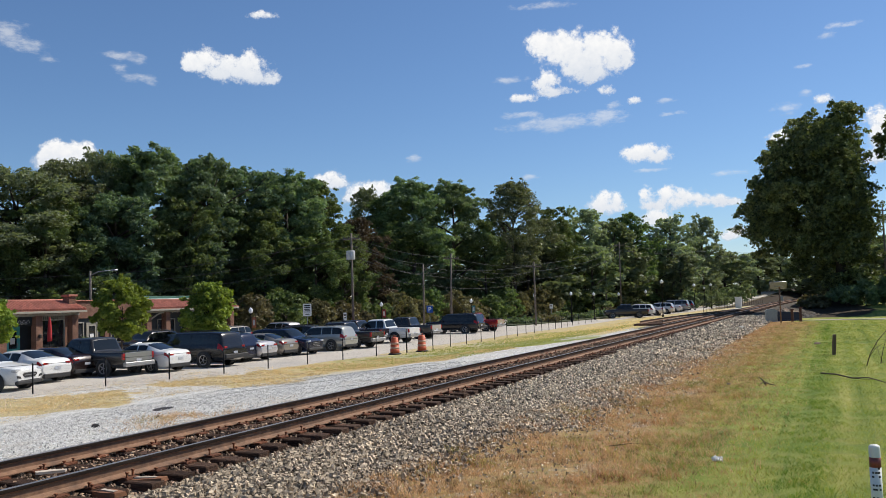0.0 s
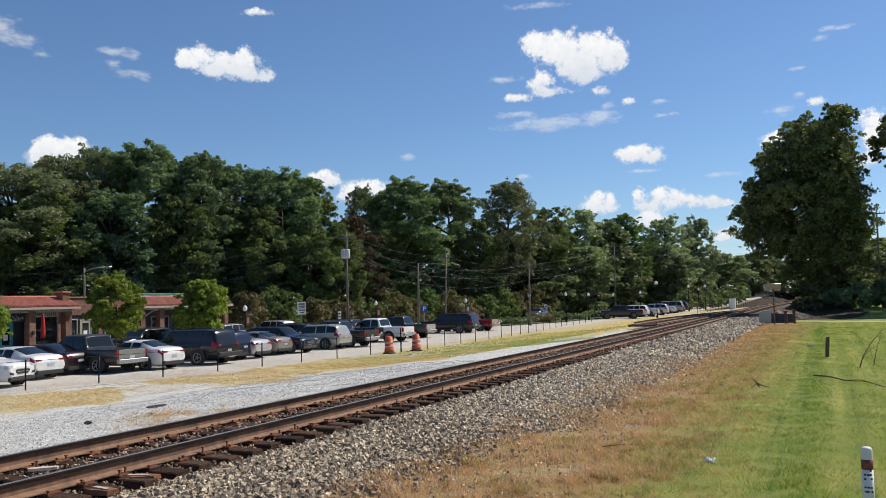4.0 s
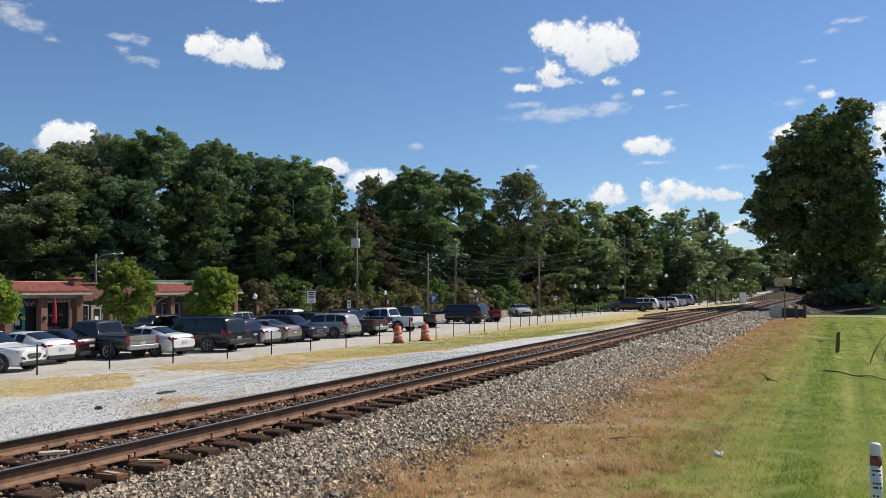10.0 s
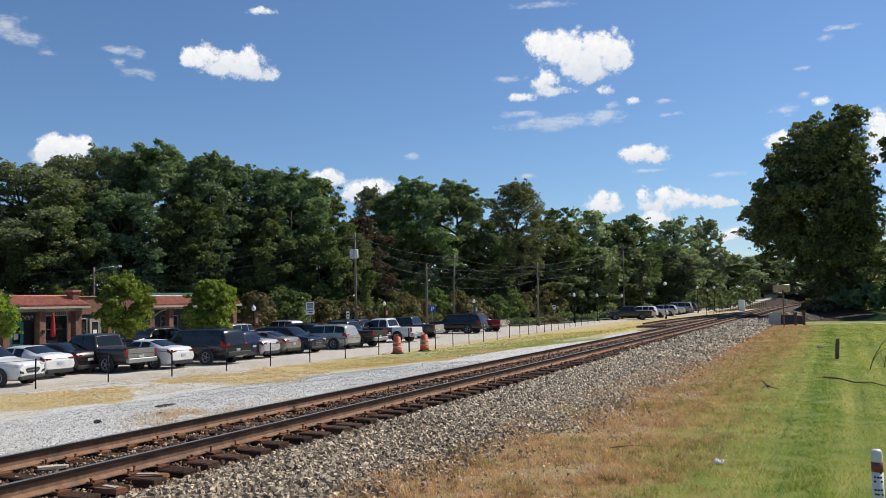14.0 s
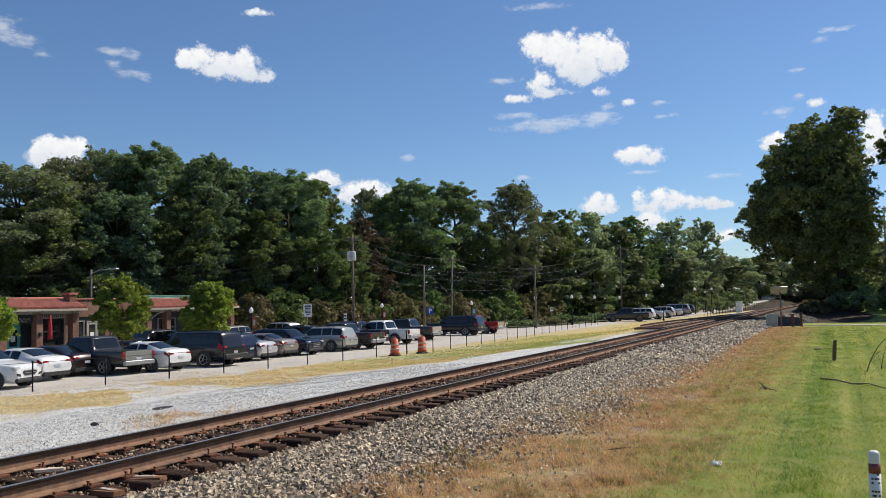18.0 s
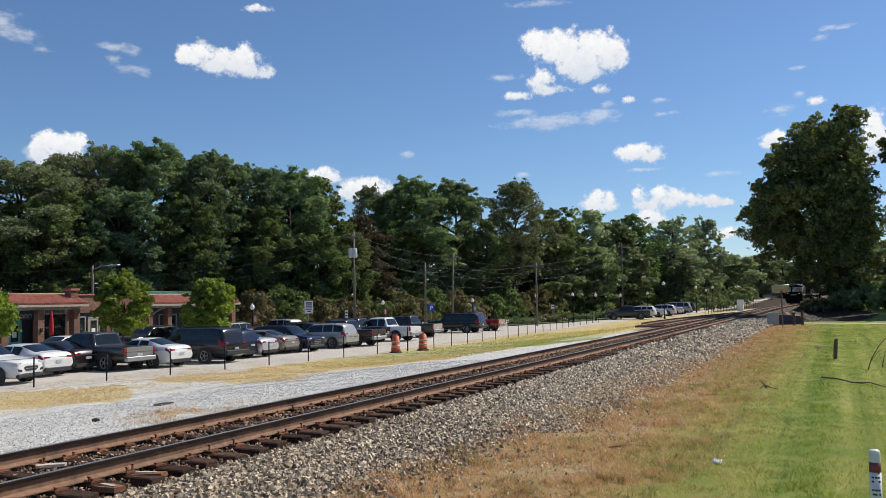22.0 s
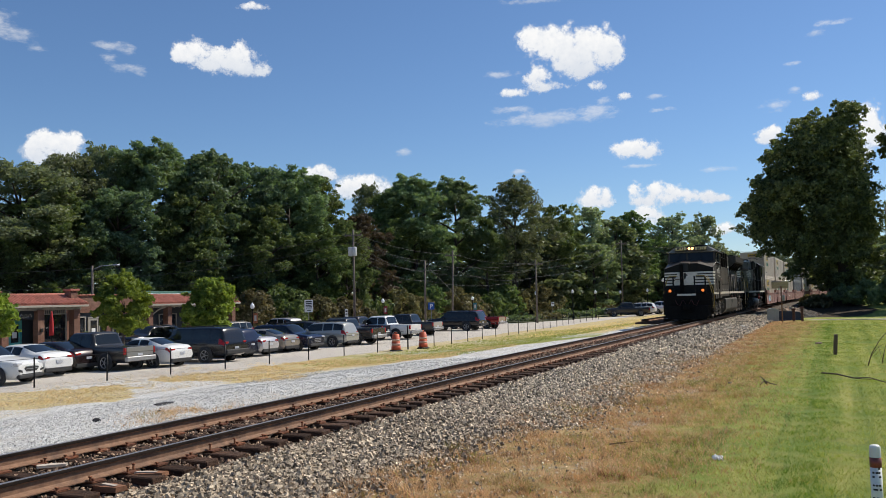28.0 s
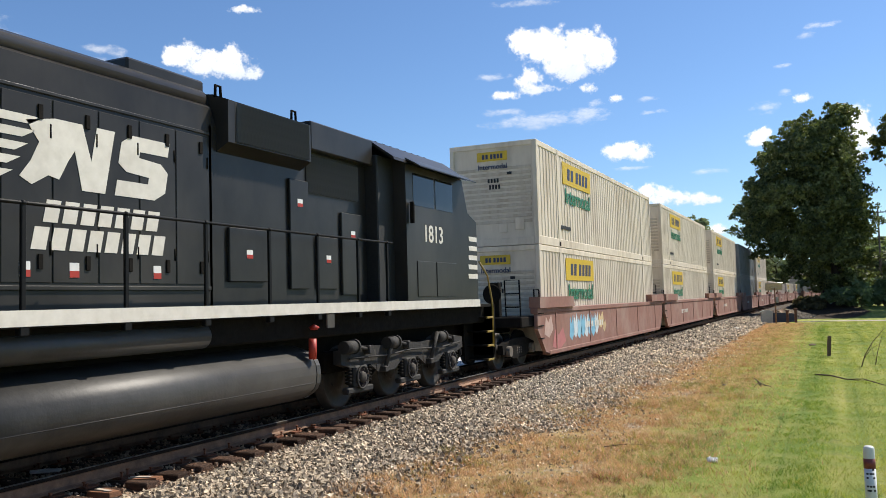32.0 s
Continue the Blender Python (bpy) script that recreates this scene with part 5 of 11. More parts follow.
def loco_truck(loco, axles, style):
    """A three-axle truck: side frames, journals, springs, brake cylinders and wheels."""
    tr = part("truck", Geo().box(-0.9, 0.9, axles[0] - 0.55, axles[2] + 0.55, 0.62, 0.98, 0.03), M_LOCOFRAME, loco, "three-axle truck")
    for y in axles:
        WHEELS.append(axle_pair(tr, y))
        part("traction_motor", Geo().box(-0.62, 0.62, y + 0.14, y + 0.98, 0.16, 0.80, 0.06), M_LOCOFRAME, tr)
    cast = M_TRUCK if style == "pedestal" else M_TRUCK2
    y0, y3 = axles[0] - 0.62, axles[2] + 0.62
    for s in (-1, 1):
        a, b = (s * 1.10, s * 1.24)
        g = Geo()
        mids = [(axles[0] + axles[1]) / 2, (axles[1] + axles[2]) / 2]
        prof = [(y0, 0.78), (axles[0] - 0.3, 0.70), (axles[0] + 0.33, 0.72), (mids[0] - 0.3, 0.56), (mids[0] + 0.3, 0.56), (axles[1] - 0.33, 0.72), (axles[1] + 0.33, 0.72), (mids[1] - 0.3, 0.56), (mids[1] + 0.3, 0.56),
                (axles[2] - 0.33, 0.72), (axles[2] + 0.3, 0.70), (y3, 0.78), (y3, 1.00), (axles[2], 1.06), (axles[1] + 0.5, 0.98), (axles[1], 1.02), (axles[1] - 0.5, 0.98), (axles[0], 1.06), (y0, 1.00)]
        g.prism(prof, "x", a, b)
        part("side_frame", g, M_FRAMEBAR if style == "pedestal" else cast, tr)
        for y in axles:
            g = Geo()
            if style == "pedestal":
                g.prism([(y - 0.42, 0.24), (y + 0.42, 0.24), (y + 0.42, 0.34), (y + 0.30, 0.42), (y + 0.24, 0.74), (y - 0.24, 0.74), (y - 0.30, 0.42), (y - 0.42, 0.34)], "x", s * 1.12, s * 1.30)
            else:
                g.box(s * 1.10, s * 1.27, y - 0.22, y + 0.22, 0.36, 0.74, 0.04)
                g.box(s * 1.12, s * 1.25, y - 0.42, y + 0.42, 0.28, 0.38, 0.02)
            part("journal_box", g, cast, tr)
            f = 1.302 if style == "pedestal" else 1.272
            # flat black disc draws the shaded hollow round the bearing
            cup = part("bearing_recess", Geo().cyl((s * (f - 0.01), y, 0.53), (s * (f + 0.004), y, 0.53), 0.175, seg=18), M_VENT, tr)
            part("bearing_rim", Geo().lathe([(0.165, 0.0), (0.172, s * 0.025), (0.195, s * 0.025), (0.20, 0.0)], (s * f, y, 0.53), "x", 18), cast, cup)
            part("bearing_cap", Geo().lathe([(0.0, s * 0.06), (0.06, s * 0.055), (0.085, s * 0.035), (0.10, 0.0)], (s * (f + 0.004), y, 0.53), "x", 12), M_FRAMEBAR, cup)
            g = Geo()
            for k in range(6):
                a = k * math.pi / 3 + 0.3
                g.cyl((s * f, y + 0.135 * math.cos(a), 0.53 + 0.135 * math.sin(a)), (s * (f + 0.022), y + 0.135 * math.cos(a), 0.53 + 0.135 * math.sin(a)), 0.016, seg=6)
            part("bearing_bolts", g, cast, cup)
            for d in (-0.33, 0.33):
                g = Geo()
                for k in range(5):
                    g.lathe([(0.045, 0.0), (0.062, 0.02), (0.045, 0.04)], (s * 1.2, y + d, 0.44 + 0.055 * k), "z", 8)
                part("coil_spring", g, M_LOCOFRAME, tr)
        for y in (y0 + 0.15, mids[0] + 0.05, mids[1] + 0.25):
            g = Geo().cyl((s * 1.30, y - 0.16, 1.05), (s * 1.30, y + 0.16, 1.05), 0.105, seg=14).cyl((s * 1.30, y + 0.16, 1.05), (s * 1.30, y + 0.20, 1.05), 0.125, seg=14).cyl((s * 1.30, y + 0.20, 1.05), (s * 1.30, y + 0.62, 0.99), 0.028, seg=8)
            g.box(s * 1.2, s * 1.36, y + 0.58, y + 0.68, 0.90, 1.05, 0.02)
            part("brake_cylinder", g, cast, tr)
        for y in axles:
            g = Geo().tube([(s * 1.22, y + 0.50, 0.95), (s * 1.22, y + 0.56, 0.62), (s * 1.05, y + 0.57, 0.45)], 0.03, 6).box(s * 0.7, s * 0.84, y + 0.54, y + 0.60, 0.36, 0.70, 0.01)
            part("brake_rigging", g, cast, tr)
        for y in mids:
            part("damper", Geo().cyl((s * 1.30, y - 0.18, 0.62), (s * 1.34, y + 0.1, 1.15), 0.04, seg=8).box(s * 1.22, s * 1.35, y - 0.25, y - 0.11, 0.55, 0.66, 0.015), cast, tr)
        g = Geo().tube([(s * 1.28, y0 + 0.2, 0.86), (s * 1.30, axles[0] + 0.8, 0.84), (s * 1.28, axles[1], 0.88), (s * 1.30, axles[2] - 0.6, 0.84), (s * 1.28, y3 - 0.2, 0.90)], 0.017, 6)
        part("air_pipe", g, cast, tr)
    return tr


def handrail(loco, x, ys, z0, z1, y_from, y_to, post_w=0.05):
    part("handrail", Geo().tube([(x, y_from, z1), (x, y_to, z1)], 0.019, 8), M_BLACKMETAL, loco)
    for y in ys:
        g = Geo().box(x - 0.02, x + 0.02, y - post_w / 2, y + post_w / 2, z0 - 0.10, z1, 0.008)
        g.box(x - 0.04, x + 0.035, y - post_w / 2 - 0.025, y + post_w / 2 + 0.025, z0 - 0.14, z0 + 0.04, 0.008)
        g.lathe([(0.0, -0.03), (0.032, -0.015), (0.032, 0.015), (0.0, 0.03)], (x, y, z1), "z", 8)
        part("stanchion", g, M_BLACKMETAL, loco)


def decal(parent, x, y, z, w=0.14, h=0.20):
    d = part("notice", Geo().box(x, x + 0.004, y, y + w, z, z + h), M_WHITE, parent, "white safety notice")
    part("red_band", Geo().box(x + 0.004, x + 0.006, y, y + w, z, z + h * 0.45), M_RED, d)


def emblem(parent, x, y0, w_str, y1, z0, z1, material):
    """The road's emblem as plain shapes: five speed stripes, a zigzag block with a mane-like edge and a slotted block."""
    h = (z1 - z0)
    for k in range(5):
        za = z1 - h * (k + 0.04) / 5
        zb = za - h * 0.145
        part("speed_stripe", Geo().prism([(y0 + 0.03 * k * -0.8, za), (y0 + w_str - 0.09 * k, za - 0.02), (y0 + w_str - 0.09 * k - 0.16, zb), (y0 - 0.024 * k, zb)], "x", x, x + 0.005), material, parent)

    def slant(pts):
        return [(y1 + u * 1.02 + 0.20 * v * h, z0 + v * h) for u, v in pts]
    part("emblem_block", Geo().prism(slant([(-0.50, 0.90), (-0.30, 0.62), (-0.36, 0.34), (-0.46, 0.10), (-0.30, 0.0), (-0.12, 0.16), (0.02, 0.12), (0.10, 0.42), (0.16, 0.58), (0.34, 0.0), (0.66, 0.0), (0.66, 1.0), (0.40, 1.0), (0.40, 0.46), (0.20, 1.0), (-0.16, 1.0)]), "x", x, x + 0.005), material, parent)
    part("emblem_block", Geo().prism(slant([(0.80, 0.0), (1.42, 0.0), (1.58, 0.14), (1.58, 0.48), (1.44, 0.62), (1.08, 0.66), (1.08, 0.76), (1.54, 0.76), (1.54, 1.0), (0.92, 1.0), (0.78, 0.86), (0.78, 0.52), (0.92, 0.40), (1.28, 0.36), (1.28, 0.25), (0.80, 0.25)]), "x", x, x + 0.005), material, parent)


def name_bars(parent, x, y0, z0, size, words, material):
    """Two lines of name, as slanted bars of a letter's width."""
    for row, (off, count) in enumerate(words):
        for k in range(count):
            y = y0 + off + k * size * 1.02
            z = z0 - row * size * 1.22
            lean = size * 0.22
            part("name_bar", Geo().prism([(y, z), (y + size * 0.78, z), (y + size * 0.78 + lean, z + size), (y + lean, z + size)], "x", x, x + 0.005), material, parent)


def coupler(loco, y, s):
    g = Geo().box(-0.11, 0.11, min(y, y + s * 0.7), max(y, y + s * 0.7), 0.74, 0.98, 0.03).box(-0.20, 0.20, y - 0.12, y + 0.12, 0.70, 1.02, 0.06)
    part("coupler", g, M_LOCOFRAME, loco)
    for x in (-0.42, 0.42):
        part("air_hose", Geo().tube([(x, y + s * 0.45, 0.95), (x, y + s * 0.25, 0.72), (x * 0.8, y + s * 0.10, 0.48), (x * 0.5, y, 0.55)], 0.028, 7), M_LOCOFRAME, loco)


def end_steps(loco, x_s, y, s, rail_mat):
    """Corner steps below the walkway with yellow edges and a bent grab iron."""
    x0, x1 = x_s * 0.98, x_s * 1.50
    part("step_well", Geo().box(x0, x1, y, y + s * 0.10, 0.42, 1.66, 0.01).box(x0, x0 + x_s * 0.03, y, y + s * 0.62, 0.42, 1.66, 0.005), M_LOCOFRAME, loco)
    for k in range(4):
        z = 0.42 + 0.31 * k
        st = part("step", Geo().box(x0, x1, y + s * 0.10, y + s * 0.46, z, z + 0.03, 0.004), M_LOCOFRAME, loco)
        part("step_edge", Geo().box(x1 - x_s * 0.03, x1 + x_s * 0.012, y + s * 0.11, y + s * 0.45, z - 0.006, z + 0.036, 0.004), rail_mat, st)


def loco_a():
    """Wide-cab freight locomotive; its nose points to -y, at y = 0 is its front coupler."""
    L = thing("locomotive", "black wide-cab diesel freight locomotive with white nose stripes", "locomotive")
    W = 1.50
    part("underframe", Geo().box(-1.35, 1.35, 0.75, 21.5, 1.28, 1.64, 0.03).box(-0.9, 0.9, 0.9, 21.3, 0.98, 1.28, 0.03), M_LOCOFRAME, L)
    part("walkway", Geo().box(-W, W, 0.75, 21.55, 1.60, 1.66, 0.01), M_LOCOFRAME, L)
    # pilot, plow and front platform
    part("plow", Geo().loft([[(-1.40, 0.62, 0.30), (-1.20, 0.62, 0.12), (1.20, 0.62, 0.12), (1.40, 0.62, 0.30), (1.40, 0.62, 0.95), (-1.40, 0.62, 0.95)], [(-1.28, 0.30, 0.32), (-1.12, 0.26, 0.10), (1.12, 0.26, 0.10), (1.28, 0.30, 0.32), (1.20, 0.46, 0.92), (-1.20, 0.46, 0.92)]]), M_LOCOFRAME, L)
    part("pilot_plate", Geo().box(-1.5, 1.5, 0.62, 0.74, 0.60, 1.70, 0.02), M_LOCOFRAME, L)
    part("pilot_stripe", Geo().box(-0.62, 0.50, 0.612, 0.618, 1.56, 1.68), M_STRIPE, L)
    coupler(L, 0.12, 1)
    part("front_platform", Geo().box(-1.5, 1.5, 0.74, 1.46, 1.62, 1.70, 0.01), M_LOCOFRAME, L)
    for x in (-1.05, 0.95):
        b = part("ditch_light", Geo().box(x - 0.17, x + 0.17, 0.58, 0.80, 1.66, 2.06, 0.03), M_LOCOFRAME, L)
        part("lens", Geo().lathe([(0.0, -0.03), (0.075, -0.025), (0.09, 0.0)], (x, 0.58, 1.88), "y", 16), M_DITCH_ON, b, "lit amber ditch lamp")
    for x in (-1.38, -0.85, 0.45, 1.1):
        part("front_stanchion", Geo().box(x - 0.045, x + 0.045, 0.66, 0.70, 1.66, 2.75, 0.01), M_BLACKMETAL, L)
    for x0, x1 in ((-1.38, -0.6), (0.40, 1.12)):
        part("front_rail", Geo().tube([(x0, 0.66, 2.76), (x1, 0.66, 2.78)], 0.02), M_BLACKMETAL, L)
    for s in (-1, 1):
        part("grab_iron", Geo().tube([(s * 0.55, 0.62, 2.80), (s * 1.05, 0.62, 2.80), (s * 1.30, 0.66, 2.45), (s * 1.47, 0.72, 1.75), (s * 1.50, 0.74, 0.80), (s * 1.20, 0.70, 0.72)], 0.022, 8), M_YELLOW, L)
        part("grab_iron", Geo().tube([(s * 1.20, 0.98, 2.75), (s * 1.48, 1.10, 2.0), (s * 1.53, 1.20, 1.60), (s * 1.54, 1.22, 0.62)], 0.022, 8), M_YELLOW, L)
        end_steps(L, s, 0.80, 1, M_YELLOW)
    part("cut_lever", Geo().tube([(0.45, 0.55, 1.25), (0.9, 0.52, 1.2), (1.35, 0.52, 1.3)], 0.018, 6).tube([(-0.4, 0.55, 1.35), (-0.2, 0.5, 1.12), (0.1, 0.5, 1.35)], 0.02, 6), M_LOCOFRAME, L)
    # nose and cab: rings across the width (x, z) at stations along y
    nose = [[(-W, 1.45, 1.66), (W, 1.45, 1.66), (W, 1.45, 3.30), (0.55, 1.45, 3.60), (-0.55, 1.45, 3.60), (-W, 1.45, 3.30)],
            [(-W, 3.0, 1.66), (W, 3.0, 1.66), (W, 3.0, 3.66), (0.55, 2.75, 3.84), (-0.55, 2.75, 3.84), (-W, 3.0, 3.66)]]
    part("nose", Geo().loft(nose), M_LOCO, L)
    # thin plate over the nose front, with its shade in the paint
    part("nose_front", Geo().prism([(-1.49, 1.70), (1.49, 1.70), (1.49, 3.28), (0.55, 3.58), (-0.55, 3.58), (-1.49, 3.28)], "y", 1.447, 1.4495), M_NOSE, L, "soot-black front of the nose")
    # no hollow here: a flat black plate gives the recess its shade
    part("nose_door", Geo().box(-0.50, -0.01, 1.435, 1.452, 3.10, 3.54, 0.004), M_INK, L, "dark recess above the nose door")
    part("door_post", Geo().box(-0.54, -0.33, 1.33, 1.45, 1.70, 3.56, 0.012), M_LOCOFRAME, L)
    part("nose_brow", Geo().loft([[(-0.62, 1.36, 3.55), (0.10, 1.36, 3.55), (0.04, 1.36, 3.62), (-0.50, 1.36, 3.64)], [(-0.62, 1.9, 3.60), (0.10, 1.9, 3.60), (0.04, 1.9, 3.72), (-0.50, 1.9, 3.74)]]), M_LOCO, L)
    part("door_grab", Geo().tube([(0.10, 1.40, 3.08), (0.12, 1.36, 3.10), (0.46, 1.36, 3.10), (0.48, 1.40, 3.08)], 0.014, 6), M_BLACKMETAL, L)
    part("grey_nose_edge", Geo().tube([(1.50, 1.45, 3.37), (1.50, 3.0, 3.67)], 0.010, 5), M_STRIPE, L)
    # white front panels with dark stripes cut in from both sides; white stripes run on round the corners
    zb = 3.06 - 0.182 * 4 - 0.105
    part("nose_panel", Geo().box(-1.5, -0.545, 1.440, 1.447, zb, 3.06), M_STRIPE, L, "white striped nose panel")
    part("nose_panel", Geo().box(-0.325, 1.506, 1.440, 1.447, zb, 3.06), M_STRIPE, L, "white striped nose panel")
    for k in range(5):
        z1 = 3.06 - 0.182 * k
        z0 = z1 - 0.105
        yb = 2.50 - 0.105 * k
        for s in (-1, 1):
            part("nose_stripe", Geo().prism([(1.45, z0), (1.45, z1), (yb, z1), (yb - 0.10, z0)], "x", s * (W + 0.001), s * (W + 0.006)), M_STRIPE, L)
        if k < 4:
            part("dark_stripe", Geo().prism([(0.50 - 0.08 * k, z0 - 0.077), (1.507, z0 - 0.077), (1.507, z0), (0.55 - 0.08 * k, z0)], "y", 1.434, 1.440), M_LOCO, L)
            part("dark_stripe", Geo().prism([(-1.501, z0 - 0.077), (-0.74 - 0.07 * k, z0 - 0.077), (-0.70 - 0.07 * k, z0), (-1.501, z0)], "y", 1.434, 1.440), M_LOCO, L)
    part("nose_mark", Geo().prism([(-0.31, 2.98), (-0.20, 3.03), (-0.13, 2.92), (-0.06, 2.86), (-0.10, 2.80), (-0.16, 2.82), (-0.18, 2.68), (-0.30, 2.56)], "y", 1.434, 1.440), M_LOCO2, L)
    part("hose_bracket", Geo().tube([(-0.95, 1.30, 2.78), (-0.75, 1.20, 2.58), (-0.45, 1.22, 2.62), (-0.36, 1.30, 2.80)], 0.022, 6), M_HOSE, L)
    part("brow_panel", Geo().prism([(-1.46, 4.36), (1.46, 4.36), (1.44, 4.44), (1.0, 4.72), (-1.0, 4.72), (-1.44, 4.44)], "y", 2.90, 3.02), M_BROW, L, "dusty grey brow above the windscreen")
    part("brow_stripe", Geo().prism([(-1.46, 4.36), (-0.98, 4.68), (-1.02, 4.70), (-1.50, 4.38)], "y", 2.95, 3.06), M_STRIPE, L)
    part("brow_stripe", Geo().prism([(1.46, 4.36), (1.50, 4.38), (1.02, 4.70), (0.98, 4.68)], "y", 2.95, 3.06), M_STRIPE, L)
    for x in (-0.5, 0.0, 0.5):
        part("control_hose", Geo().tube([(x - 0.25, 0.58, 1.30), (x - 0.12, 0.50, 1.02), (x + 0.05, 0.48, 0.95), (x + 0.2, 0.55, 1.28)], 0.022, 6), M_HOSE, L)
    cab = [[(-W, 2.98, 1.66), (W, 2.98, 1.66), (W, 2.98, 3.66), (W, 3.08, 4.32), (0.95, 3.0, 4.70), (-0.95, 3.0, 4.70), (-W, 3.08, 4.32), (-W, 2.98, 3.66)],
           [(-W, 5.15, 1.66), (W, 5.15, 1.66), (W, 5.15, 3.66), (W, 5.15, 4.40), (0.95, 5.15, 4.72), (-0.95, 5.15, 4.72), (-W, 5.15, 4.40), (-W, 5.15, 3.66)]]
    part("cab", Geo().loft(cab), M_LOCO, L)
    part("windscreen_surround", Geo().loft([[(-1.46, 2.86, 3.62), (1.46, 2.86, 3.62), (1.46, 2.97, 4.40), (-1.46, 2.97, 4.40)], [(-1.46, 3.02, 3.62), (1.46, 3.02, 3.62), (1.46, 3.05, 4.40), (-1.46, 3.05, 4.40)]]), M_LOCO, L)
    for x0, x1 in ((-1.38, -0.32), (-0.20, 1.36)):
        part("windscreen", Geo().loft([[(x0, 2.842, 3.76), (x1, 2.842, 3.76), (x1, 2.935, 4.32), (x0, 2.935, 4.32)], [(x0, 2.87, 3.76), (x1, 2.87, 3.76), (x1, 2.96, 4.32), (x0, 2.96, 4.32)]]), M_GLASS, L)
        xm = (x0 + x1) / 2
        part("wiper", Geo().tube([(xm - 0.3, 2.80, 3.74), (xm, 2.79, 3.78), (xm + 0.45, 2.80, 3.76)], 0.014, 5).tube([(xm, 2.79, 3.76), (xm + 0.08, 2.84, 4.2)], 0.010, 5), M_BLACKMETAL, L)
    part("windscreen_visor", Geo().loft([[(-1.40, 2.76, 4.38), (1.40, 2.76, 4.38), (1.40, 2.80, 4.40), (-1.40, 2.80, 4.40)], [(-1.40, 2.98, 4.44), (1.40, 2.98, 4.44), (1.40, 2.98, 4.46), (-1.40, 2.98, 4.46)]]), M_BROW, L)
    nb = part("headlight_housing", Geo().loft([[(-1.02, 2.72, 4.44), (1.02, 2.72, 4.44), (0.98, 2.78, 4.74), (-0.98, 2.78, 4.74)], [(-1.02, 3.3, 4.44), (1.02, 3.3, 4.44), (0.98, 3.3, 4.76), (-0.98, 3.3, 4.76)]]), M_LOCO, L)
    for x in (-0.62, 0.62):
        bd = part("number_board", Geo().box(x - 0.36, x + 0.36, 2.70, 2.76, 4.49, 4.71, 0.02), M_BOARD, nb, "lit cream number board")
        part("board_rim", Geo().tube([(x - 0.36, 2.70, 4.49), (x + 0.36, 2.70, 4.49), (x + 0.36, 2.72, 4.71), (x - 0.36, 2.72, 4.71), (x - 0.36, 2.70, 4.49)], 0.014, 5), M_INK, bd)
        text_part("8151", 0.23, M_INK, bd, pose(x, 2.694, 4.525, *FRONT), bold=0.006)
    for x in (-0.10, 0.10):
        part("headlight", Geo().lathe([(0.0, -0.03), (0.07, -0.02), (0.085, 0.02)], (x, 2.70, 4.60), "y", 14), M_LAMP_ON, nb, "lit headlight")
    part("cab_roof", Geo().prism([(-1.52, 4.36), (-0.97, 4.72), (0.97, 4.72), (1.52, 4.36), (1.50, 4.42), (0.96, 4.77), (-0.96, 4.77), (-1.50, 4.42)], "y", 3.0, 5.2), M_LOCO, L)
    g = Geo()
    for k in range(6):
        g.box(0.2 + 0.1 * (k % 2), 0.75, 3.2 + 0.3 * k, 3.32 + 0.3 * k, 4.76, 4.83, 0.02).cyl((0.85, 3.3 + 0.28 * k, 4.74), (0.85, 3.3 + 0.28 * k, 4.84), 0.035, seg=7)
    part("roof_aerial", g, M_LOCOFRAME, L)
    for s in (-1, 1):
        x = s * W
        part("side_visor", Geo().loft([[(x, 3.15, 4.40), (x, 4.95, 4.40), (x + s * 0.22, 4.95, 4.30), (x + s * 0.22, 3.15, 4.30)], [(x, 3.15, 4.42), (x, 4.95, 4.42), (x + s * 0.22, 4.95, 4.315), (x + s * 0.22, 3.15, 4.315)]]), M_LOCO, L)
        # flat black sheet stands in for the unlit cab behind the open light
        fr = part("cab_window", Geo().box(x - s * 0.02, x + s * 0.004, 3.08, 4.90, 3.60, 4.28, 0.003), M_INK, L, "three-light cab side window with its middle slid open")
        for y0, y1, z0 in ((3.12, 3.50, 3.66), (4.54, 4.86, 3.62)):
            pane = part("window_pane", Geo().box(x + s * 0.004, x + s * 0.016, y0, y1, z0, 4.25, 0.004), M_GLASS, fr)
            part("window_frame", Geo().tube([(x + s * 0.02, y0, z0), (x + s * 0.02, y1, z0), (x + s * 0.02, y1, 4.25), (x + s * 0.02, y0, 4.25), (x + s * 0.02, y0, z0)], 0.014, 5), M_ALU, pane)
        part("outer_frame", Geo().tube([(x + s * 0.012, 3.07, 3.59), (x + s * 0.012, 4.91, 3.59), (x + s * 0.012, 4.91, 4.29), (x + s * 0.012, 3.07, 4.29), (x + s * 0.012, 3.07, 3.59)], 0.022, 4), M_LOCOFRAME, fr)
        for y0, y1, z0, z1, mt in ((3.56, 3.59, 3.64, 4.24, M_PALEFRAME), (3.60, 3.74, 3.78, 4.20, M_TANK), (3.76, 3.80, 3.62, 4.24, M_ALU), (4.06, 4.09, 3.62, 4.24, M_PALEFRAME), (4.30, 4.34, 3.62, 4.22, M_ALU), (4.38, 4.50, 3.70, 4.06, M_CREAM_SEAT)):
            part("cab_fitting", Geo().box(x + s * 0.004, x + s * 0.010, y0, y1, z0, z1, 0.002), mt, fr)
        part("mirror_wing", Geo().box(x, x + s * 0.13, 3.50, 3.53, 3.70, 4.22, 0.008), M_GLASS, fr)
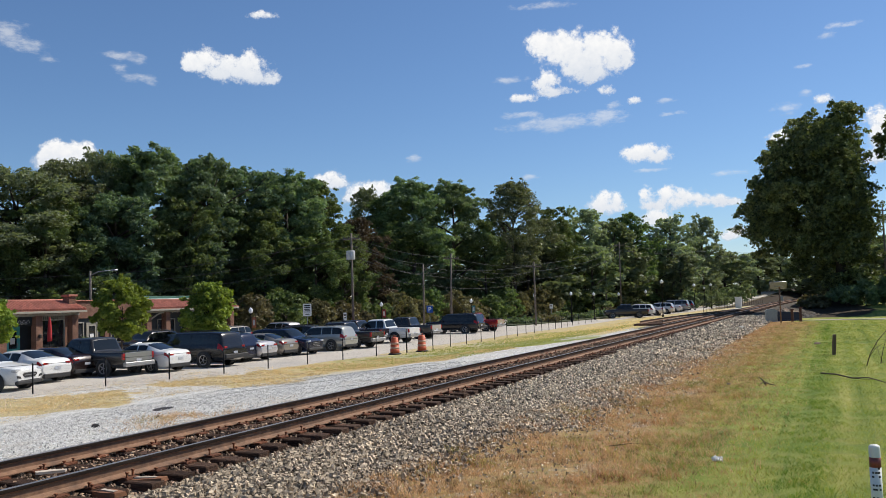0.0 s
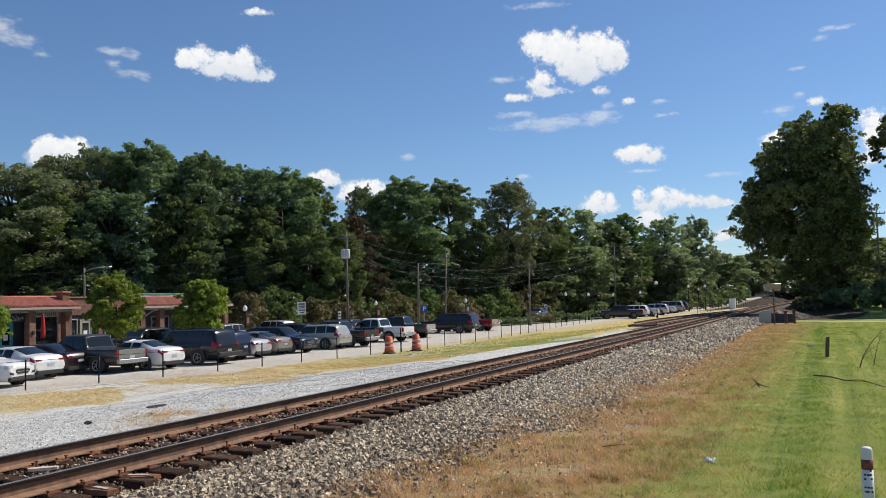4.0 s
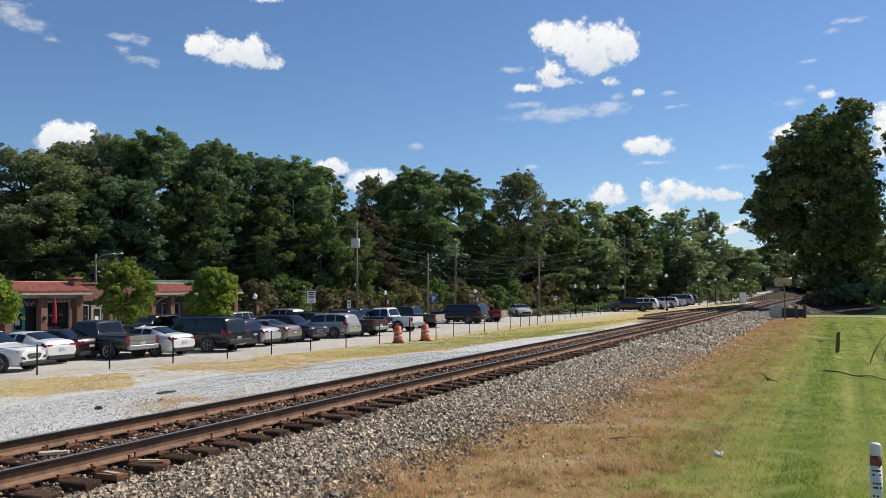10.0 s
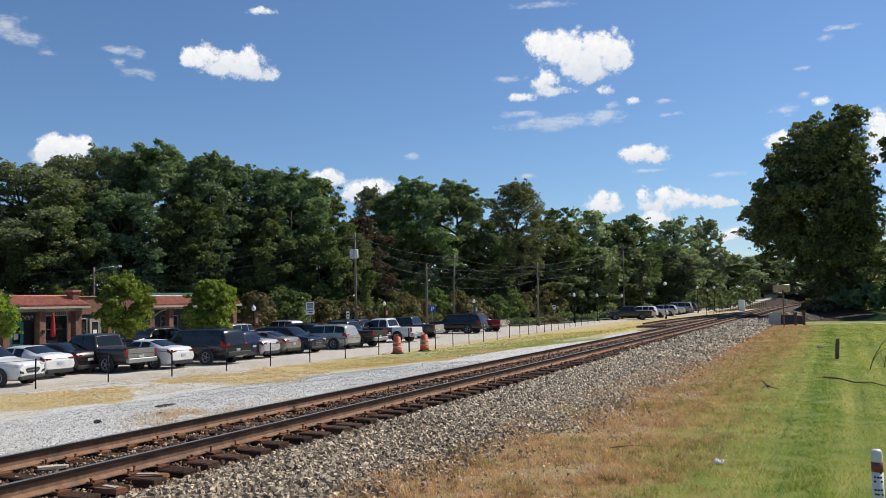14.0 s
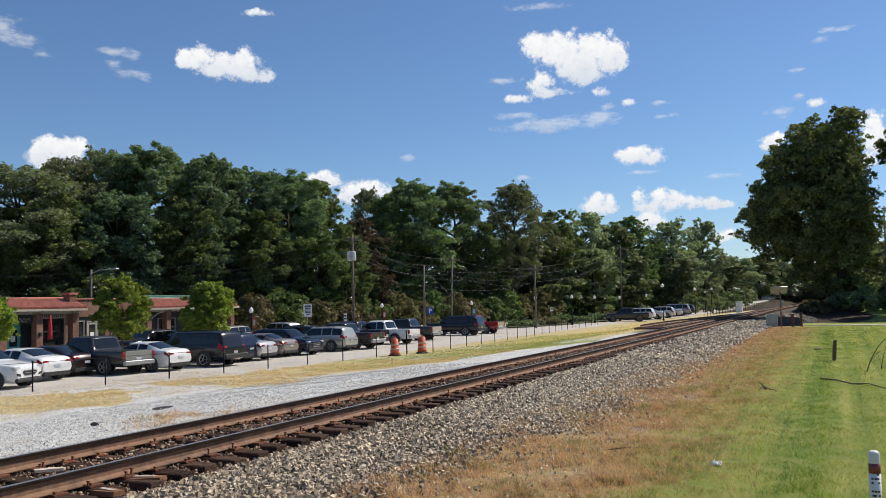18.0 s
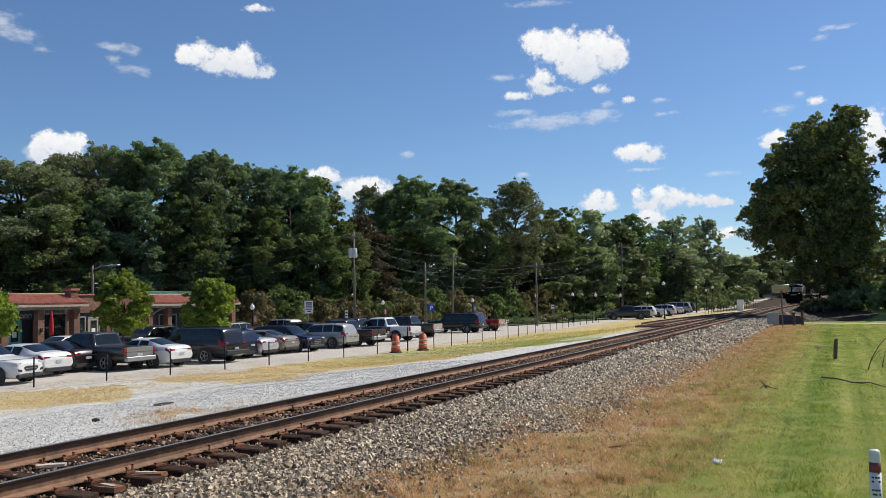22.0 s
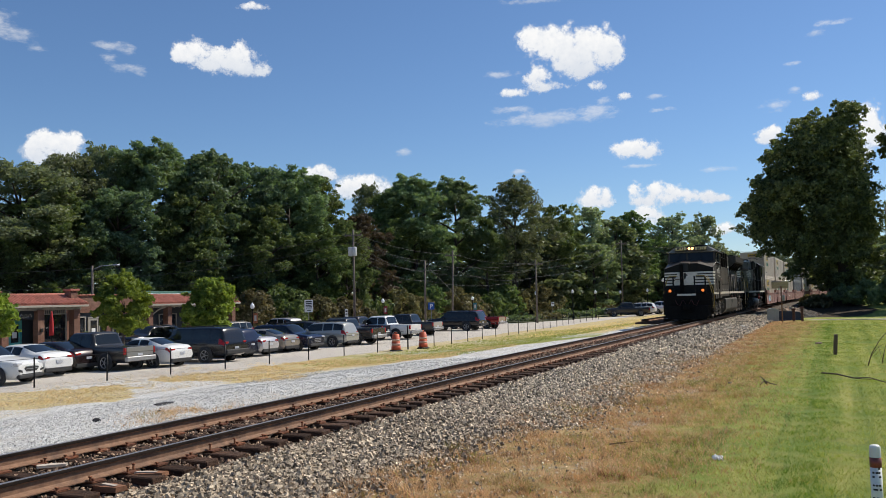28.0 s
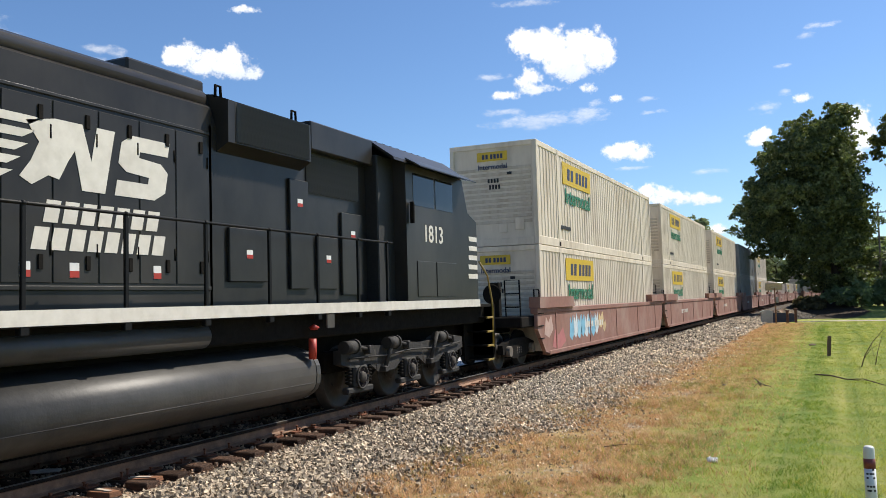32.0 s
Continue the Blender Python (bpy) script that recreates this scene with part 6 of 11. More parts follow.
        part("arm_rest", Geo().box(x, x + s * 0.10, 3.56, 4.52, 3.55, 3.61, 0.02), M_LOCOFRAME, L)
        for ch, yd in zip("8151", (3.70, 4.00, 4.25, 4.52)):
            yn = yd if s > 0 else 8.22 - yd
            text_part(ch, 0.47, M_STRIPE, L, pose(x + s * 0.004, yn, 2.98, *SIDE) if s > 0 else pose(x - 0.004, yn, 2.98, 90, 0, -90), name="road_number", bold=0.010)
        for k in range(2):
            part("small_mark", Geo().prism([(3.98 + 0.085 * k, 2.78), (4.05 + 0.085 * k, 2.78), (4.07 + 0.085 * k, 2.87), (4.00 + 0.085 * k, 2.87)], "x", x + s * 0.001, x + s * 0.004), M_STRIPE, L)
        for k in range(6):
            part("small_mark", Geo().box(x + s * 0.001, x + s * 0.004, 4.55 + 0.05 * k, 4.59 + 0.05 * k, 2.75, 2.81), M_STRIPE, L)
        part("grab_slot", Geo().box(x + s * 0.001, x + s * 0.012, 4.22, 4.50, 2.62, 2.70, 0.004), M_INK, L)
        part("nose_placard", Geo().box(x + s * 0.001, x + s * 0.004, 1.66, 1.80, 3.16, 3.26), M_SILL, L)
        part("nose_placard", Geo().box(x + s * 0.001, x + s * 0.004, 2.42, 2.80, 1.90, 1.94), M_SILL, L)
        part("nose_seam", Geo().box(x, x + s * 0.006, 1.55, 2.85, 1.775, 1.80), M_LOCOFRAME, L)
        part("door_seam", Geo().box(x, x + s * 0.005, 2.875, 2.89, 2.62, 4.3), M_LOCOFRAME, L)
        part("roof_gutter", Geo().tube([(x + s * 0.005, 2.70, 4.42), (x + s * 0.015, 3.10, 4.37), (x + s * 0.02, 5.10, 4.37)], 0.016, 5), M_LOCO, L)
        part("bell", Geo().prism([(3.22, 3.32), (3.36, 3.38), (3.26, 3.24)], "x", x, x + s * 0.06), M_LOCOFRAME, L)
        # lower side panels
        pn = part("battery_box", Geo().box(x - s * 0.05, x + s * 0.025, 2.85, 5.1, 1.72, 2.58, 0.01), M_LOCO, L)
        part("box_lid", Geo().box(x, x + s * 0.05, 2.80, 5.14, 2.56, 2.61, 0.01), M_LOCO, pn)
        vn = part("vent", Geo().box(x + s * 0.025, x + s * 0.032, 3.68, 4.24, 1.92, 2.50), M_VENT, pn)
        for k in range(9):
            part("slat", Geo().box(x + s * 0.032, x + s * 0.042, 3.70 + 0.062 * k, 3.72 + 0.062 * k, 1.94, 2.48), M_LOCOFRAME, vn)
        part("hinge_strip", Geo().box(x + s * 0.025, x + s * 0.034, 4.56, 4.58, 1.80, 2.52).box(x + s * 0.025, x + s * 0.034, 3.02, 3.03, 1.80, 2.52), M_LOCOFRAME, pn)
        part("lower_box", Geo().box(x + s * 0.002, x + s * 0.022, 2.95, 3.85, 1.36, 1.60, 0.006), M_LOCO, pn)
        part("vent_sill", Geo().box(x + s * 0.02, x + s * 0.06, 3.75, 5.0, 1.84, 1.88, 0.01), M_LOCO, pn)
        part("skirt", Geo().prism([(2.12, 1.60), (2.30, 1.32), (5.0, 1.34), (5.5, 1.44), (9.8, 1.46), (9.8, 1.64), (2.12, 1.64)], "x", x - s * 0.06, x + s * 0.004), M_LOCO, L)
        y = 1.55
        for wlen in (1.55, 0.55, 1.05, 0.75, 0.9, 0.98, 1.0, 1.15):
            part("sill_stripe", Geo().box(x + s * 0.001, x + s * 0.008, y, y + wlen - 0.02, 1.62, 1.765), M_SILL, L)
            y += wlen
        for k in range(7):
            part("sill_stripe", Geo().box(x + s * 0.001, x + s * 0.010, 9.85 + 1.56 * k, 9.85 + 1.56 * k + 1.5, 1.62, 1.76), M_SILL, L)
        part("jack_pad", Geo().box(x - s * 0.02, x + s * 0.03, 3.96, 4.42, 1.34, 1.78, 0.01), M_LOCOFRAME, L)
        part("jack_plate", Geo().box(x + s * 0.03, x + s * 0.05, 3.98, 4.40, 1.56, 1.77, 0.01).box(x + s * 0.03, x + s * 0.06, 4.02, 4.10, 1.40, 1.52, 0.01).box(x + s * 0.03, x + s * 0.06, 4.24, 4.32, 1.40, 1.52, 0.01), M_LOCO, L)
        part("jack_hole", Geo().cyl((x + s * 0.05, 4.06, 1.68), (x + s * 0.054, 4.06, 1.68), 0.03).cyl((x + s * 0.05, 4.32, 1.68), (x + s * 0.054, 4.32, 1.68), 0.03), M_INK, L)
        # blister behind the cab, with louvred air intakes above
        part("blister", Geo().box(x - s * 0.6, x, 5.17, 9.75, 1.66, 3.44, 0.02), M_LOCO, L)
        for y0, y1 in ((5.25, 5.75), (5.78, 7.55), (7.58, 9.6)):
            part("panel", Geo().box(x, x + s * 0.012, y0, y1, 1.90 if y0 < 5.7 else 2.30, 3.28, 0.006), M_LOCO, L)
        for k in range(4):
            part("lower_panel", Geo().box(x, x + s * 0.012, 5.78 + 0.98 * k, 5.78 + 0.98 * k + 0.965, 1.78, 2.24, 0.005), M_LOCO, L)
        part("drip_rail", Geo().box(x, x + s * 0.03, 5.75, 9.7, 2.25, 2.28, 0.01), M_LOCO, L)
        part("intake_wall", Geo().loft([[(x - s * 0.12, 5.17, 3.44), (x - s * 0.12, 9.8, 3.44), (x - s * 0.6, 9.8, 3.44), (x - s * 0.6, 5.17, 3.44)], [(x - s * 0.18, 5.17, 4.50), (x - s * 0.18, 9.8, 4.50), (x - s * 0.8, 9.8, 4.62), (x - s * 0.8, 5.17, 4.62)]]), M_LOCO, L)
        for y0, y1 in ((5.42, 6.04), (6.20, 6.54), (7.02, 7.72)):
            lv = part("louvre_panel", Geo().box(x - s * 0.18, x - s * 0.14, y0, y1, 3.62, 4.43, 0.01), M_VENT, L)
            for j in range(8):
                part("slat", Geo().prism([(x - s * 0.14, 3.66 + 0.095 * j), (x - s * 0.085, 3.635 + 0.095 * j), (x - s * 0.08, 3.65 + 0.095 * j), (x - s * 0.14, 3.69 + 0.095 * j)], "y", y0 + 0.03, y1 - 0.03), M_LOUVRE, lv)
        for y0 in (6.07, 6.16, 6.88, 6.96):
            part("frame_post", Geo().box(x - s * 0.16, x - s * 0.08, y0, y0 + 0.035, 3.60, 4.44), M_ALU, L)
        for y0 in (5.60, 6.55, 7.35):
            part("small_mark", Geo().box(x + s * 0.001, x + s * 0.004, y0, y0 + 0.16, 3.385, 3.415), M_STRIPE, L)
        part("upper_panel", Geo().box(x - s * 0.16, x - s * 0.10, 7.98, 8.86, 3.50, 4.40, 0.012), M_LOCO, L)
        part("hook", Geo().tube([(x - s * 0.09, 8.25, 3.95), (x - s * 0.05, 8.30, 3.72), (x - s * 0.05, 8.42, 3.66), (x - s * 0.09, 8.48, 3.84)], 0.016, 6), M_BLACKMETAL, L)
        part("end_grille", Geo().box(x - s * 0.17, x - s * 0.12, 9.12, 9.55, 3.62, 4.36, 0.008), M_VENT, L)
        for y in (5.28, 6.70, 7.85, 8.98):
            part("rib", Geo().prism([(y - 0.08, 3.30), (y + 0.08, 3.30), (y + 0.10, 3.48), (y + 0.10, 4.44), (y - 0.10, 4.44), (y - 0.10, 3.48)], "x", x - s * 0.14, x + s * 0.02), M_LOCOFRAME, L)
        # bolts along the panel edges, grab irons and latches of the blister
        g = Geo()
        for z in (2.33, 3.25):
            for k in range(18):
                g.box(x + s * 0.012, x + s * 0.02, 5.84 + 0.21 * k, 5.855 + 0.21 * k, z, z + 0.015)
        for k in range(20):
            g.box(x + s * 0.004, x + s * 0.012, 2.45 + 0.36 * k, 2.465 + 0.36 * k, 1.585, 1.60)
        part("bolt_row", g, M_LOCOFRAME, L)
        part("grab_iron", Geo().tube([(x, 9.0, 2.66), (x + s * 0.07, 9.02, 2.66), (x + s * 0.07, 9.66, 2.66), (x, 9.68, 2.66)], 0.014, 6), M_BLACKMETAL, L)
        for y, z in ((5.70, 3.05), (5.70, 2.2), (7.52, 2.9), (9.1, 3.0), (9.1, 2.45)):
            part("latch", Geo().box(x + s * 0.012, x + s * 0.03, y, y + 0.10, z, z + 0.05, 0.004), M_LOCOFRAME, L)
        part("roof_rail", Geo().tube([(x - s * 0.02, 5.2, 4.08), (x - s * 0.02, 9.6, 4.03)], 0.018, 6), M_BLACKMETAL, L)
        part("drain_hose", Geo().tube([(x - s * 0.3, 9.95, 4.62), (x - s * 0.40, 10.2, 4.1), (x - s * 0.46, 10.7, 3.5), (x - s * 0.50, 10.8, 2.9)], 0.028, 7), M_WIRE, L)
    part("blister_roof", Geo().prism([(-1.34, 4.50), (-0.8, 4.64), (0.8, 4.64), (1.34, 4.50)], "y", 5.17, 9.8), M_LOCO, L)
    # engine hood
    H = 0.95
    part("hood", Geo().prism([(-H, 1.66), (H, 1.66), (H, 4.42), (0.75, 4.60), (-0.75, 4.60), (-H, 4.42)], "y", 9.8, 21.1), M_HOODA, L)
    part("hood_collar", Geo().prism([(-H - 0.06, 1.7), (H + 0.06, 1.7), (H + 0.06, 4.46), (0.78, 4.66), (-0.78, 4.66), (-H - 0.06, 4.46)], "y", 9.8, 10.15), M_HOODA, L)
    for s in (-1, 1):
        y = 10.2
        for k, wlen in enumerate((0.85, 0.62, 0.62, 0.62, 0.62, 0.62, 0.62, 0.8, 0.62, 0.62, 0.62, 0.62, 0.8, 0.62, 0.7, 0.7)):
            if y + wlen > 21:
                break
            top = 4.36 if y < 15.0 else 3.4
            d = part("hood_door", Geo().box(s * H, s * (H + 0.014), y + 0.012, y + wlen - 0.012, 1.82, top, 0.006), M_HOODA, L)
            part("door_gap", Geo().box(s * H, s * (H + 0.017), y - 0.011, y + 0.011, 1.82, top), M_INK, d)
            part("latch", Geo().box(s * (H + 0.014), s * (H + 0.03), y + wlen - 0.16, y + wlen - 0.08, 2.0, 2.12, 0.004), M_LOCOFRAME, d)
            for zh in (2.1, top - 0.4):
                part("hinge", Geo().cyl((s * (H + 0.018), y + 0.03, zh), (s * (H + 0.018), y + 0.03, zh + 0.15), 0.013, seg=6), M_LOCOFRAME, d)
            y += wlen
        # rear side vents
        for k in range(4):
            v = part("filter_door", Geo().box(s * (H + 0.012), s * (H + 0.05), 16.1 + 0.85 * k, 16.1 + 0.85 * k + 0.34, 2.0, 3.15, 0.01), M_GRILLE, L)
            part("filter_frame", Geo().tube([(s * (H + 0.05), 16.1 + 0.85 * k, 2.0), (s * (H + 0.05), 16.44 + 0.85 * k, 2.0), (s * (H + 0.05), 16.44 + 0.85 * k, 3.15), (s * (H + 0.05), 16.1 + 0.85 * k, 3.15), (s * (H + 0.05), 16.1 + 0.85 * k, 2.0)], 0.028, 4), M_PALEFRAME, v)
            part("latch_panel", Geo().box(s * (H + 0.012), s * (H + 0.045), 16.50 + 0.85 * k, 16.74 + 0.85 * k, 2.0, 3.15, 0.01), M_PALEFRAME, v)
            part("latch", Geo().box(s * (H + 0.045), s * (H + 0.06), 16.57 + 0.85 * k, 16.66 + 0.85 * k, 2.1, 2.36, 0.01), M_LOCOFRAME, v)
        # overhanging radiator wing
        x = s * 1.50
        part("radiator_wing", Geo().prism([(s * H, 3.62), (s * 1.46, 4.0), (x, 4.04), (x, 4.46), (s * 1.40, 4.50), (s * 0.6, 4.62), (s * 0.6, 4.3)], "y", 15.15, 21.15), M_HOODA, L)
        for k in range(4):
            part("wing_brace", Geo().prism([(s * H, 3.30), (s * H, 3.62), (s * 1.42, 3.98), (s * 1.36, 3.90)], "y", 15.4 + 1.55 * k, 15.5 + 1.55 * k), M_LOCOFRAME, L)
        # grille stretched along the underside, its black holding the shade there
        part("wing_grille", Geo().loft([[(s * 1.0, 15.2, 3.62), (s * 1.40, 15.2, 3.94), (s * 1.40, 15.2, 3.955), (s * 1.0, 15.2, 3.64)], [(s * 1.0, 21.1, 3.62), (s * 1.40, 21.1, 3.94), (s * 1.40, 21.1, 3.955), (s * 1.0, 21.1, 3.64)]]), M_VENT, L)
        handrail(L, s * 1.47, [10.25, 11.45, 12.9, 14.3, 15.6, 16.6, 17.6, 18.6, 19.5, 20.3], 1.66, 2.86, 9.9, 20.9, 0.13)
    part("wing_roof", Geo().box(-1.3, 1.3, 15.3, 21.0, 4.50, 4.58, 0.02), M_LOCOFRAME, L)
    part("exhaust_stack", Geo().box(-0.45, 0.45, 13.9, 14.6, 4.6, 4.72, 0.02), M_LOCOFRAME, L)
    part("crankcase_vent", Geo().lathe([(0.18, 0.0), (0.24, 0.04), (0.20, 0.12)], (0.5, 12.6, 4.60), "z", 12), M_LOCOFRAME, L)
    part("lifting_eye", Geo().lathe([(0.03, 0), (0.05, 0.08), (0.03, 0.14)], (0.85, 9.95, 4.62), "z", 8).lathe([(0.03, 0), (0.05, 0.06), (0.03, 0.1)], (0.7, 12.0, 4.6), "z", 8), M_LOCOFRAME, L)
    emblem(L, H + 0.015, 11.1, 2.2, 13.35, 3.08, 3.70, M_STRIPE)
    name_bars(L, H + 0.015, 13.15, 2.66, 0.22, [(0.05, 7), (-0.05, 8)], M_STRIPE)
    decal(L, H + 0.015, 12.2, 2.05, 0.10, 0.08)
    decal(L, H + 0.015, 14.6, 2.30, 0.16, 0.05)
    for y, z in ((6.35, 1.84), (7.6, 1.84), (8.75, 1.84)):
        part("notice", Geo().box(W + 0.013, W + 0.016, y, y + 0.12, z, z + 0.09), M_SILL, L)
    decal(L, W + 0.014, 5.3, 2.55, 0.12, 0.10)
    # fuel tank
    tank = [(-1.50, 1.20), (-1.47, 1.27), (-1.40, 1.30), (1.40, 1.30), (1.47, 1.27), (1.50, 1.20), (1.50, 0.62), (1.48, 0.55), (1.30, 0.34), (1.22, 0.30), (-1.22, 0.30), (-1.30, 0.34), (-1.48, 0.55), (-1.50, 0.62)]
    tk = part("fuel_tank", Geo().prism(tank, "y", 7.5, 14.95), M_TANK, L, "grey dusty fuel tank")
    for y0, y1 in ((11.0, 11.04), (7.46, 7.52), (14.93, 14.99)):
        part("tank_seam", Geo().prism([(a * 1.004, b) for a, b in tank], "y", y0, y1), M_TANK, tk)
    part("fuel_filler", Geo().cyl((1.44, 11.8, 1.30), (1.44, 11.8, 1.46), 0.06).cyl((1.40, 14.2, 1.28), (1.46, 14.2, 1.52), 0.035), M_HOSE, tk)
    part("sight_glass", Geo().tube([(1.51, 11.7, 0.85), (1.51, 11.7, 1.2)], 0.015, 5), M_INK, tk)
    for k in range(3):
        part("air_reservoir", Geo().cyl((0.7, 7.20 - 0.08 * k, 0.7 + 0.22 * k), (1.36, 7.20 - 0.08 * k, 0.7 + 0.22 * k), 0.09, seg=10), M_FRAMEBAR, L)
    loco_truck(L, (1.99, 4.0, 5.99), "pedestal")
    loco_truck(L, (16.35, 18.3, 20.28), "pedestal")
    part("sand_pipe", Geo().tube([(1.3, 1.55, 1.3), (1.25, 1.45, 0.6), (0.9, 1.4, 0.2)], 0.025, 6), M_TRUCK, L)
    part("brake_hose", Geo().tube([(1.3, 15.3, 1.5), (1.35, 15.6, 1.0), (1.3, 16.0, 1.2), (1.3, 16.6, 0.9)], 0.02, 6), M_TRUCK, L)
    part("brake_chain", Geo().tube([(1.36, 15.6, 1.1), (1.38, 16.1, 1.32), (1.38, 16.6, 1.55)], 0.02, 5).tube([(1.38, 16.8, 1.5), (1.4, 17.2, 1.15), (1.4, 17.7, 1.2), (1.38, 18.2, 1.5)], 0.02, 5), M_TRUCK, L)
    part("step_plate", Geo().loft([[(1.30, 0.78, 0.4), (1.52, 0.78, 0.4), (1.52, 0.78, 1.62), (1.30, 0.78, 1.62)], [(1.30, 1.1, 0.4), (1.52, 1.1, 0.4), (1.52, 1.35, 1.62), (1.30, 1.35, 1.62)]]), M_LOCOFRAME, L)
    for s in (-1, 1):
        end_steps(L, s, 21.55, -1, M_YELLOW)
        part("rear_grab", Geo().tube([(s * 1.47, 20.95, 2.86), (s * 1.47, 21.4, 2.7), (s * 1.50, 21.6, 1.7), (s * 1.50, 21.6, 0.7)], 0.02, 7).tube([(s * 1.0, 21.62, 2.5), (s * 1.0, 21.66, 0.8)], 0.018, 6), M_SILL, L)
    part("rear_plate", Geo().box(-1.5, 1.5, 21.5, 21.62, 0.7, 1.66, 0.02), M_LOCOFRAME, L)
    coupler(L, 22.0, -1)
    return L


def loco_b():
    """Hood locomotive that runs long hood first (its high end points to -y)."""
    L = thing("locomotive", "black diesel locomotive running long hood first with white end stripes", "locomotive")
    H, W = 0.95, 1.50
    part("underframe", Geo().box(-1.30, 1.30, 0.85, 21.6, 1.25, 1.62, 0.03).box(-0.8, 0.8, 0.9, 21.4, 0.95, 1.25, 0.03), M_LOCOFRAME, L)
    part("walkway", Geo().box(-W, W, 0.85, 21.0, 1.60, 1.67, 0.01), M_LOCOFRAME, L)
    part("end_plate", Geo().box(-1.5, 1.5, 0.70, 0.80, 0.40, 1.68, 0.02), M_LOCOFRAME, L)
    part("end_stripe", Geo().box(-1.0, 1.0, 0.690, 0.697, 1.54, 1.69), M_SILL, L)
    coupler(L, 0.12, 1)
    # hood: tall end with chamfered corners
    end = [(-H, 1.67), (H, 1.67), (H, 4.38), (0.62, 4.62), (-0.62, 4.62), (-H, 4.38)]
    g = Geo().loft([[(a * 0.42, 1.15, b) for a, b in end], [(a, 1.42, b) for a, b in end], [(a, 12.25, b + (0.06 if b > 4 else 0)) for a, b in end]])
    part("hood", g, M_LOCO2, L)
    part("roof_curve", Geo().tube([(0.80, 1.5, 4.50), (0.80, 12.2, 4.57)], 0.12, 10), M_LOCO2, L)
    for s in (-1, 1):
        part("end_band", Geo().loft([[(0.40 * s, 1.142, 2.62), (0.40 * s, 1.142, 3.50), (0.40 * s, 1.15, 3.50), (0.40 * s, 1.15, 2.62)], [(s * 0.957, 1.415, 2.62), (s * 0.957, 1.415, 3.50), (s * 0.952, 1.42, 3.50), (s * 0.952, 1.42, 2.62)]]), M_STRIPE, L)
        for k in range(4):
            z = 3.30 - 0.20 * k
            a0 = (0.52 - 0.03 * k)
            part("dark_stripe", Geo().loft([[(s * a0, 1.195 - 0.012 * k, z), (s * a0, 1.195 - 0.012 * k, z + 0.085), (s * a0, 1.206 - 0.012 * k, z + 0.085), (s * a0, 1.206 - 0.012 * k, z)], [(s * 0.962, 1.408, z), (s * 0.962, 1.408, z + 0.085), (s * 0.957, 1.42, z + 0.085), (s * 0.957, 1.42, z)]]), M_LOCO2, L)
            yb = 2.02 - 0.085 * k
            part("side_stripe", Geo().prism([(1.42, z + 0.095), (1.42, z + 0.195), (yb + 0.10, z + 0.195), (yb + 0.05, z + 0.095)], "x", s * (H + 0.001), s * (H + 0.006)), M_STRIPE, L)
        part("side_stripe", Geo().prism([(1.42, 2.62), (1.42, 2.69), (1.72, 2.69), (1.68, 2.62)], "x", s * (H + 0.001), s * (H + 0.006)), M_STRIPE, L)
    part("end_band", Geo().box(-0.40, 0.40, 1.138, 1.146, 2.62, 3.50), M_STRIPE, L)
    part("end_mark", Geo().prism([(0.05, 3.42), (0.22, 3.32), (0.14, 3.12), (0.24, 2.92), (0.08, 2.86), (0.0, 2.68), (-0.08, 2.68), (-0.02, 3.0), (-0.12, 3.14)], "y", 1.130, 1.139), M_LOCO2, L)
    text_part("1813", 0.30, M_STRIPE, L, pose(0.66, 1.268, 3.66, 90, 0, 26), bold=0.006)
    text_part("1813", 0.22, M_STRIPE, L, pose(-0.62, 1.238, 3.62, 90, 0, -26), bold=0.004)
    hl = part("headlight_housing", Geo().box(-0.20, 0.20, 1.08, 1.16, 3.98, 4.20, 0.03), M_LOCOFRAME, L)
    for x in (-0.10, 0.10):
        part("lamp", Geo().lathe([(0.0, -0.03), (0.07, -0.02), (0.085, 0.01)], (x, 1.08, 4.09), "y", 14), M_LENS, hl, "unlit twin headlight")
    for x in (-0.72, 0.72):
        d = part("ditch_light", Geo().box(x - 0.16, x + 0.16, 0.86, 1.0, 1.72, 2.05, 0.03), M_LOCOFRAME, L)
        part("lens", Geo().lathe([(0.0, -0.06), (0.10, -0.05), (0.13, 0.0), (0.13, 0.08)], (x, 0.84, 1.90), "y", 16), M_LENS, d)
    part("ladder_rail", Geo().tube([(-0.42, 1.06, 2.55), (-0.42, 1.02, 4.5)], 0.014, 5), M_BLACKMETAL, L)
    part("ladder_rail", Geo().tube([(-0.85, 1.3, 2.55), (-0.85, 1.28, 4.4)], 0.014, 5), M_BLACKMETAL, L)
    for k in range(6):
        part("rung", Geo().tube([(-0.46, 1.03, 2.7 + 0.32 * k), (-0.84, 1.24, 2.7 + 0.32 * k)], 0.014, 5), M_BLACKMETAL, L)
    part("roof_rail", Geo().tube([(-0.5, 1.4, 4.62), (-0.35, 1.4, 4.80), (0.55, 1.4, 4.80), (0.58, 1.4, 4.60)], 0.018, 6).box(0.5, 0.66, 1.3, 1.5, 4.55, 4.72, 0.03), M_BLACKMETAL, L)
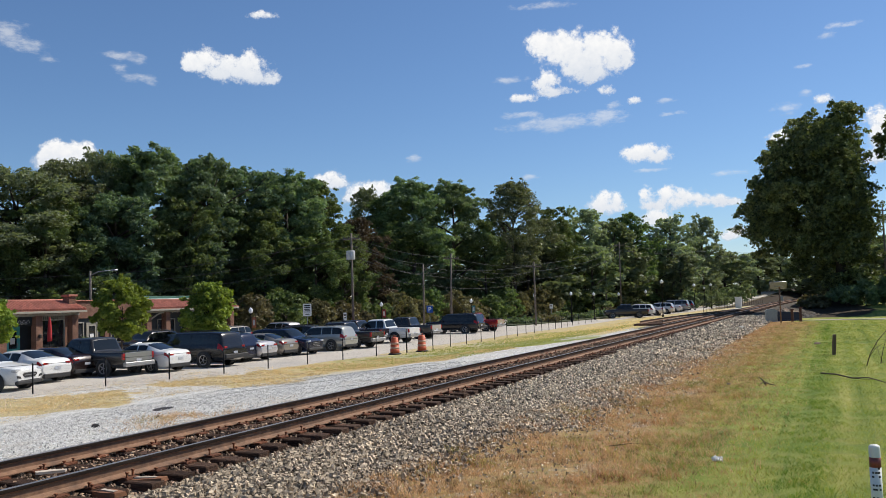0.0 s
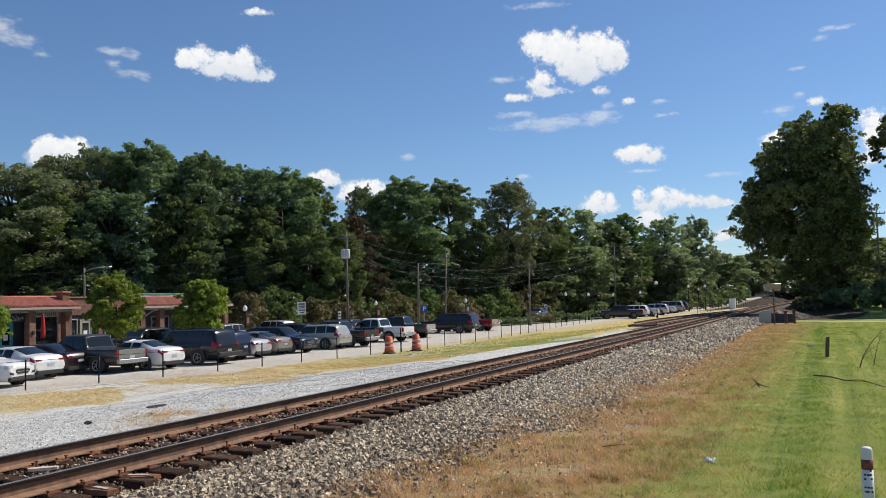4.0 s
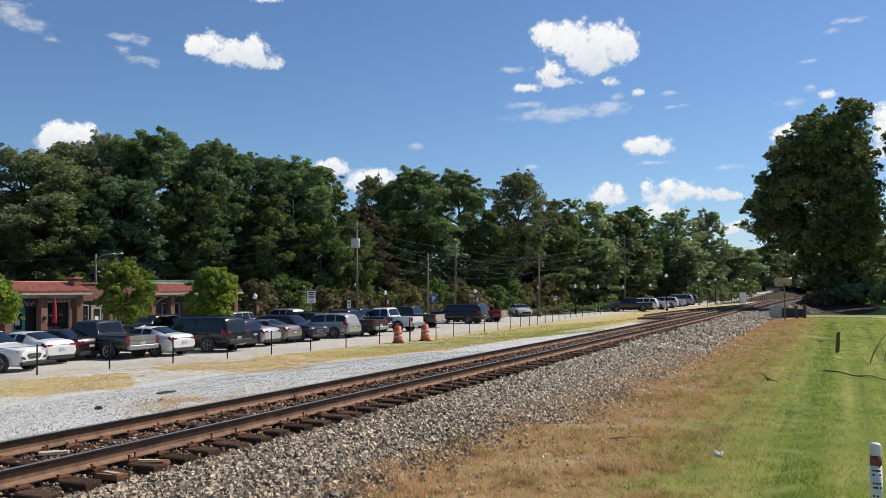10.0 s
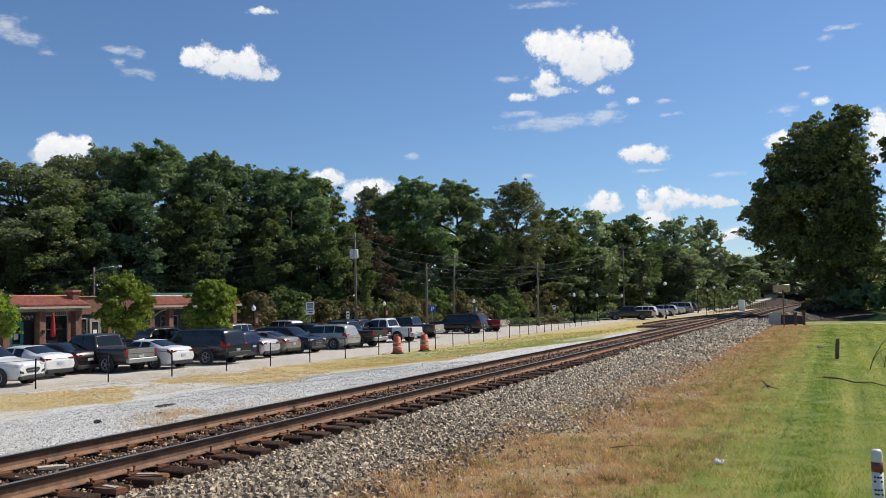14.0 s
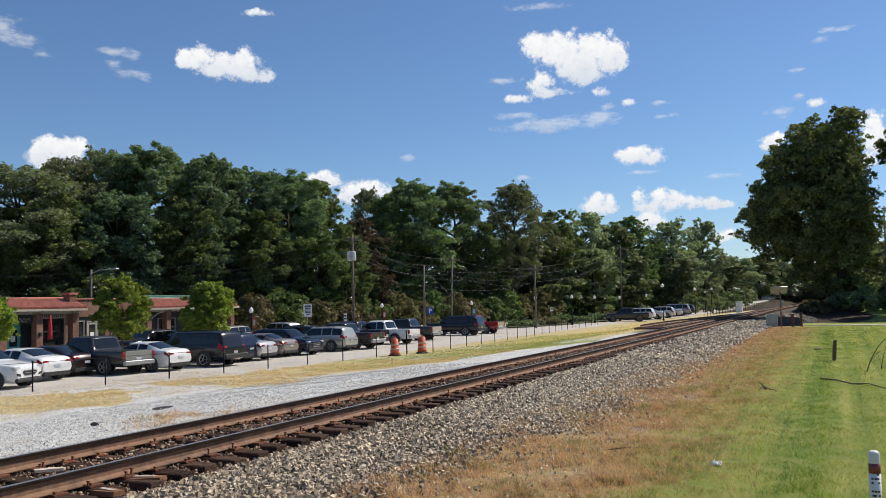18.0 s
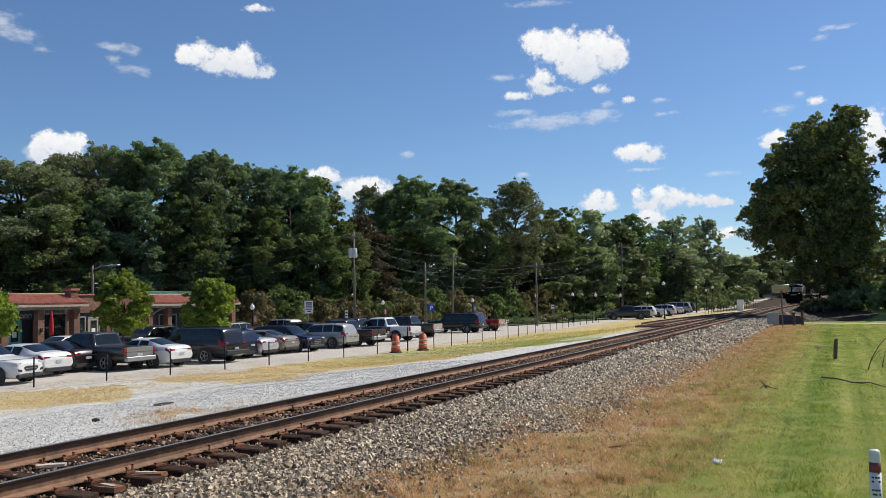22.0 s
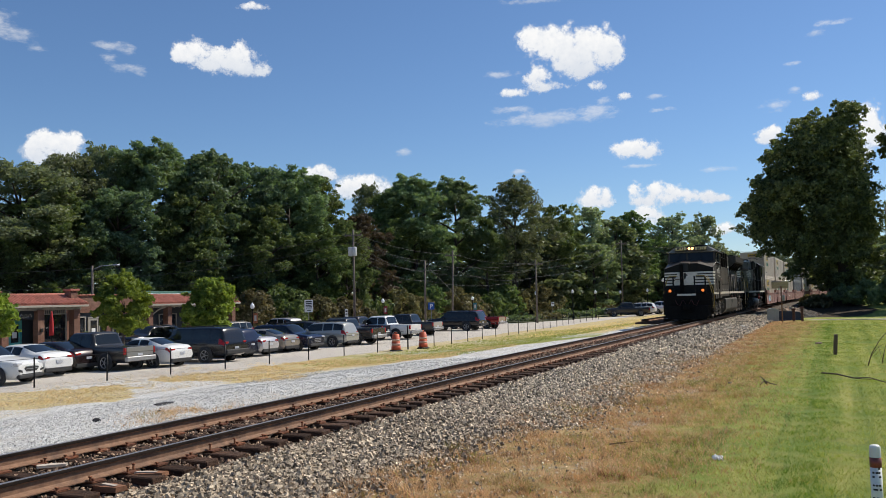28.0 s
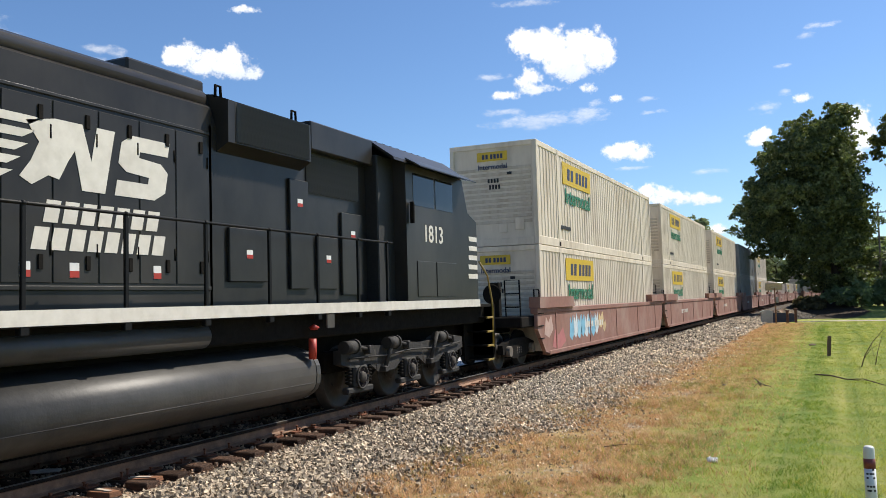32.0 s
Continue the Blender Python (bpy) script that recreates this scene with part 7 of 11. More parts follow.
    for s in (-1, 1):
        rail_mat = M_YELLOW
        end_steps(L, s, 0.80, 1, M_YELLOW)
        part("grab_iron", Geo().tube([(s * 0.70, 0.74, 2.84), (s * 1.02, 0.74, 2.84), (s * 1.12, 0.74, 2.60), (s * 1.32, 0.76, 1.95), (s * 1.36, 0.78, 0.72)], 0.022, 8), M_YELLOW, L)
        part("grab_iron", Geo().tube([(s * 1.47, 2.25, 2.80), (s * 1.47, 1.62, 2.82), (s * 1.48, 1.55, 2.6), (s * 1.48, 1.55, 2.3), (s * 1.50, 1.75, 1.95), (s * 1.50, 1.75, 1.20)], 0.022, 8), M_YELLOW, L)
        part("low_grab", Geo().tube([(s * 0.66, 0.70, 1.42), (s * 0.82, 0.68, 1.46), (s * 1.06, 0.70, 1.25)], 0.018, 6), M_YELLOW, L)
        part("end_post", Geo().box(s * 0.62 - 0.03, s * 0.62 + 0.03, 0.76, 0.81, 1.68, 2.84, 0.01), M_BLACKMETAL, L)
        # flared radiators
        part("radiator_flare", Geo().prism([(s * H, 3.58), (s * 1.12, 3.64), (s * 1.16, 3.70), (s * 1.16, 4.36), (s * 1.0, 4.50), (s * 0.7, 4.58)], "y", 1.62, 6.35), M_LOCO2, L)
        for y0, y1 in ((1.72, 3.98), (4.06, 6.30)):
            rg = part("radiator_grille", Geo().box(s * 1.16, s * 1.165, y0, y1, 3.70, 4.36), M_GRILLE, L)
            n = int((y1 - y0) / 0.078)
            for k in range(n):
                yy = y0 + (y1 - y0) * (k + 0.5) / n
                part("slat", slat_mesh(s), None, rg, at=pose(s * 1.165, yy, 3.71))
        # machinery recess with the hand brake wheel, its shade a flat black plate
        part("brake_recess", Geo().box(s * H, s * (H + 0.004), 2.45, 3.20, 2.34, 3.46), M_INK, L)
        part("recess_slope", Geo().prism([(2.45, 2.34), (3.20, 2.34), (3.12, 2.60), (2.52, 2.72)], "x", s * H, s * (H + 0.05)), M_LOCO2, L)
        part("brake_wheel", Geo().tube([(s * (H + 0.10), 2.78 + 0.24 * math.cos(a * 0.4488), 3.08 + 0.30 * math.sin(a * 0.4488)) for a in range(15)], 0.018, 6).tube([(s * (H + 0.08), 2.55, 3.08), (s * (H + 0.08), 3.0, 3.08)], 0.014, 5).tube([(s * (H + 0.08), 2.78, 2.8), (s * (H + 0.08), 2.78, 3.38)], 0.014, 5), M_BLACKMETAL, L)
        part("notice_board", Geo().box(s * H, s * (H + 0.008), 3.28, 3.62, 2.92, 3.46), M_TANK, L)
        part("notice_head", Geo().box(s * (H + 0.008), s * (H + 0.011), 3.30, 3.60, 3.40, 3.45), M_YELLOW, L)
        for k in range(3):
            d = part("cabinet_door", Geo().box(s * H, s * (H + 0.035), 4.18 + 0.64 * k, 4.80 + 0.64 * k, 1.92, 3.22, 0.008), M_LOCO2, L)
            part("latch", Geo().box(s * (H + 0.035), s * (H + 0.05), 4.70 + 0.64 * k, 4.76 + 0.64 * k, 2.5, 2.62, 0.004), M_LOCOFRAME, d)
            if s > 0:
                decal(d, H + 0.036, 4.46 + 0.64 * k, 3.02, 0.14, 0.12)
        # engine doors
        for k in range(9):
            y0 = 6.55 + 0.625 * k
            d = part("engine_door", Geo().box(s * H, s * (H + 0.012), y0 + 0.012, y0 + 0.613, 2.06, 4.02, 0.006), M_LOCO2, L)
            for zl in (2.2, 3.78):
                part("latch", Geo().box(s * (H + 0.012), s * (H + 0.03), y0 + 0.44, y0 + 0.50, zl, zl + 0.16, 0.004), M_LOCOFRAME, d)
            for zh in (2.35, 3.6):
                part("hinge", Geo().cyl((s * (H + 0.014), y0 + 0.60, zh), (s * (H + 0.014), y0 + 0.60, zh + 0.15), 0.012, seg=6), M_LOCOFRAME, d)
            if s > 0 and k in (0, 2, 4, 5, 7):
                decal(d, H + 0.013, y0 + 0.22, 2.12, 0.13, 0.16)
        part("door_sill", Geo().box(s * H, s * (H + 0.03), 6.4, 12.2, 1.98, 2.03, 0.008), M_LOCO2, L)
        part("eave_strip", Geo().box(s * H, s * (H + 0.02), 6.4, 12.2, 4.06, 4.10, 0.006), M_LOCO2, L)
        # dynamic brake and inverter part
        part("brake_flare", Geo().prism([(s * H, 3.86), (s * 1.16, 3.98), (s * 1.16, 4.56), (s * 0.9, 4.66), (s * 0.6, 4.70)], "y", 12.35, 14.35), M_LOCO2, L)
        bg = part("brake_grille", Geo().box(s * 1.16, s * 1.165, 12.5, 14.3, 4.0, 4.54), M_GRILLE, L)
        for k in range(22):
            part("slat", slat_mesh(s, 0.54), None, bg, at=pose(s * 1.165, 12.56 + 0.08 * k, 4.0))
        part("inverter_top", Geo().box(s * 0.6, s * 1.12, 14.42, 16.4, 4.20, 4.66, 0.02), M_LOCO2, L)
        part("inverter_grille", Geo().box(s * H, s * (H + 0.01), 14.5, 16.15, 3.52, 4.16), M_GRILLE, L)
        for k in range(20):
            part("slat", slat_mesh(s, 0.6), None, L, at=pose(s * (H + 0.01), 14.54 + 0.08 * k, 3.54))
        for y0, y1, z0, z1 in ((12.55, 13.4, 2.1, 2.85), (14.0, 14.5, 2.0, 3.7), (14.75, 15.35, 2.0, 2.85), (15.5, 16.2, 1.9, 3.3)):
            d = part("cabinet_door", Geo().box(s * H, s * (H + 0.05), y0, y1, z0, z1, 0.01), M_LOCO2, L)
            if s > 0:
                decal(d, H + 0.051, (y0 + y1) / 2 - 0.06, z1 - 0.42, 0.14, 0.12)
        handrail(L, s * 1.47, [2.3, 3.6, 4.95, 6.3, 7.6, 8.9, 10.2, 11.5, 12.8, 14.0, 15.2, 16.2], 1.67, 2.80, 2.25, 16.4, 0.055)
        part("sill_stripe", Geo().box(s * 1.501, s * 1.512, 2.25, 20.35, 1.62, 1.775), M_STRIPE, L)
        # cab
        x = s * 1.46
        part("cab_side_window", Geo().box(x - s * 0.02, x + s * 0.006, 17.3, 18.2, 3.56, 4.16).box(x - s * 0.02, x + s * 0.006, 18.28, 19.1, 3.56, 4.16), M_GLASS, L)
        part("window_visor", Geo().loft([[(x, 17.0, 4.38), (x, 19.7, 4.38), (x + s * 0.30, 19.7, 4.22), (x + s * 0.30, 17.0, 4.22)], [(x, 17.0, 4.41), (x, 19.7, 4.41), (x + s * 0.30, 19.7, 4.24), (x + s * 0.30, 17.0, 4.24)]]), M_LOCO2, L)
        part("mirror", Geo().box(x + s * 0.02, x + s * 0.10, 17.1, 17.16, 3.2, 3.6, 0.01), M_LOCOFRAME, L)
        text_part("1813", 0.46, M_STRIPE, L, pose(x + s * 0.004, 18.15, 2.90, *SIDE) if s > 0 else pose(x - 0.004, 18.15, 2.90, 90, 0, -90), name="road_number", bold=0.006)
        part("cab_box_door", Geo().box(x, x + s * 0.015, 17.4, 18.2, 1.85, 2.52, 0.006).box(x, x + s * 0.015, 18.25, 19.2, 1.85, 2.52, 0.006), M_LOCO2, L)
        for k in range(5):
            part("nose_stripe", Geo().prism([(19.95 - 0.02 * k, 3.02 - 0.2 * k), (20.36, 3.02 - 0.2 * k), (20.36, 3.12 - 0.2 * k), (19.92 - 0.02 * k, 3.12 - 0.2 * k)], "x", x + s * 0.001, x + s * 0.008), M_STRIPE, L)
        part("rear_grab", Geo().tube([(s * 1.45, 20.5, 2.6), (s * 1.48, 20.9, 2.3), (s * 1.50, 21.1, 1.7), (s * 1.50, 21.1, 0.7)], 0.022, 7).tube([(s * 0.9, 21.2, 2.5), (s * 0.9, 21.2, 0.9)], 0.02, 6), M_YELLOW, L)
        end_steps(L, s, 21.2, -1, M_YELLOW)
        part("marker_plate", Geo().box(s * 1.505, s * 1.53, 14.15, 14.35, 1.4, 1.6), M_TANK, L)
    part("equipment_hood", Geo().prism([(-H, 1.67), (H, 1.67), (H, 4.2), (0.8, 4.66), (-0.8, 4.66), (-H, 4.2)], "y", 12.2, 16.5), M_LOCO2, L)
    part("roof_hatch", Geo().box(-0.62, 0.80, 10.9, 12.3, 4.58, 4.84, 0.03), M_LOCO2, L)
    for k in range(3):
        part("radiator_fan", Geo().lathe([(0.62, 0.0), (0.66, 0.05), (0.62, 0.10), (0.50, 0.12), (0.2, 0.13), (0.0, 0.13)], (0, 2.3 + 1.5 * k, 4.60), "z", 20), M_LOCOFRAME, L)
    part("air_horn", Geo().cyl((0.5, 6.6, 4.70), (0.5, 7.2, 4.72), 0.05, 0.09).cyl((0.35, 6.7, 4.70), (0.35, 7.3, 4.72), 0.04, 0.08), M_LOCOFRAME, L)
    for y in (12.4, 14.2):
        part("lifting_eye", Geo().tube([(0.95, y - 0.06, 4.62), (0.95, y - 0.05, 4.78), (0.95, y + 0.05, 4.78), (0.95, y + 0.06, 4.62)], 0.022, 6), M_LOCOFRAME, L)
    cab = [(-1.46, 1.67), (1.46, 1.67), (1.46, 4.30), (0.95, 4.66), (-0.95, 4.66), (-1.46, 4.30)]
    part("cab", Geo().loft([[(a, 17.0, b) for a, b in cab], [(a, 19.62, b) for a, b in cab], [(a, 19.9, min(b, 3.62)) for a, b in cab], [(a, 20.38, min(b, 3.45)) for a, b in cab]]), M_LOCO2, L)
    part("cab_vestibule", Geo().box(-1.2, 1.2, 16.4, 17.02, 1.67, 4.4, 0.02), M_GRILLE, L)
    part("cab_roof", Geo().prism([(-1.5, 4.30), (-0.97, 4.66), (0.97, 4.66), (1.5, 4.30), (1.48, 4.36), (0.96, 4.72), (-0.96, 4.72), (-1.48, 4.36)], "y", 16.5, 19.8), M_LOCO2, L)
    g = Geo()
    for k in range(8):
        g.box(0.5 + 0.12 * (k % 2), 0.9, 16.9 + 0.3 * k, 17.02 + 0.3 * k, 4.66, 4.76, 0.02)
    part("roof_aerial", g, M_LOCOFRAME, L)
    emblem(L, H + 0.013, 7.05, 2.5, 9.72, 3.08, 3.82, M_STRIPE)
    name_bars(L, H + 0.013, 9.45, 2.70, 0.24, [(0.10, 7), (-0.05, 8)], M_STRIPE)
    # round-bottomed tank and the reservoir above it
    arc = [2 * math.pi * k / 36 for k in range(36)]
    tank = [(1.42 * math.copysign(abs(math.cos(a)) ** 0.62, math.cos(a)), 0.72 + 0.46 * math.copysign(abs(math.sin(a)) ** 0.72, math.sin(a))) for a in arc]
    tk = part("fuel_tank", Geo().loft([[(a, yy, b) for a, b in tank] for yy in (7.5, 10.8, 14.05)], smooth=True), M_TANK2, L, "grey rounded fuel tank")
    part("tank_weld", Geo().tube([(1.40, 7.6, 0.60), (1.40, 13.9, 0.60)], 0.012, 5), M_TANK2, tk)
    for yb in (7.44, 14.0):
        part("tank_end_band", Geo().prism([(a * 1.006, b) for a, b in tank], "y", yb, yb + 0.1), M_TANK2, tk)
    part("air_reservoir", Geo().cyl((1.22, 7.3, 1.40), (1.22, 11.7, 1.40), 0.16, seg=16).lathe([(0.16, 0), (0.12, 0.05), (0.0, 0.07)], (1.22, 11.7, 1.40), "y", 16), M_TANK2, L)
    part("fuel_filler", Geo().cyl((1.42, 13.9, 0.95), (1.42, 13.9, 1.25), 0.06).lathe([(0.05, 0), (0.08, 0.04), (0.0, 0.09)], (1.42, 13.95, 1.38), "z", 10), M_RED, tk)
    loco_truck(L, (2.9, 4.75, 6.6), "journal")
    loco_truck(L, (15.6, 17.45, 19.3), "journal")
    coupler(L, 22.0, -1)
    part("rear_plate", Geo().box(-1.5, 1.5, 21.1, 21.25, 0.5, 1.66, 0.02), M_LOCOFRAME, L)
    return L


SLATS = {}


def slat_mesh(s, h=0.64):
    if (s, h) not in SLATS:
        SLATS[s, h] = Geo().prism([(0.0, -0.022), (0.0, 0.018), (s * 0.042, 0.004)], "z", 0, h).mesh("slat", M_SLAT)
    return SLATS[s, h]


# ---- well cars and containers ----
M_CWHITE = shade("white_container_paint", (0.70, 0.615, 0.49), (0.60, 0.515, 0.40), 4, 0.55, 0, 0.1, 12, c3=(0.40, 0.31, 0.21), c3_scale=1.0, c3_amount=0.7, stretch=(1, 1, 0.25), vary=0.08)
M_CEND = shade("grimy_container_end", (0.56, 0.49, 0.39), (0.44, 0.37, 0.28), 5, 0.65, 0, 0.1, 12, c3=(0.30, 0.22, 0.15), c3_scale=1.4, c3_amount=0.8, stretch=(1, 1, 0.4))
M_CGREY = shade("grey_container_paint", (0.20, 0.21, 0.21), (0.15, 0.16, 0.16), 4, 0.6, c3=(0.10, 0.10, 0.095), c3_scale=0.8)
M_CTAN = shade("tan_container_paint", (0.48, 0.40, 0.32), (0.40, 0.33, 0.26), 4, 0.6, c3=(0.30, 0.22, 0.16), c3_scale=0.8)
M_WELL = shade("oxide_red_well_car", (0.27, 0.125, 0.09), (0.21, 0.10, 0.075), 4, 0.75, 0, 0.2, 14, c3=(0.34, 0.24, 0.19), c3_scale=0.55, c3_amount=0.7)
M_LABELY = shade("yellow_label", (0.62, 0.42, 0.02), (0.55, 0.37, 0.02), 8, 0.5)
M_GREEN = shade("green_lettering", (0.02, 0.19, 0.10), None, 8, 0.5)
M_NAVY = shade("dark_blue_lettering", (0.03, 0.04, 0.09), None, 8, 0.5)


def corrugated(length, h, pitch, depth, s):
    """A wall of vertical folds; x is its outside."""
    n = int(length / pitch)
    pts = []
    for k in range(n):
        y = length * k / n
        w = length / n
        pts += [(0, y), (0, y + w * 0.42), (-s * depth, y + w * 0.52), (-s * depth, y + w * 0.90)]
    pts.append((0, length))
    g = Geo()
    k0 = [(x, y, 0) for x, y in pts] + [(x, y, h) for x, y in pts]
    m = len(pts)
    return g.add(k0, [(i, i + 1, m + i + 1, m + i) for i in range(m - 1)])


def container(mat, label, signs=True):
    """A 53-foot box, near end at y = 0, underside at z = 0."""
    Lc, Hc, w = 16.15, 2.90, 1.295
    C = thing("container", label, "container")
    for s in (-1, 1):
        part("side_wall", corrugated(Lc - 0.24, Hc - 0.36, 0.28, 0.016, s).mesh("side_wall", mat), None, C, at=pose(s * (w - 0.012), 0.12, 0.22))
        part("bottom_rail", Geo().box(s * (w - 0.08), s * w, 0.1, Lc - 0.1, 0.0, 0.24, 0.012), mat, C)
        part("top_rail", Geo().box(s * (w - 0.08), s * w, 0.1, Lc - 0.1, Hc - 0.16, Hc, 0.012), mat, C)
        for y in (2.02, 14.13):
            part("lift_post", Geo().box(s * (w - 0.06), s * (w + 0.004), y - 0.10, y + 0.10, 0, Hc, 0.01), mat, C)
            for z in (0.02, Hc - 0.17):
                part("corner_casting", Geo().box(s * (w - 0.15), s * (w + 0.008), y - 0.09, y + 0.09, z, z + 0.15, 0.012), M_LOCOFRAME if z < 1 else mat, C)
        for y in (0.0, Lc - 0.14):
            part("corner_post", Geo().box(s * (w - 0.12), s * w, y, y + 0.14, 0, Hc, 0.014), mat, C)
    part("roof", Geo().box(-w + 0.02, w - 0.02, 0.05, Lc - 0.05, Hc - 0.06, Hc - 0.01, 0.01), mat, C)
    part("floor", Geo().box(-w + 0.06, w - 0.06, 0.05, Lc - 0.05, 0.06, 0.2, 0.01), mat, C)
    e = part("end_wall", Geo().box(-w + 0.1, w - 0.1, 0.045, 0.10, 0.1, Hc - 0.05), mat, C)
    g = Geo()
    for k in range(11):
        z = 0.62 + 0.15 * k
        g.box(-w + 0.18, w - 0.18, 0.028, 0.05, z, z + 0.09, 0.012)
    part("end_ribs", g, M_CEND if signs else mat, e)
    part("end_header", Geo().box(-w + 0.12, w - 0.12, 0.0, 0.06, Hc - 0.14, Hc, 0.01), mat, e)
    part("end_sill", Geo().box(-w + 0.12, w - 0.12, 0.0, 0.06, 0, 0.2, 0.01), mat, e)
    part("end_hatch", Geo().box(0.62, 0.88, 0.012, 0.05, 0.42, 0.76, 0.01), mat, e)
    part("end_hatch", Geo().box(0.12, 0.38, 0.02, 0.05, 0.36, 0.62, 0.01), mat, e)
    part("far_end_wall", Geo().box(-w + 0.1, w - 0.1, Lc - 0.10, Lc - 0.045, 0.1, Hc - 0.05), mat, C)
    if signs:
        sg = part("side_sign", Geo().box(w, w + 0.006, 2.50, 5.75, 1.95, 2.62), M_LABELY, C, "yellow sign panel")
        for yb in (2.98, 3.36, 3.92, 4.30, 4.68, 5.06):
            part("sign_bar", Geo().prism([(yb, 2.10), (yb + 0.26, 2.10), (yb + 0.32, 2.46), (yb + 0.06, 2.46)], "x", w + 0.006, w + 0.009), M_NAVY, sg)
        text_part("Intermodal", 0.66, M_GREEN, C, pose(w + 0.008, 4.15, 1.38, *SIDE), name="side_lettering", bold=0.012)
        es = part("end_sign", Geo().box(-0.46, 0.44, 0.016, 0.026, 2.40, 2.66), M_LABELY, C, "yellow sign panel")
        for xb in (-0.30, -0.20, -0.06, 0.04, 0.14, 0.24):
            part("sign_bar", Geo().box(xb, xb + 0.07, 0.012, 0.016, 2.46, 2.59), M_NAVY, es)
        text_part("Intermodal", 0.20, M_NAVY, C, pose(0.0, 0.014, 2.17, *FRONT), name="end_lettering", bold=0.003)
        g = Geo()
        for k in range(4):
            g.box(-0.16 + 0.09 * k, -0.10 + 0.09 * k, 0.022, 0.027, 1.78, 1.90).box(-0.12 + 0.09 * k, -0.06 + 0.09 * k, 0.022, 0.027, 1.60, 1.72)
        g.box(0.42, 0.56, 0.022, 0.027, 1.98, 2.06)
        part("number_bars", g, M_INK, C)
        part("side_number_bars", Geo().box(w, w + 0.004, 2.2, 3.2, 0.55, 0.66), M_INK, C)
    return C


def well_car(first=False):
    """One well unit under a container whose near end is at y = 0; trucks at both ends."""
    w = 1.42
    K = thing("well_car", "oxide-red intermodal well car with graffiti patches" if first else "oxide-red intermodal well car", "railway wagon")
    for s in (-1, 1):
        prof = [(-0.75, 0.95), (-0.10, 0.32), (0.4, 0.24), (16.4, 0.24), (16.9, 0.32), (17.45, 0.95), (17.45, 1.44), (-0.75, 1.44)]
        sp = part("side_sill", Geo().prism(prof, "x", s * (w - 0.10), s * w), M_WELL, K)
        part("top_chord", Geo().box(s * (w - 0.18), s * (w + 0.03), -0.8, 17.5, 1.36, 1.50, 0.015), M_WELL, sp)
        part("bottom_chord", Geo().box(s * (w - 0.2), s * (w + 0.02), 0.2, 16.6, 0.22, 0.34, 0.015), M_WELL, sp)
        for y0, y1 in ((-0.8, 2.55), (14.6, 17.5)):
            part("end_shelf", Geo().prism([(y0, 1.50), (y1, 1.50), (y1 - 0.1, 1.74), (y1 - 0.1, 1.80), (y0, 1.80)], "x", s * (w - 0.20), s * (w + 0.10)), M_WELL, K)
        for y in (0.9, 4.6, 8.3, 12.0, 15.7):
            part("side_post", Geo().box(s * w, s * (w + 0.016), y - 0.05, y + 0.05, 0.34, 1.36, 0.006), M_WELL, sp)
        for k in range(3):
            part("grab_rung", Geo().tube([(s * 1.44, -0.72, 0.7 + 0.33 * k), (s * 1.44, -0.3, 0.7 + 0.33 * k)], 0.016, 5), M_LOCOFRAME, K)
    if first:
        strokes = [(2.2 + 0.42 * k, 0.62 + 0.05 * (k % 2), 0.62, 0.52, ((0.20, 0.46, 0.62), (0.62, 0.70, 0.72), (0.30, 0.55, 0.68))[k % 3]) for k in range(8)]
        for k, (y, z, hh, ww, col) in enumerate(strokes + [(5.6, 0.85, 0.42, 0.8, (0.62, 0.46, 0.24)), (6.2, 0.70, 0.30, 0.5, (0.55, 0.40, 0.22)), (0.5, 0.42, 0.50, 1.3, (0.45, 0.16, 0.15)), (-0.2, 0.8, 0.5, 0.8, (0.52, 0.36, 0.30))]):
            mg = shade("graffiti_paint", col, None, 6, 0.6)
            part("graffiti", Geo().prism([(y, z), (y + ww * 0.5, z - 0.12), (y + ww, z + 0.1), (y + ww * 0.8, z + hh), (y + ww * 0.45, z + hh * 0.6), (y + ww * 0.2, z + hh * 0.95)], "x", w + 0.001, w + 0.004), mg, K)
    y = 4.1
    for k, ww in enumerate((0.16, 0.16, 0.16, 0.16, 0.05, 0.16, 0.16, 0.16, 0.16, 0.16)):
        if k != 4:
            part("reporting_bar", Geo().box(w + 0.005, w + 0.008, y, y + ww, 0.82, 1.0), M_STRIPE, K)
        y += ww + 0.07
    part("well_floor", Geo().box(-1.3, 1.3, 0.3, 16.5, 0.24, 0.32, 0.01), M_LOCOFRAME, K)
    for y0, y1 in ((-2.0, 0.1), (16.6, 18.1)):
        part("end_platform", Geo().box(-1.3, 1.3, y0 + 0.3, y1, 1.02, 1.30, 0.03).box(-0.35, 0.35, y0, y1, 0.86, 1.10, 0.03), M_LOCOFRAME, K)
    part("end_ladder", Geo().tube([(1.15, -1.3, 1.2), (1.15, -1.35, 2.25), (0.75, -1.35, 2.25), (0.75, -1.3, 1.2)], 0.022, 6).tube([(1.15, -1.35, 1.9), (0.75, -1.35, 1.9)], 0.018, 5).tube([(1.15, -1.35, 1.55), (0.75, -1.35, 1.55)], 0.018, 5).tube([(1.3, -0.6, 1.3), (1.3, -0.62, 2.0), (1.3, -0.2, 2.0), (1.3, -0.15, 1.5)], 0.022, 6), M_LOCOFRAME, K)
    part("brake_stand", Geo().box(0.3, 0.6, -1.4, -1.2, 1.3, 2.2, 0.02).lathe([(0.24, -0.02), (0.26, 0.0), (0.24, 0.02)], (0.45, -1.5, 1.9), "y", 14), M_LOCOFRAME, K)
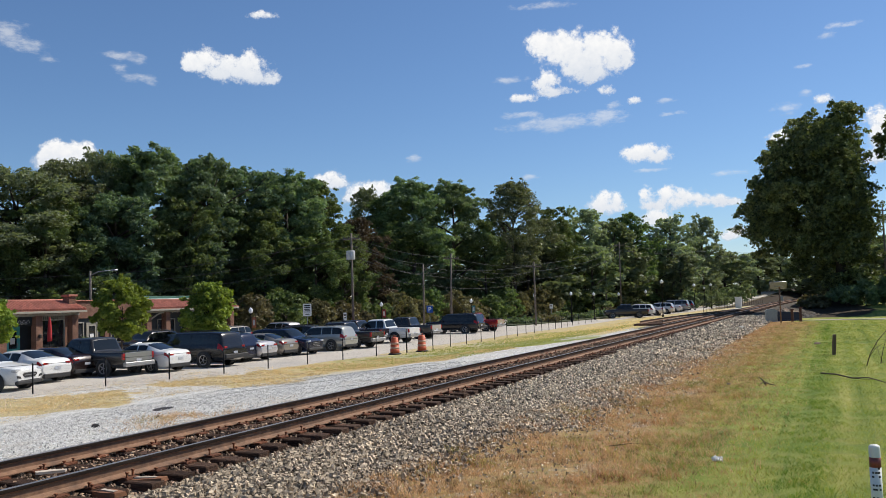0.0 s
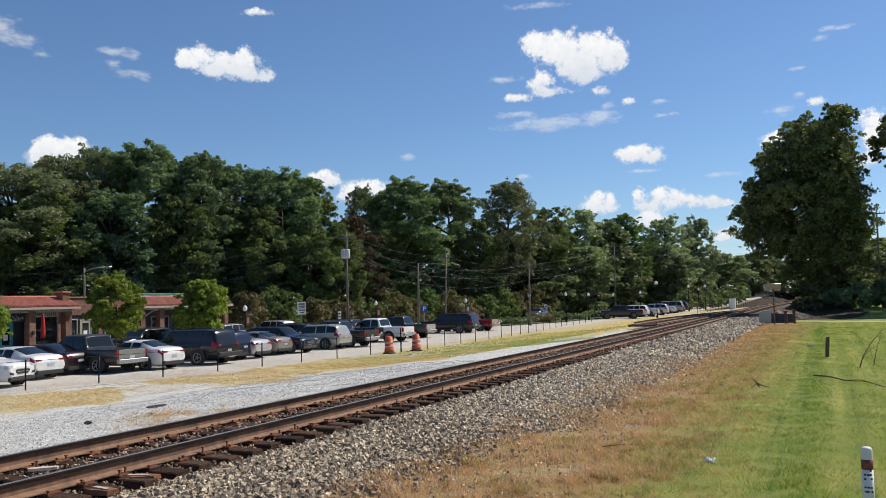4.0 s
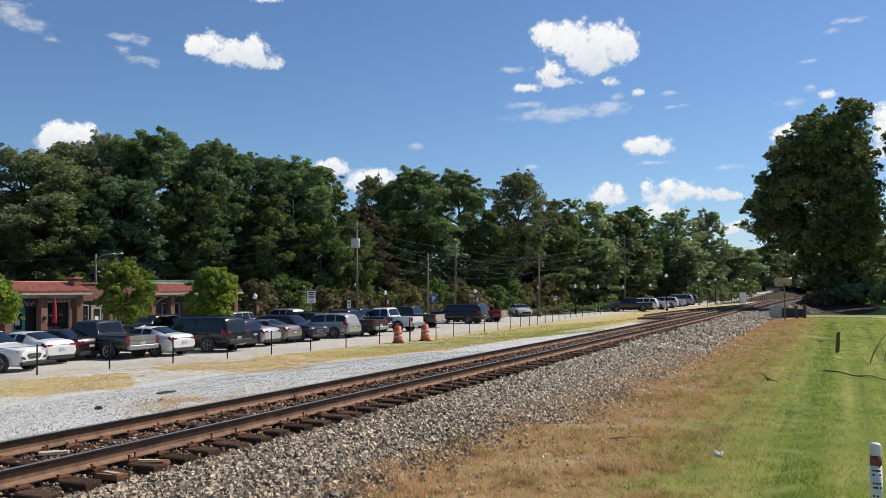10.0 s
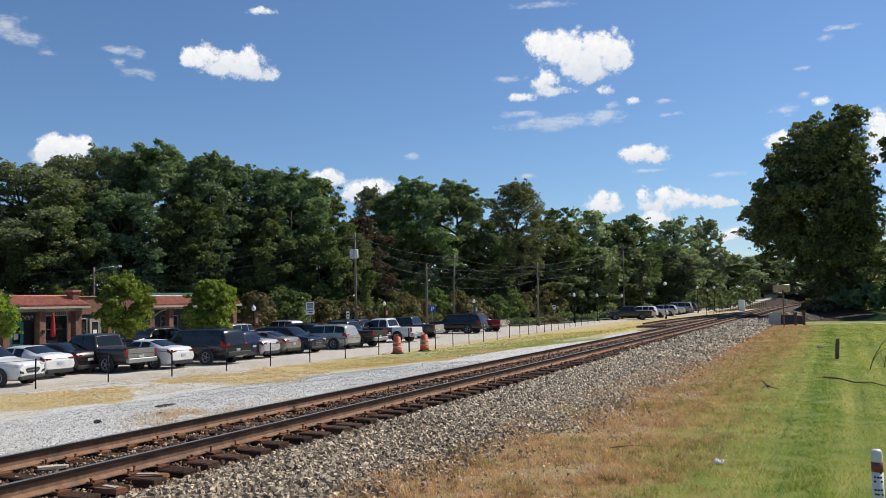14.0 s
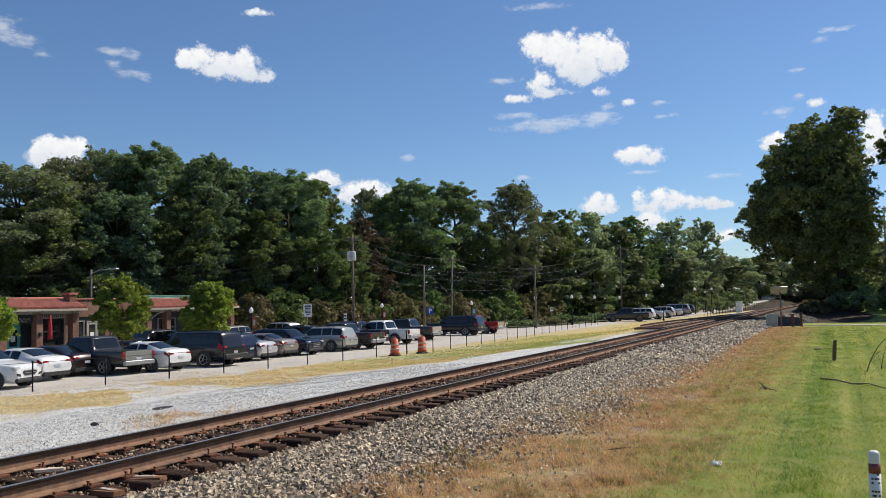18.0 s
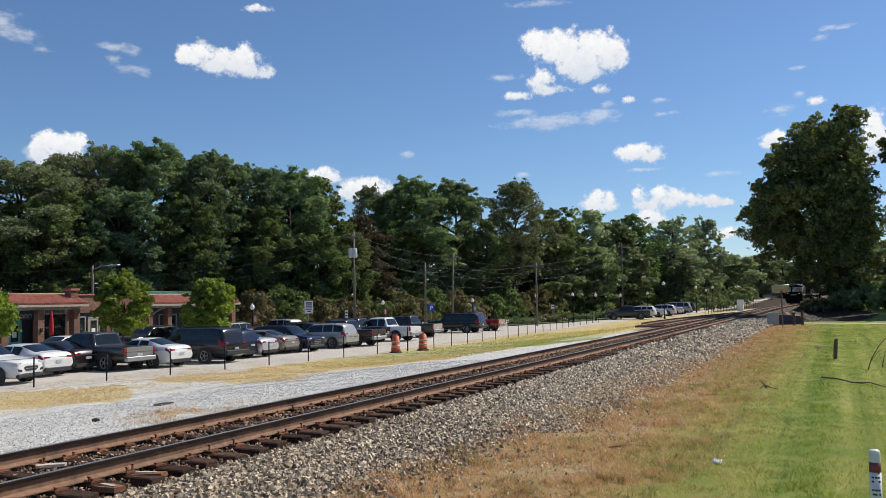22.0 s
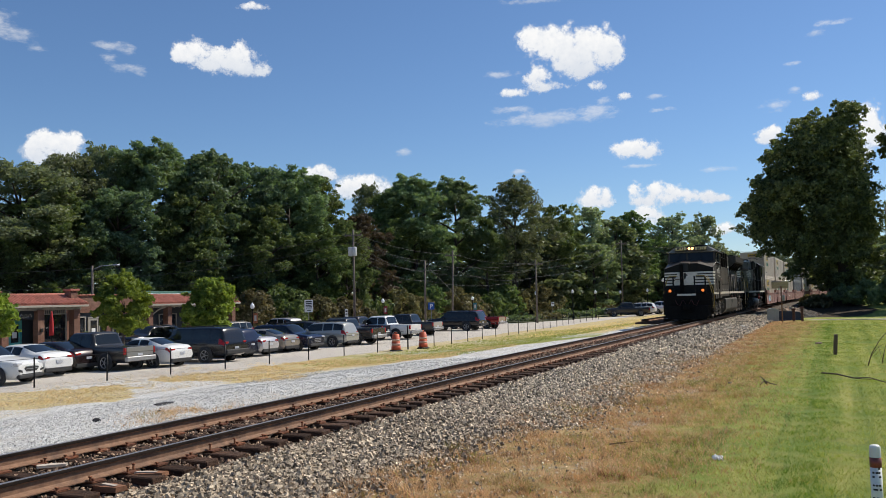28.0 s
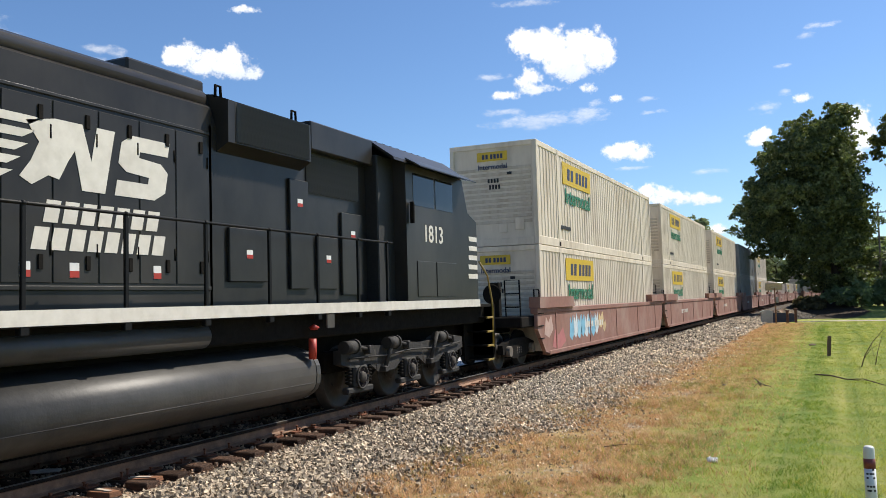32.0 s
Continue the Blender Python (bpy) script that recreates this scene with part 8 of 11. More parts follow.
    tr = part("truck", Geo().box(-0.75, 0.75, -1.45, -1.05, 0.42, 0.85, 0.03), M_LOCOFRAME, K)
    for s in (-1, 1):
        part("side_frame", Geo().prism([(-2.45, 0.40), (-2.0, 0.36), (-1.7, 0.26), (-0.8, 0.26), (-0.5, 0.36), (-0.05, 0.40), (-0.05, 0.62), (-0.7, 0.76), (-1.8, 0.76), (-2.45, 0.62)], "x", s * 0.92, s * 1.06), M_LOCOFRAME, tr)
        for d in (-0.14, 0.0, 0.14):
            part("spring", Geo().lathe([(0.06, 0), (0.075, 0.03), (0.06, 0.06), (0.075, 0.09), (0.06, 0.12), (0.075, 0.15), (0.06, 0.18)], (s * 1.0, -1.25 + d, 0.36), "z", 8), M_TRUCK, tr)
    for y in (-2.12, -0.38):
        WHEELS.append(axle_pair(tr, y, 0.46))
        for s in (-1, 1):
            part("bearing", Geo().cyl((s * 0.95, y, 0.46), (s * 1.16, y, 0.46), 0.13, seg=12), M_TRUCK, tr)
    return K


LOCO_A = loco_a()
LOCO_B = loco_b()
LABEL_W = "white corrugated freight container with yellow sign panels"
BOX_W = container(M_CWHITE, LABEL_W)
BOX_G = container(M_CGREY, "dark grey corrugated freight container", False)
BOX_T = container(M_CTAN, "dusty tan corrugated freight container", False)
# each vehicle with the distance of its origin behind the near end of the first container
TRAIN = [(LOCO_A, -47.7, 0.0), (LOCO_B, -25.3, 0.0)]
first_car = well_car(True)
next_car = well_car(False)
spare = {"w": BOX_W, "g": BOX_G, "t": BOX_T}
LOADS = ["ww", "ww", "ww", "gg", "ww", "w", "t", "w", "w", "gw", "w", "t", "ww", "w", "w", "w"]
started = set()
for k, load in enumerate(LOADS):
    off = 19.15 * k - (0.2 if k == 1 else 0.0)
    if k == 0:
        TRAIN.append((first_car, off, 0.0))
    elif k == 1:
        TRAIN.append((next_car, off, 0.0))
    else:
        TRAIN.append((copy_thing(next_car, Matrix.Identity(4)), off, 0.0))
    for j, c in enumerate(load):
        box = spare[c] if c not in started else copy_thing(spare[c], Matrix.Identity(4))
        started.add(c)
        TRAIN.append((box, off, 0.335 + j * 2.915))
for ob, off, z in TRAIN:
    ob["group"] = "freight train"

# ---- vehicles ----
M_PLATEPALE = shade("pale_plate_face", (0.46, 0.48, 0.52), None, 10, 0.4)
M_TYRE = shade("black_tyre_rubber", (0.02, 0.02, 0.02), (0.03, 0.03, 0.03), 20, 0.85)
M_ALLOY = shade("alloy_wheel", (0.42, 0.42, 0.42), (0.32, 0.32, 0.32), 12, 0.32, 0.55)
M_CARGLASS = shade("tinted_car_glass", (0.012, 0.015, 0.016), None, 4, 0.05, spec=0.5)
M_TAIL = shade("red_tail_lamp", (0.36, 0.012, 0.012), (0.26, 0.01, 0.01), 12, 0.25)
M_HEAD = shade("clear_headlamp", (0.55, 0.56, 0.57), (0.42, 0.43, 0.44), 12, 0.12, 0.2)
M_TRIM = shade("black_plastic_trim", (0.02, 0.02, 0.021), (0.03, 0.03, 0.03), 20, 0.7)
M_CHROME = shade("chrome_bumper", (0.40, 0.40, 0.40), (0.32, 0.32, 0.32), 8, 0.42, 0.7)
CAR_PAINT = {}


def paint(name, c, metal=0.15):
    if name not in CAR_PAINT:
        CAR_PAINT[name] = shade(name + "_car_paint", c, [v * 0.93 for v in c], 5, 0.24, metal, c3=[min(1, v * 0.86 + 0.004) for v in c], c3_scale=0.8, c3_amount=0.35, coat=0.3)
    return CAR_PAINT[name]


# side shapes: stations along the length (y, sill, belt, roof, half width at belt, half width at roof); roof = belt where there is no cabin
SHAPES = {}
SHAPES["sedan"] = dict(L=4.85, W=0.91, wheel=0.34, axles=(0.95, 3.78), st=[(0.0, 0.36, 0.60, 0.60, 0.66, 0.56), (0.10, 0.22, 0.72, 0.74, 0.82, 0.66), (0.9, 0.19, 0.86, 0.90, 0.91, 0.70), (1.35, 0.18, 0.92, 0.97, 0.91, 0.72), (2.20, 0.18, 0.95, 1.44, 0.91, 0.64), (3.20, 0.18, 0.98, 1.44, 0.91, 0.64), (4.22, 0.20, 1.03, 1.10, 0.90, 0.66), (4.66, 0.26, 1.04, 1.09, 0.86, 0.66), (4.79, 0.30, 0.96, 1.00, 0.82, 0.64), (4.85, 0.44, 0.74, 0.76, 0.76, 0.60)], cabin=(3, 4, 5, 6))
SHAPES["suv"] = dict(L=4.75, W=0.93, wheel=0.36, axles=(0.92, 3.68), st=[(0.0, 0.42, 0.78, 0.80, 0.76, 0.62), (0.12, 0.26, 0.92, 0.95, 0.88, 0.68), (0.9, 0.24, 1.02, 1.07, 0.93, 0.72), (1.25, 0.24, 1.05, 1.10, 0.93, 0.74), (1.95, 0.24, 1.06, 1.64, 0.93, 0.73), (3.7, 0.24, 1.10, 1.66, 0.93, 0.73), (4.45, 0.26, 1.10, 1.58, 0.91, 0.70), (4.62, 0.28, 1.08, 1.12, 0.88, 0.66), (4.75, 0.40, 0.86, 0.88, 0.82, 0.64)], cabin=(3, 4, 6, 7))
SHAPES["big_suv"] = dict(L=5.60, W=1.01, wheel=0.40, axles=(1.02, 4.30), st=[(0.0, 0.48, 0.95, 0.98, 0.86, 0.70), (0.12, 0.34, 1.06, 1.10, 0.98, 0.76), (1.0, 0.32, 1.12, 1.18, 1.01, 0.78), (1.5, 0.32, 1.14, 1.20, 1.01, 0.80), (2.15, 0.32, 1.16, 1.84, 1.01, 0.83), (4.6, 0.32, 1.18, 1.86, 1.01, 0.83), (5.35, 0.34, 1.18, 1.80, 0.99, 0.81), (5.46, 0.36, 1.16, 1.20, 0.98, 0.76), (5.60, 0.48, 0.90, 0.92, 0.94, 0.74)], cabin=(3, 4, 6, 7))
SHAPES["pickup"] = dict(L=5.80, W=1.00, wheel=0.40, axles=(1.0, 4.55), st=[(0.0, 0.48, 0.98, 1.00, 0.88, 0.70), (0.12, 0.36, 1.08, 1.12, 0.98, 0.76), (1.0, 0.34, 1.12, 1.17, 1.00, 0.78), (1.5, 0.34, 1.14, 1.19, 1.00, 0.80), (2.15, 0.34, 1.16, 1.82, 1.00, 0.79), (3.55, 0.34, 1.16, 1.84, 1.00, 0.79), (3.74, 0.34, 1.16, 1.22, 1.00, 0.86), (3.80, 0.34, 1.14, 1.14, 1.00, 0.92), (5.72, 0.40, 1.14, 1.14, 0.98, 0.92), (5.80, 0.50, 1.12, 1.12, 0.96, 0.90)], cabin=(3, 4, 5, 6))


def vehicle(kind, colour, label, m, two_tone=None, group="parked cars", spare=False, cap=False, plate=True):
    """A car, its nose at y = 0 pointing to -y; built from rings along its length."""
    S = SHAPES[kind]
    V = thing({"sedan": "car", "suv": "suv", "big_suv": "suv", "pickup": "pickup_truck"}[kind], label, {"sedan": "car", "pickup": "pickup truck"}.get(kind, "suv"), m, group)
    st, (c0, c1, c2, c3) = S["st"], S["cabin"]
    if cap:
        st = list(st)
        st[6] = (3.75, 0.34, 1.16, 1.80, 1.00, 0.74)
        st[7] = (3.80, 0.34, 1.14, 1.80, 1.00, 0.76)
        st[8] = (5.60, 0.40, 1.14, 1.76, 0.98, 0.76)
        c2, c3 = 8, 9
    # many rings along the length, the corners between stations eased
    sy = np.array([q[0] for q in st])
    ys = np.linspace(0, S["L"], 84)
    cols = [np.interp(ys, sy, [q[k] for q in st]) for k in range(1, 6)]
    for _ in range({"pickup": 2, "sedan": 7}.get(kind, 4)):
        cols = [np.concatenate([c[:1], (c[:-2] + 2 * c[1:-1] + c[2:]) / 4, c[-1:]]) for c in cols]
    rings = []
    for y, zs, zb, zr, wb, wr in zip(ys, *cols):
        gl = max(zr - zb, 0.0)
        half = [(wb * 0.78, zs), (wb * 0.93, zs + 0.04), (wb * 0.985, zs + 0.28 * (zb - zs)), (wb + 0.018, zs + 0.58 * (zb - zs)), (wb + 0.004, zb - 0.10), (wb * 0.97, zb - 0.015),
                (wb * 0.95 + (wr - wb * 0.95) * 0.45 + 0.015, zb + gl * 0.48), (wr + 0.012, zb + gl * 0.90), (wr * 0.90, zb + gl * 0.985), (wr * 0.5, zr + 0.02), (0, zr + 0.028)]
        rings.append([(a, y, b) for a, b in half] + [(-a, y, b) for a, b in half[-2::-1]])
    n = len(rings[0])
    body, glass = Geo(), {"windscreen": Geo(), "rear_window": Geo()}
    for i in range(len(rings) - 1):
        ym = (ys[i] + ys[i + 1]) / 2
        for s in range(n):
            t = (s + 1) % n
            q = [rings[i][s], rings[i][t], rings[i + 1][t], rings[i + 1][s]]
            where = body
            if s in (7, 8, 9, 10, 11, 12):
                if sy[c0] + 0.06 < ym < sy[c1] - 0.04:
                    where = glass["windscreen"]
                elif (3.54 < ym < 3.80 and s in (8, 9, 10, 11)) if kind == "pickup" and not cap else sy[c2] + 0.05 < ym < sy[c3] - 0.08:
                    where = glass["rear_window"]
            where.add(q, [(0, 1, 2, 3)], True)
    for i in (0, len(rings) - 1):
        body.add(rings[i], [list(range(n))])
    b = part("body", body.mesh("body", colour, weld=0.0008), None, V)
    for name, g in glass.items():
        if g.v:
            part(name, g.mesh(name, M_CARGLASS, weld=0.0008), None, V)
    # side windows: panes a hair proud of the body, split by pillars
    y0, y1 = sy[c0] + 0.40 * (sy[c1] - sy[c0]), sy[c2] + (0.20 if not cap else 0) * (sy[c3] - sy[c2])
    mid = sy[min(c2, 5)]
    cuts = [y0, (sy[c1] + mid) / 2 + 0.05, mid - 0.02, y1] if y1 - mid > 0.25 else [y0, (sy[c1] + sy[c2]) / 2 + 0.05, y1]

    def prof(y):
        return [y] + [float(np.interp(y, ys, c)) for c in cols]

    def lamp_patch(ya, yb, v0, v1, s):
        """A lamp that follows the body's skin from ya to yb, between two heights of its section."""
        rows_ = []
        for k in range(5):
            ring = rings[min(len(rings) - 1, int(round((ya + (yb - ya) * k / 4) / S["L"] * (len(rings) - 1))))]
            line = []
            for q in range(4):
                v = v0 + (v1 - v0) * q / 3
                p0, p1 = Vector(ring[int(v)]), Vector(ring[int(v) + 1])
                p = p0.lerp(p1, v - int(v))
                line.append((s * (p.x + 0.008), p.y + 0.004, p.z))
            rows_.append(line)
        part("tail_lamp", Geo().loft(rows_, closed=False, caps=False, smooth=True), M_TAIL, V)
    for s in (-1, 1):
        for ya, yb in zip(cuts[:-1], cuts[1:]):
            ya, yb = ya + 0.05, yb - 0.04
            if yb - ya < 0.2:
                continue
            top, mid_row, bot = [], [], []
            for k in range(5):
                y = ya + (yb - ya) * k / 4
                _, zs, zb, zr, wb, wr = prof(y)
                gl = max(zr - zb, 0.02)
                bot.append((s * (wb * 0.955 + 0.010), y, zb + gl * 0.06))
                mid_row.append((s * (wb * 0.95 + (wr - wb * 0.95) * 0.45 + 0.024), y, zb + gl * 0.48))
                top.append((s * (wr + (wb * 0.95 - wr) * 0.12 + 0.028), y, zb + gl * 0.84))
            part("side_window", Geo().loft([top, mid_row, bot], closed=False, caps=False), M_CARGLASS, V)
        _, zs, zb, zr, wb, wr = prof(sy[c0] + 0.45)
        part("mirror", Geo().box(s * (wb + 0.0), s * (wb + 0.18), st[c0][0] + 0.42, st[c0][0] + 0.56, zb + 0.0, zb + 0.15, 0.03), colour, V)
        for y in S["axles"]:
            r = S["wheel"]
            # black disc on the uncut body stands in for the wheel well's shade
            part("wheel_arch", Geo().lathe([(r + 0.085, 0.0), (r + 0.085, s * 0.02), (r - 0.05, s * 0.022)], (s * (S["W"] + 0.012), y, r), "x", 20), M_TRIM, V)
            w = part("wheel", Geo().lathe([(r * 0.62, s * 0.02), (r * 0.70, s * 0.035), (r * 0.97, s * 0.02), (r, -s * 0.02), (r, -s * 0.18), (r * 0.9, -s * 0.21)], (s * (S["W"] + 0.03), y, r), "x", 22, caps=False), M_TYRE, V)
            rim = Geo().lathe([(0.0, s * 0.028), (r * 0.16, s * 0.028), (r * 0.18, s * 0.012)], (s * (S["W"] + 0.03), y, r), "x", 12)
            rim.lathe([(r * 0.58, s * 0.012), (r * 0.62, s * 0.034), (r * 0.68, s * 0.030)], (s * (S["W"] + 0.03), y, r), "x", 22, caps=False)
            for k in range(5):
                a = 2 * math.pi * k / 5
                rim.tube([(s * (S["W"] + 0.045), y + math.cos(a) * r * 0.1, r + math.sin(a) * r * 0.1), (s * (S["W"] + 0.045), y + math.cos(a) * r * 0.58, r + math.sin(a) * r * 0.58)], r * 0.06, 6)
            part("rim", rim, M_ALLOY, w)
            part("hub_shadow", Geo().lathe([(0, s * 0.004), (r * 0.62, s * 0.004)], (s * (S["W"] + 0.03), y, r), "x", 18), M_TRIM, w)
        for k in (0.42, 0.66):
            y = st[c0][0] + (st[c2][0] - st[c0][0]) * k + 0.1
            part("door_handle", Geo().box(s * (S["W"] + 0.004), s * (S["W"] + 0.03), y, y + 0.17, st[4][2] - 0.13, st[4][2] - 0.10, 0.008), colour, V)
        # lamps
        _, zs, zb, zr, wb, wr = st[1]
        part("headlamp", Geo().box(s * (wb - 0.34), s * (wb + 0.02), 0.02, 0.22, zb - 0.16, zb - 0.02, 0.03), M_HEAD, V)
        if kind == "pickup":
            part("tail_lamp", Geo().box(s * 0.88, s * 1.005, 5.70, 5.815, 0.80, 1.10, 0.015), M_TAIL, V)
        elif kind == "sedan":
            lamp_patch(4.56, 4.79, 3.7, 4.9, s)
            part("tail_lamp", Geo().prism([(s * 0.46, 0.86), (s * 0.73, 0.83), (s * 0.74, 0.93), (s * 0.47, 0.93)], "y", 4.80, 4.822), M_TAIL, V)
        else:
            lamp_patch(S["L"] - 0.42, S["L"] - 0.07, 3.6, 5.3, s)
            part("tail_lamp", Geo().box(s * (wb * 0.62), s * (wb * 0.86), S["L"] - 0.10, S["L"] - 0.035, st[-2][2] - 0.24, st[-2][2] - 0.06, 0.015), M_TAIL, V)
    L = S["L"]
    if kind in ("pickup", "big_suv"):
        part("front_bumper", Geo().box(-0.95, 0.95, -0.10, 0.08, 0.42, 0.66, 0.04), M_CHROME, V)
        part("rear_bumper", Geo().box(-0.95, 0.95, L - 0.06, L + 0.14, 0.46, 0.68, 0.03), M_CHROME if kind == "pickup" else M_TRIM, V)
    else:
        part("rear_diffuser", Geo().box(-0.72, 0.72, L - 0.16, L + 0.005, 0.24, 0.44, 0.03), M_TRIM, V)
        part("front_intake", Geo().box(-0.62, 0.62, -0.012, 0.10, 0.30, 0.46, 0.03), M_TRIM, V)
    if kind == "suv":
        zt = st[0][2]
        gr = part("grille", Geo().prism([(-0.30, zt - 0.25), (0.30, zt - 0.25), (0.42, zt - 0.17), (0.46, zt - 0.09), (0.36, zt - 0.06), (-0.36, zt - 0.06), (-0.46, zt - 0.09), (-0.42, zt - 0.17)], "y", -0.02, 0.10), M_TRIM, V)
        for z in (zt - 0.155, zt - 0.05, zt - 0.26):
            part("chrome_bar", Geo().box(-0.36, 0.36, -0.028, 0.0, z, z + 0.018, 0.006), M_ALLOY, gr)
        for s in (-1, 1):
            part("fog_lamp", Geo().prism([(s * 0.56, 0.50), (s * 0.78, 0.54), (s * 0.80, 0.64), (s * 0.60, 0.60)], "y", -0.015, 0.10), M_TRIM, V)
        part("chin_trim", Geo().box(-0.80, 0.80, -0.03, 0.14, 0.26, 0.42, 0.04), M_TRIM, V)
    else:
        part("grille", Geo().box(-0.55, 0.55, -0.012, 0.12, st[0][2] - 0.22, st[0][2] - 0.02, 0.03), M_TRIM, V)
    if kind == "pickup":
        part("tailgate", Geo().box(-0.86, 0.86, L - 0.01, L + 0.02, 0.70, 1.13, 0.012), two_tone or colour, V)
        if not cap:
            part("bed_floor", Geo().box(-0.86, 0.86, 3.9, L - 0.1, 1.142, 1.146), M_TRIM, V)
    if kind in ("suv", "big_suv"):
        for s in (-1, 1):
            part("roof_rail", Geo().tube([(s * 0.60, st[4][0] + 0.2, st[4][3] - 0.02), (s * 0.60, st[4][0] + 0.4, st[4][3] + 0.05), (s * 0.60, st[5][0] - 0.1, st[5][3] + 0.05), (s * 0.60, st[5][0] + 0.1, st[5][3] - 0.02)], 0.02, 6), M_TRIM, V)
    if spare:
        part("spare_wheel", Geo().lathe([(0.0, 0.14), (0.22, 0.13), (0.34, 0.08), (0.36, 0.0)], (0.15, L + 0.02, 0.95), "y", 18), M_TYRE, V)
    if plate:
        part("plate_bar", Geo().box(-0.16, 0.16, L + 0.004, L + 0.024, 0.70 if kind != "sedan" else 0.62, 0.82 if kind != "sedan" else 0.74), M_PLATEPALE, V)
    return V


LOT_Z = -1.34
WHITE_P, BLACK_P, DGREY_P = paint("white", (0.72, 0.72, 0.70), 0.0), paint("black", (0.012, 0.012, 0.014)), paint("dark_grey", (0.035, 0.034, 0.033), 0.2)
SILVER_P, TAN_P, NAVY_P, RED_P, MAROON_P = paint("silver", (0.56, 0.54, 0.54), 0.35), paint("grey_gold", (0.30, 0.27, 0.23), 0.4), paint("navy", (0.012, 0.018, 0.045), 0.3), paint("red", (0.28, 0.02, 0.02)), paint("dark_maroon", (0.020, 0.010, 0.010), 0.2)


vehicle("suv", WHITE_P, "white compact suv parked nose out behind the fence", pose(-21.85, 24.72, LOT_Z, 0, 0, 106))
vehicle("sedan", WHITE_P, "white saloon car parked nose in", pose(-28.37, 27.54, LOT_Z, 0, 0, 270))
vehicle("sedan", MAROON_P, "dark maroon saloon car parked nose in", pose(-29.10, 29.89, LOT_Z, 0, 0, 270))
vehicle("pickup", DGREY_P, "dark grey pickup truck with a dull silver tailgate", pose(-28.18, 31.28, LOT_Z, 0, 0, 270), two_tone=paint("dull_tailgate", (0.26, 0.26, 0.25), 0.3))
vehicle("sedan", WHITE_P, "clean white saloon car parked nose in", pose(-26.51, 33.40, LOT_Z, 0, 0, 270))
vehicle("big_suv", BLACK_P, "large black suv with dark windows parked nose in", pose(-26.40, 36.63, LOT_Z, 0, 0, 270))
vehicle("suv", NAVY_P, "dark suv parked close beside another", pose(-26.82, 39.66, LOT_Z, 0, 0, 270))
vehicle("sedan", SILVER_P, "silver saloon car parked nose in", pose(-26.62, 40.98, LOT_Z, 0, 0, 270))
vehicle("sedan", TAN_P, "grey-gold saloon car parked nose in", pose(-27.11, 43.87, LOT_Z, 0, 0, 270))
vehicle("suv", NAVY_P, "dark blue small suv parked nose out", pose(-21.82, 45.96, LOT_Z, 0, 0, 90))
vehicle("suv", DGREY_P, "dark off-road car with a spare wheel on its back", pose(-30.75, 53.00, LOT_Z, 0, 0, 270), spare=True)
vehicle("suv", paint("champagne", (0.42, 0.42, 0.38), 0.35), "champagne suv parked nose in", pose(-26.34, 49.97, LOT_Z, 0, 0, 270))
vehicle("pickup", DGREY_P, "grey pickup truck parked nose in", pose(-26.85, 52.64, LOT_Z, 0, 0, 270))
vehicle("pickup", MAROON_P, "dark pickup truck parked nose in", pose(-29.01, 57.97, LOT_Z, 0, 0, 270))
vehicle("pickup", WHITE_P, "white crew-cab pickup truck parked nose in", pose(-27.28, 59.28, LOT_Z, 0, 0, 270))
vehicle("pickup", DGREY_P, "grey pickup truck with a pale tailgate", pose(-28.34, 65.59, LOT_Z, 0, 0, 270), two_tone=paint("pale_tailgate", (0.40, 0.38, 0.34), 0.1))
vehicle("big_suv", BLACK_P, "large black suv at the end of the row", pose(-27.81, 74.97, LOT_Z, 0, 0, 270))
vehicle("pickup", RED_P, "red pickup truck with a tan tailgate", pose(-27.79, 79.47, LOT_Z, 0, 0, 270), two_tone=paint("tan_tailgate", (0.36, 0.30, 0.22), 0.1))
vehicle("suv", paint("grey_wagon", (0.10, 0.10, 0.10), 0.4), "grey suv parked in the second row", pose(-33.22, 62.80, LOT_Z, 0, 0, 270))
vehicle("sedan", RED_P, "red car half hidden between others", pose(-32.50, 64.9, LOT_Z, 0, 0, 270))
vehicle("suv", BLACK_P, "black suv parked behind the white pickup", pose(-30.69, 68.00, LOT_Z, 0, 0, 270))
vehicle("suv", paint("beige", (0.36, 0.33, 0.28), 0.4), "beige suv parked along the street", pose(-35.6, 51.7, LOT_Z, 0, 0, 0))
vehicle("suv", SILVER_P, "silver suv parked by the trees", pose(-41.04, 65.78, LOT_Z, 0, 0, 260))
vehicle("suv", BLACK_P, "dark car parked along the street", pose(-35.9, 43.6, LOT_Z, 0, 0, 0))
vehicle("pickup", DGREY_P, "large grey pickup in the far row of cars", pose(-20.02, 113.60, float(ground_z(-18, 113.60)) + 0.012, 0, 0, -70), group="far parked cars")
vehicle("suv", WHITE_P, "white suv in the far row of cars", pose(-19.55, 121.55, float(ground_z(-18, 121.55)) + 0.012, 0, 0, 270), group="far parked cars")
vehicle("sedan", SILVER_P, "silver saloon in the far row of cars", pose(-18.60, 123.68, float(ground_z(-18, 123.68)) + 0.012, 0, 0, 270), group="far parked cars")
vehicle("suv", SILVER_P, "silver suv in the far row of cars", pose(-18.10, 129.45, float(ground_z(-18, 129.45)) + 0.012, 0, 0, 270), group="far parked cars")
vehicle("sedan", SILVER_P, "pale saloon in the far row of cars", pose(-18.20, 136.26, float(ground_z(-18, 136.26)) + 0.012, 0, 0, 270), group="far parked cars")
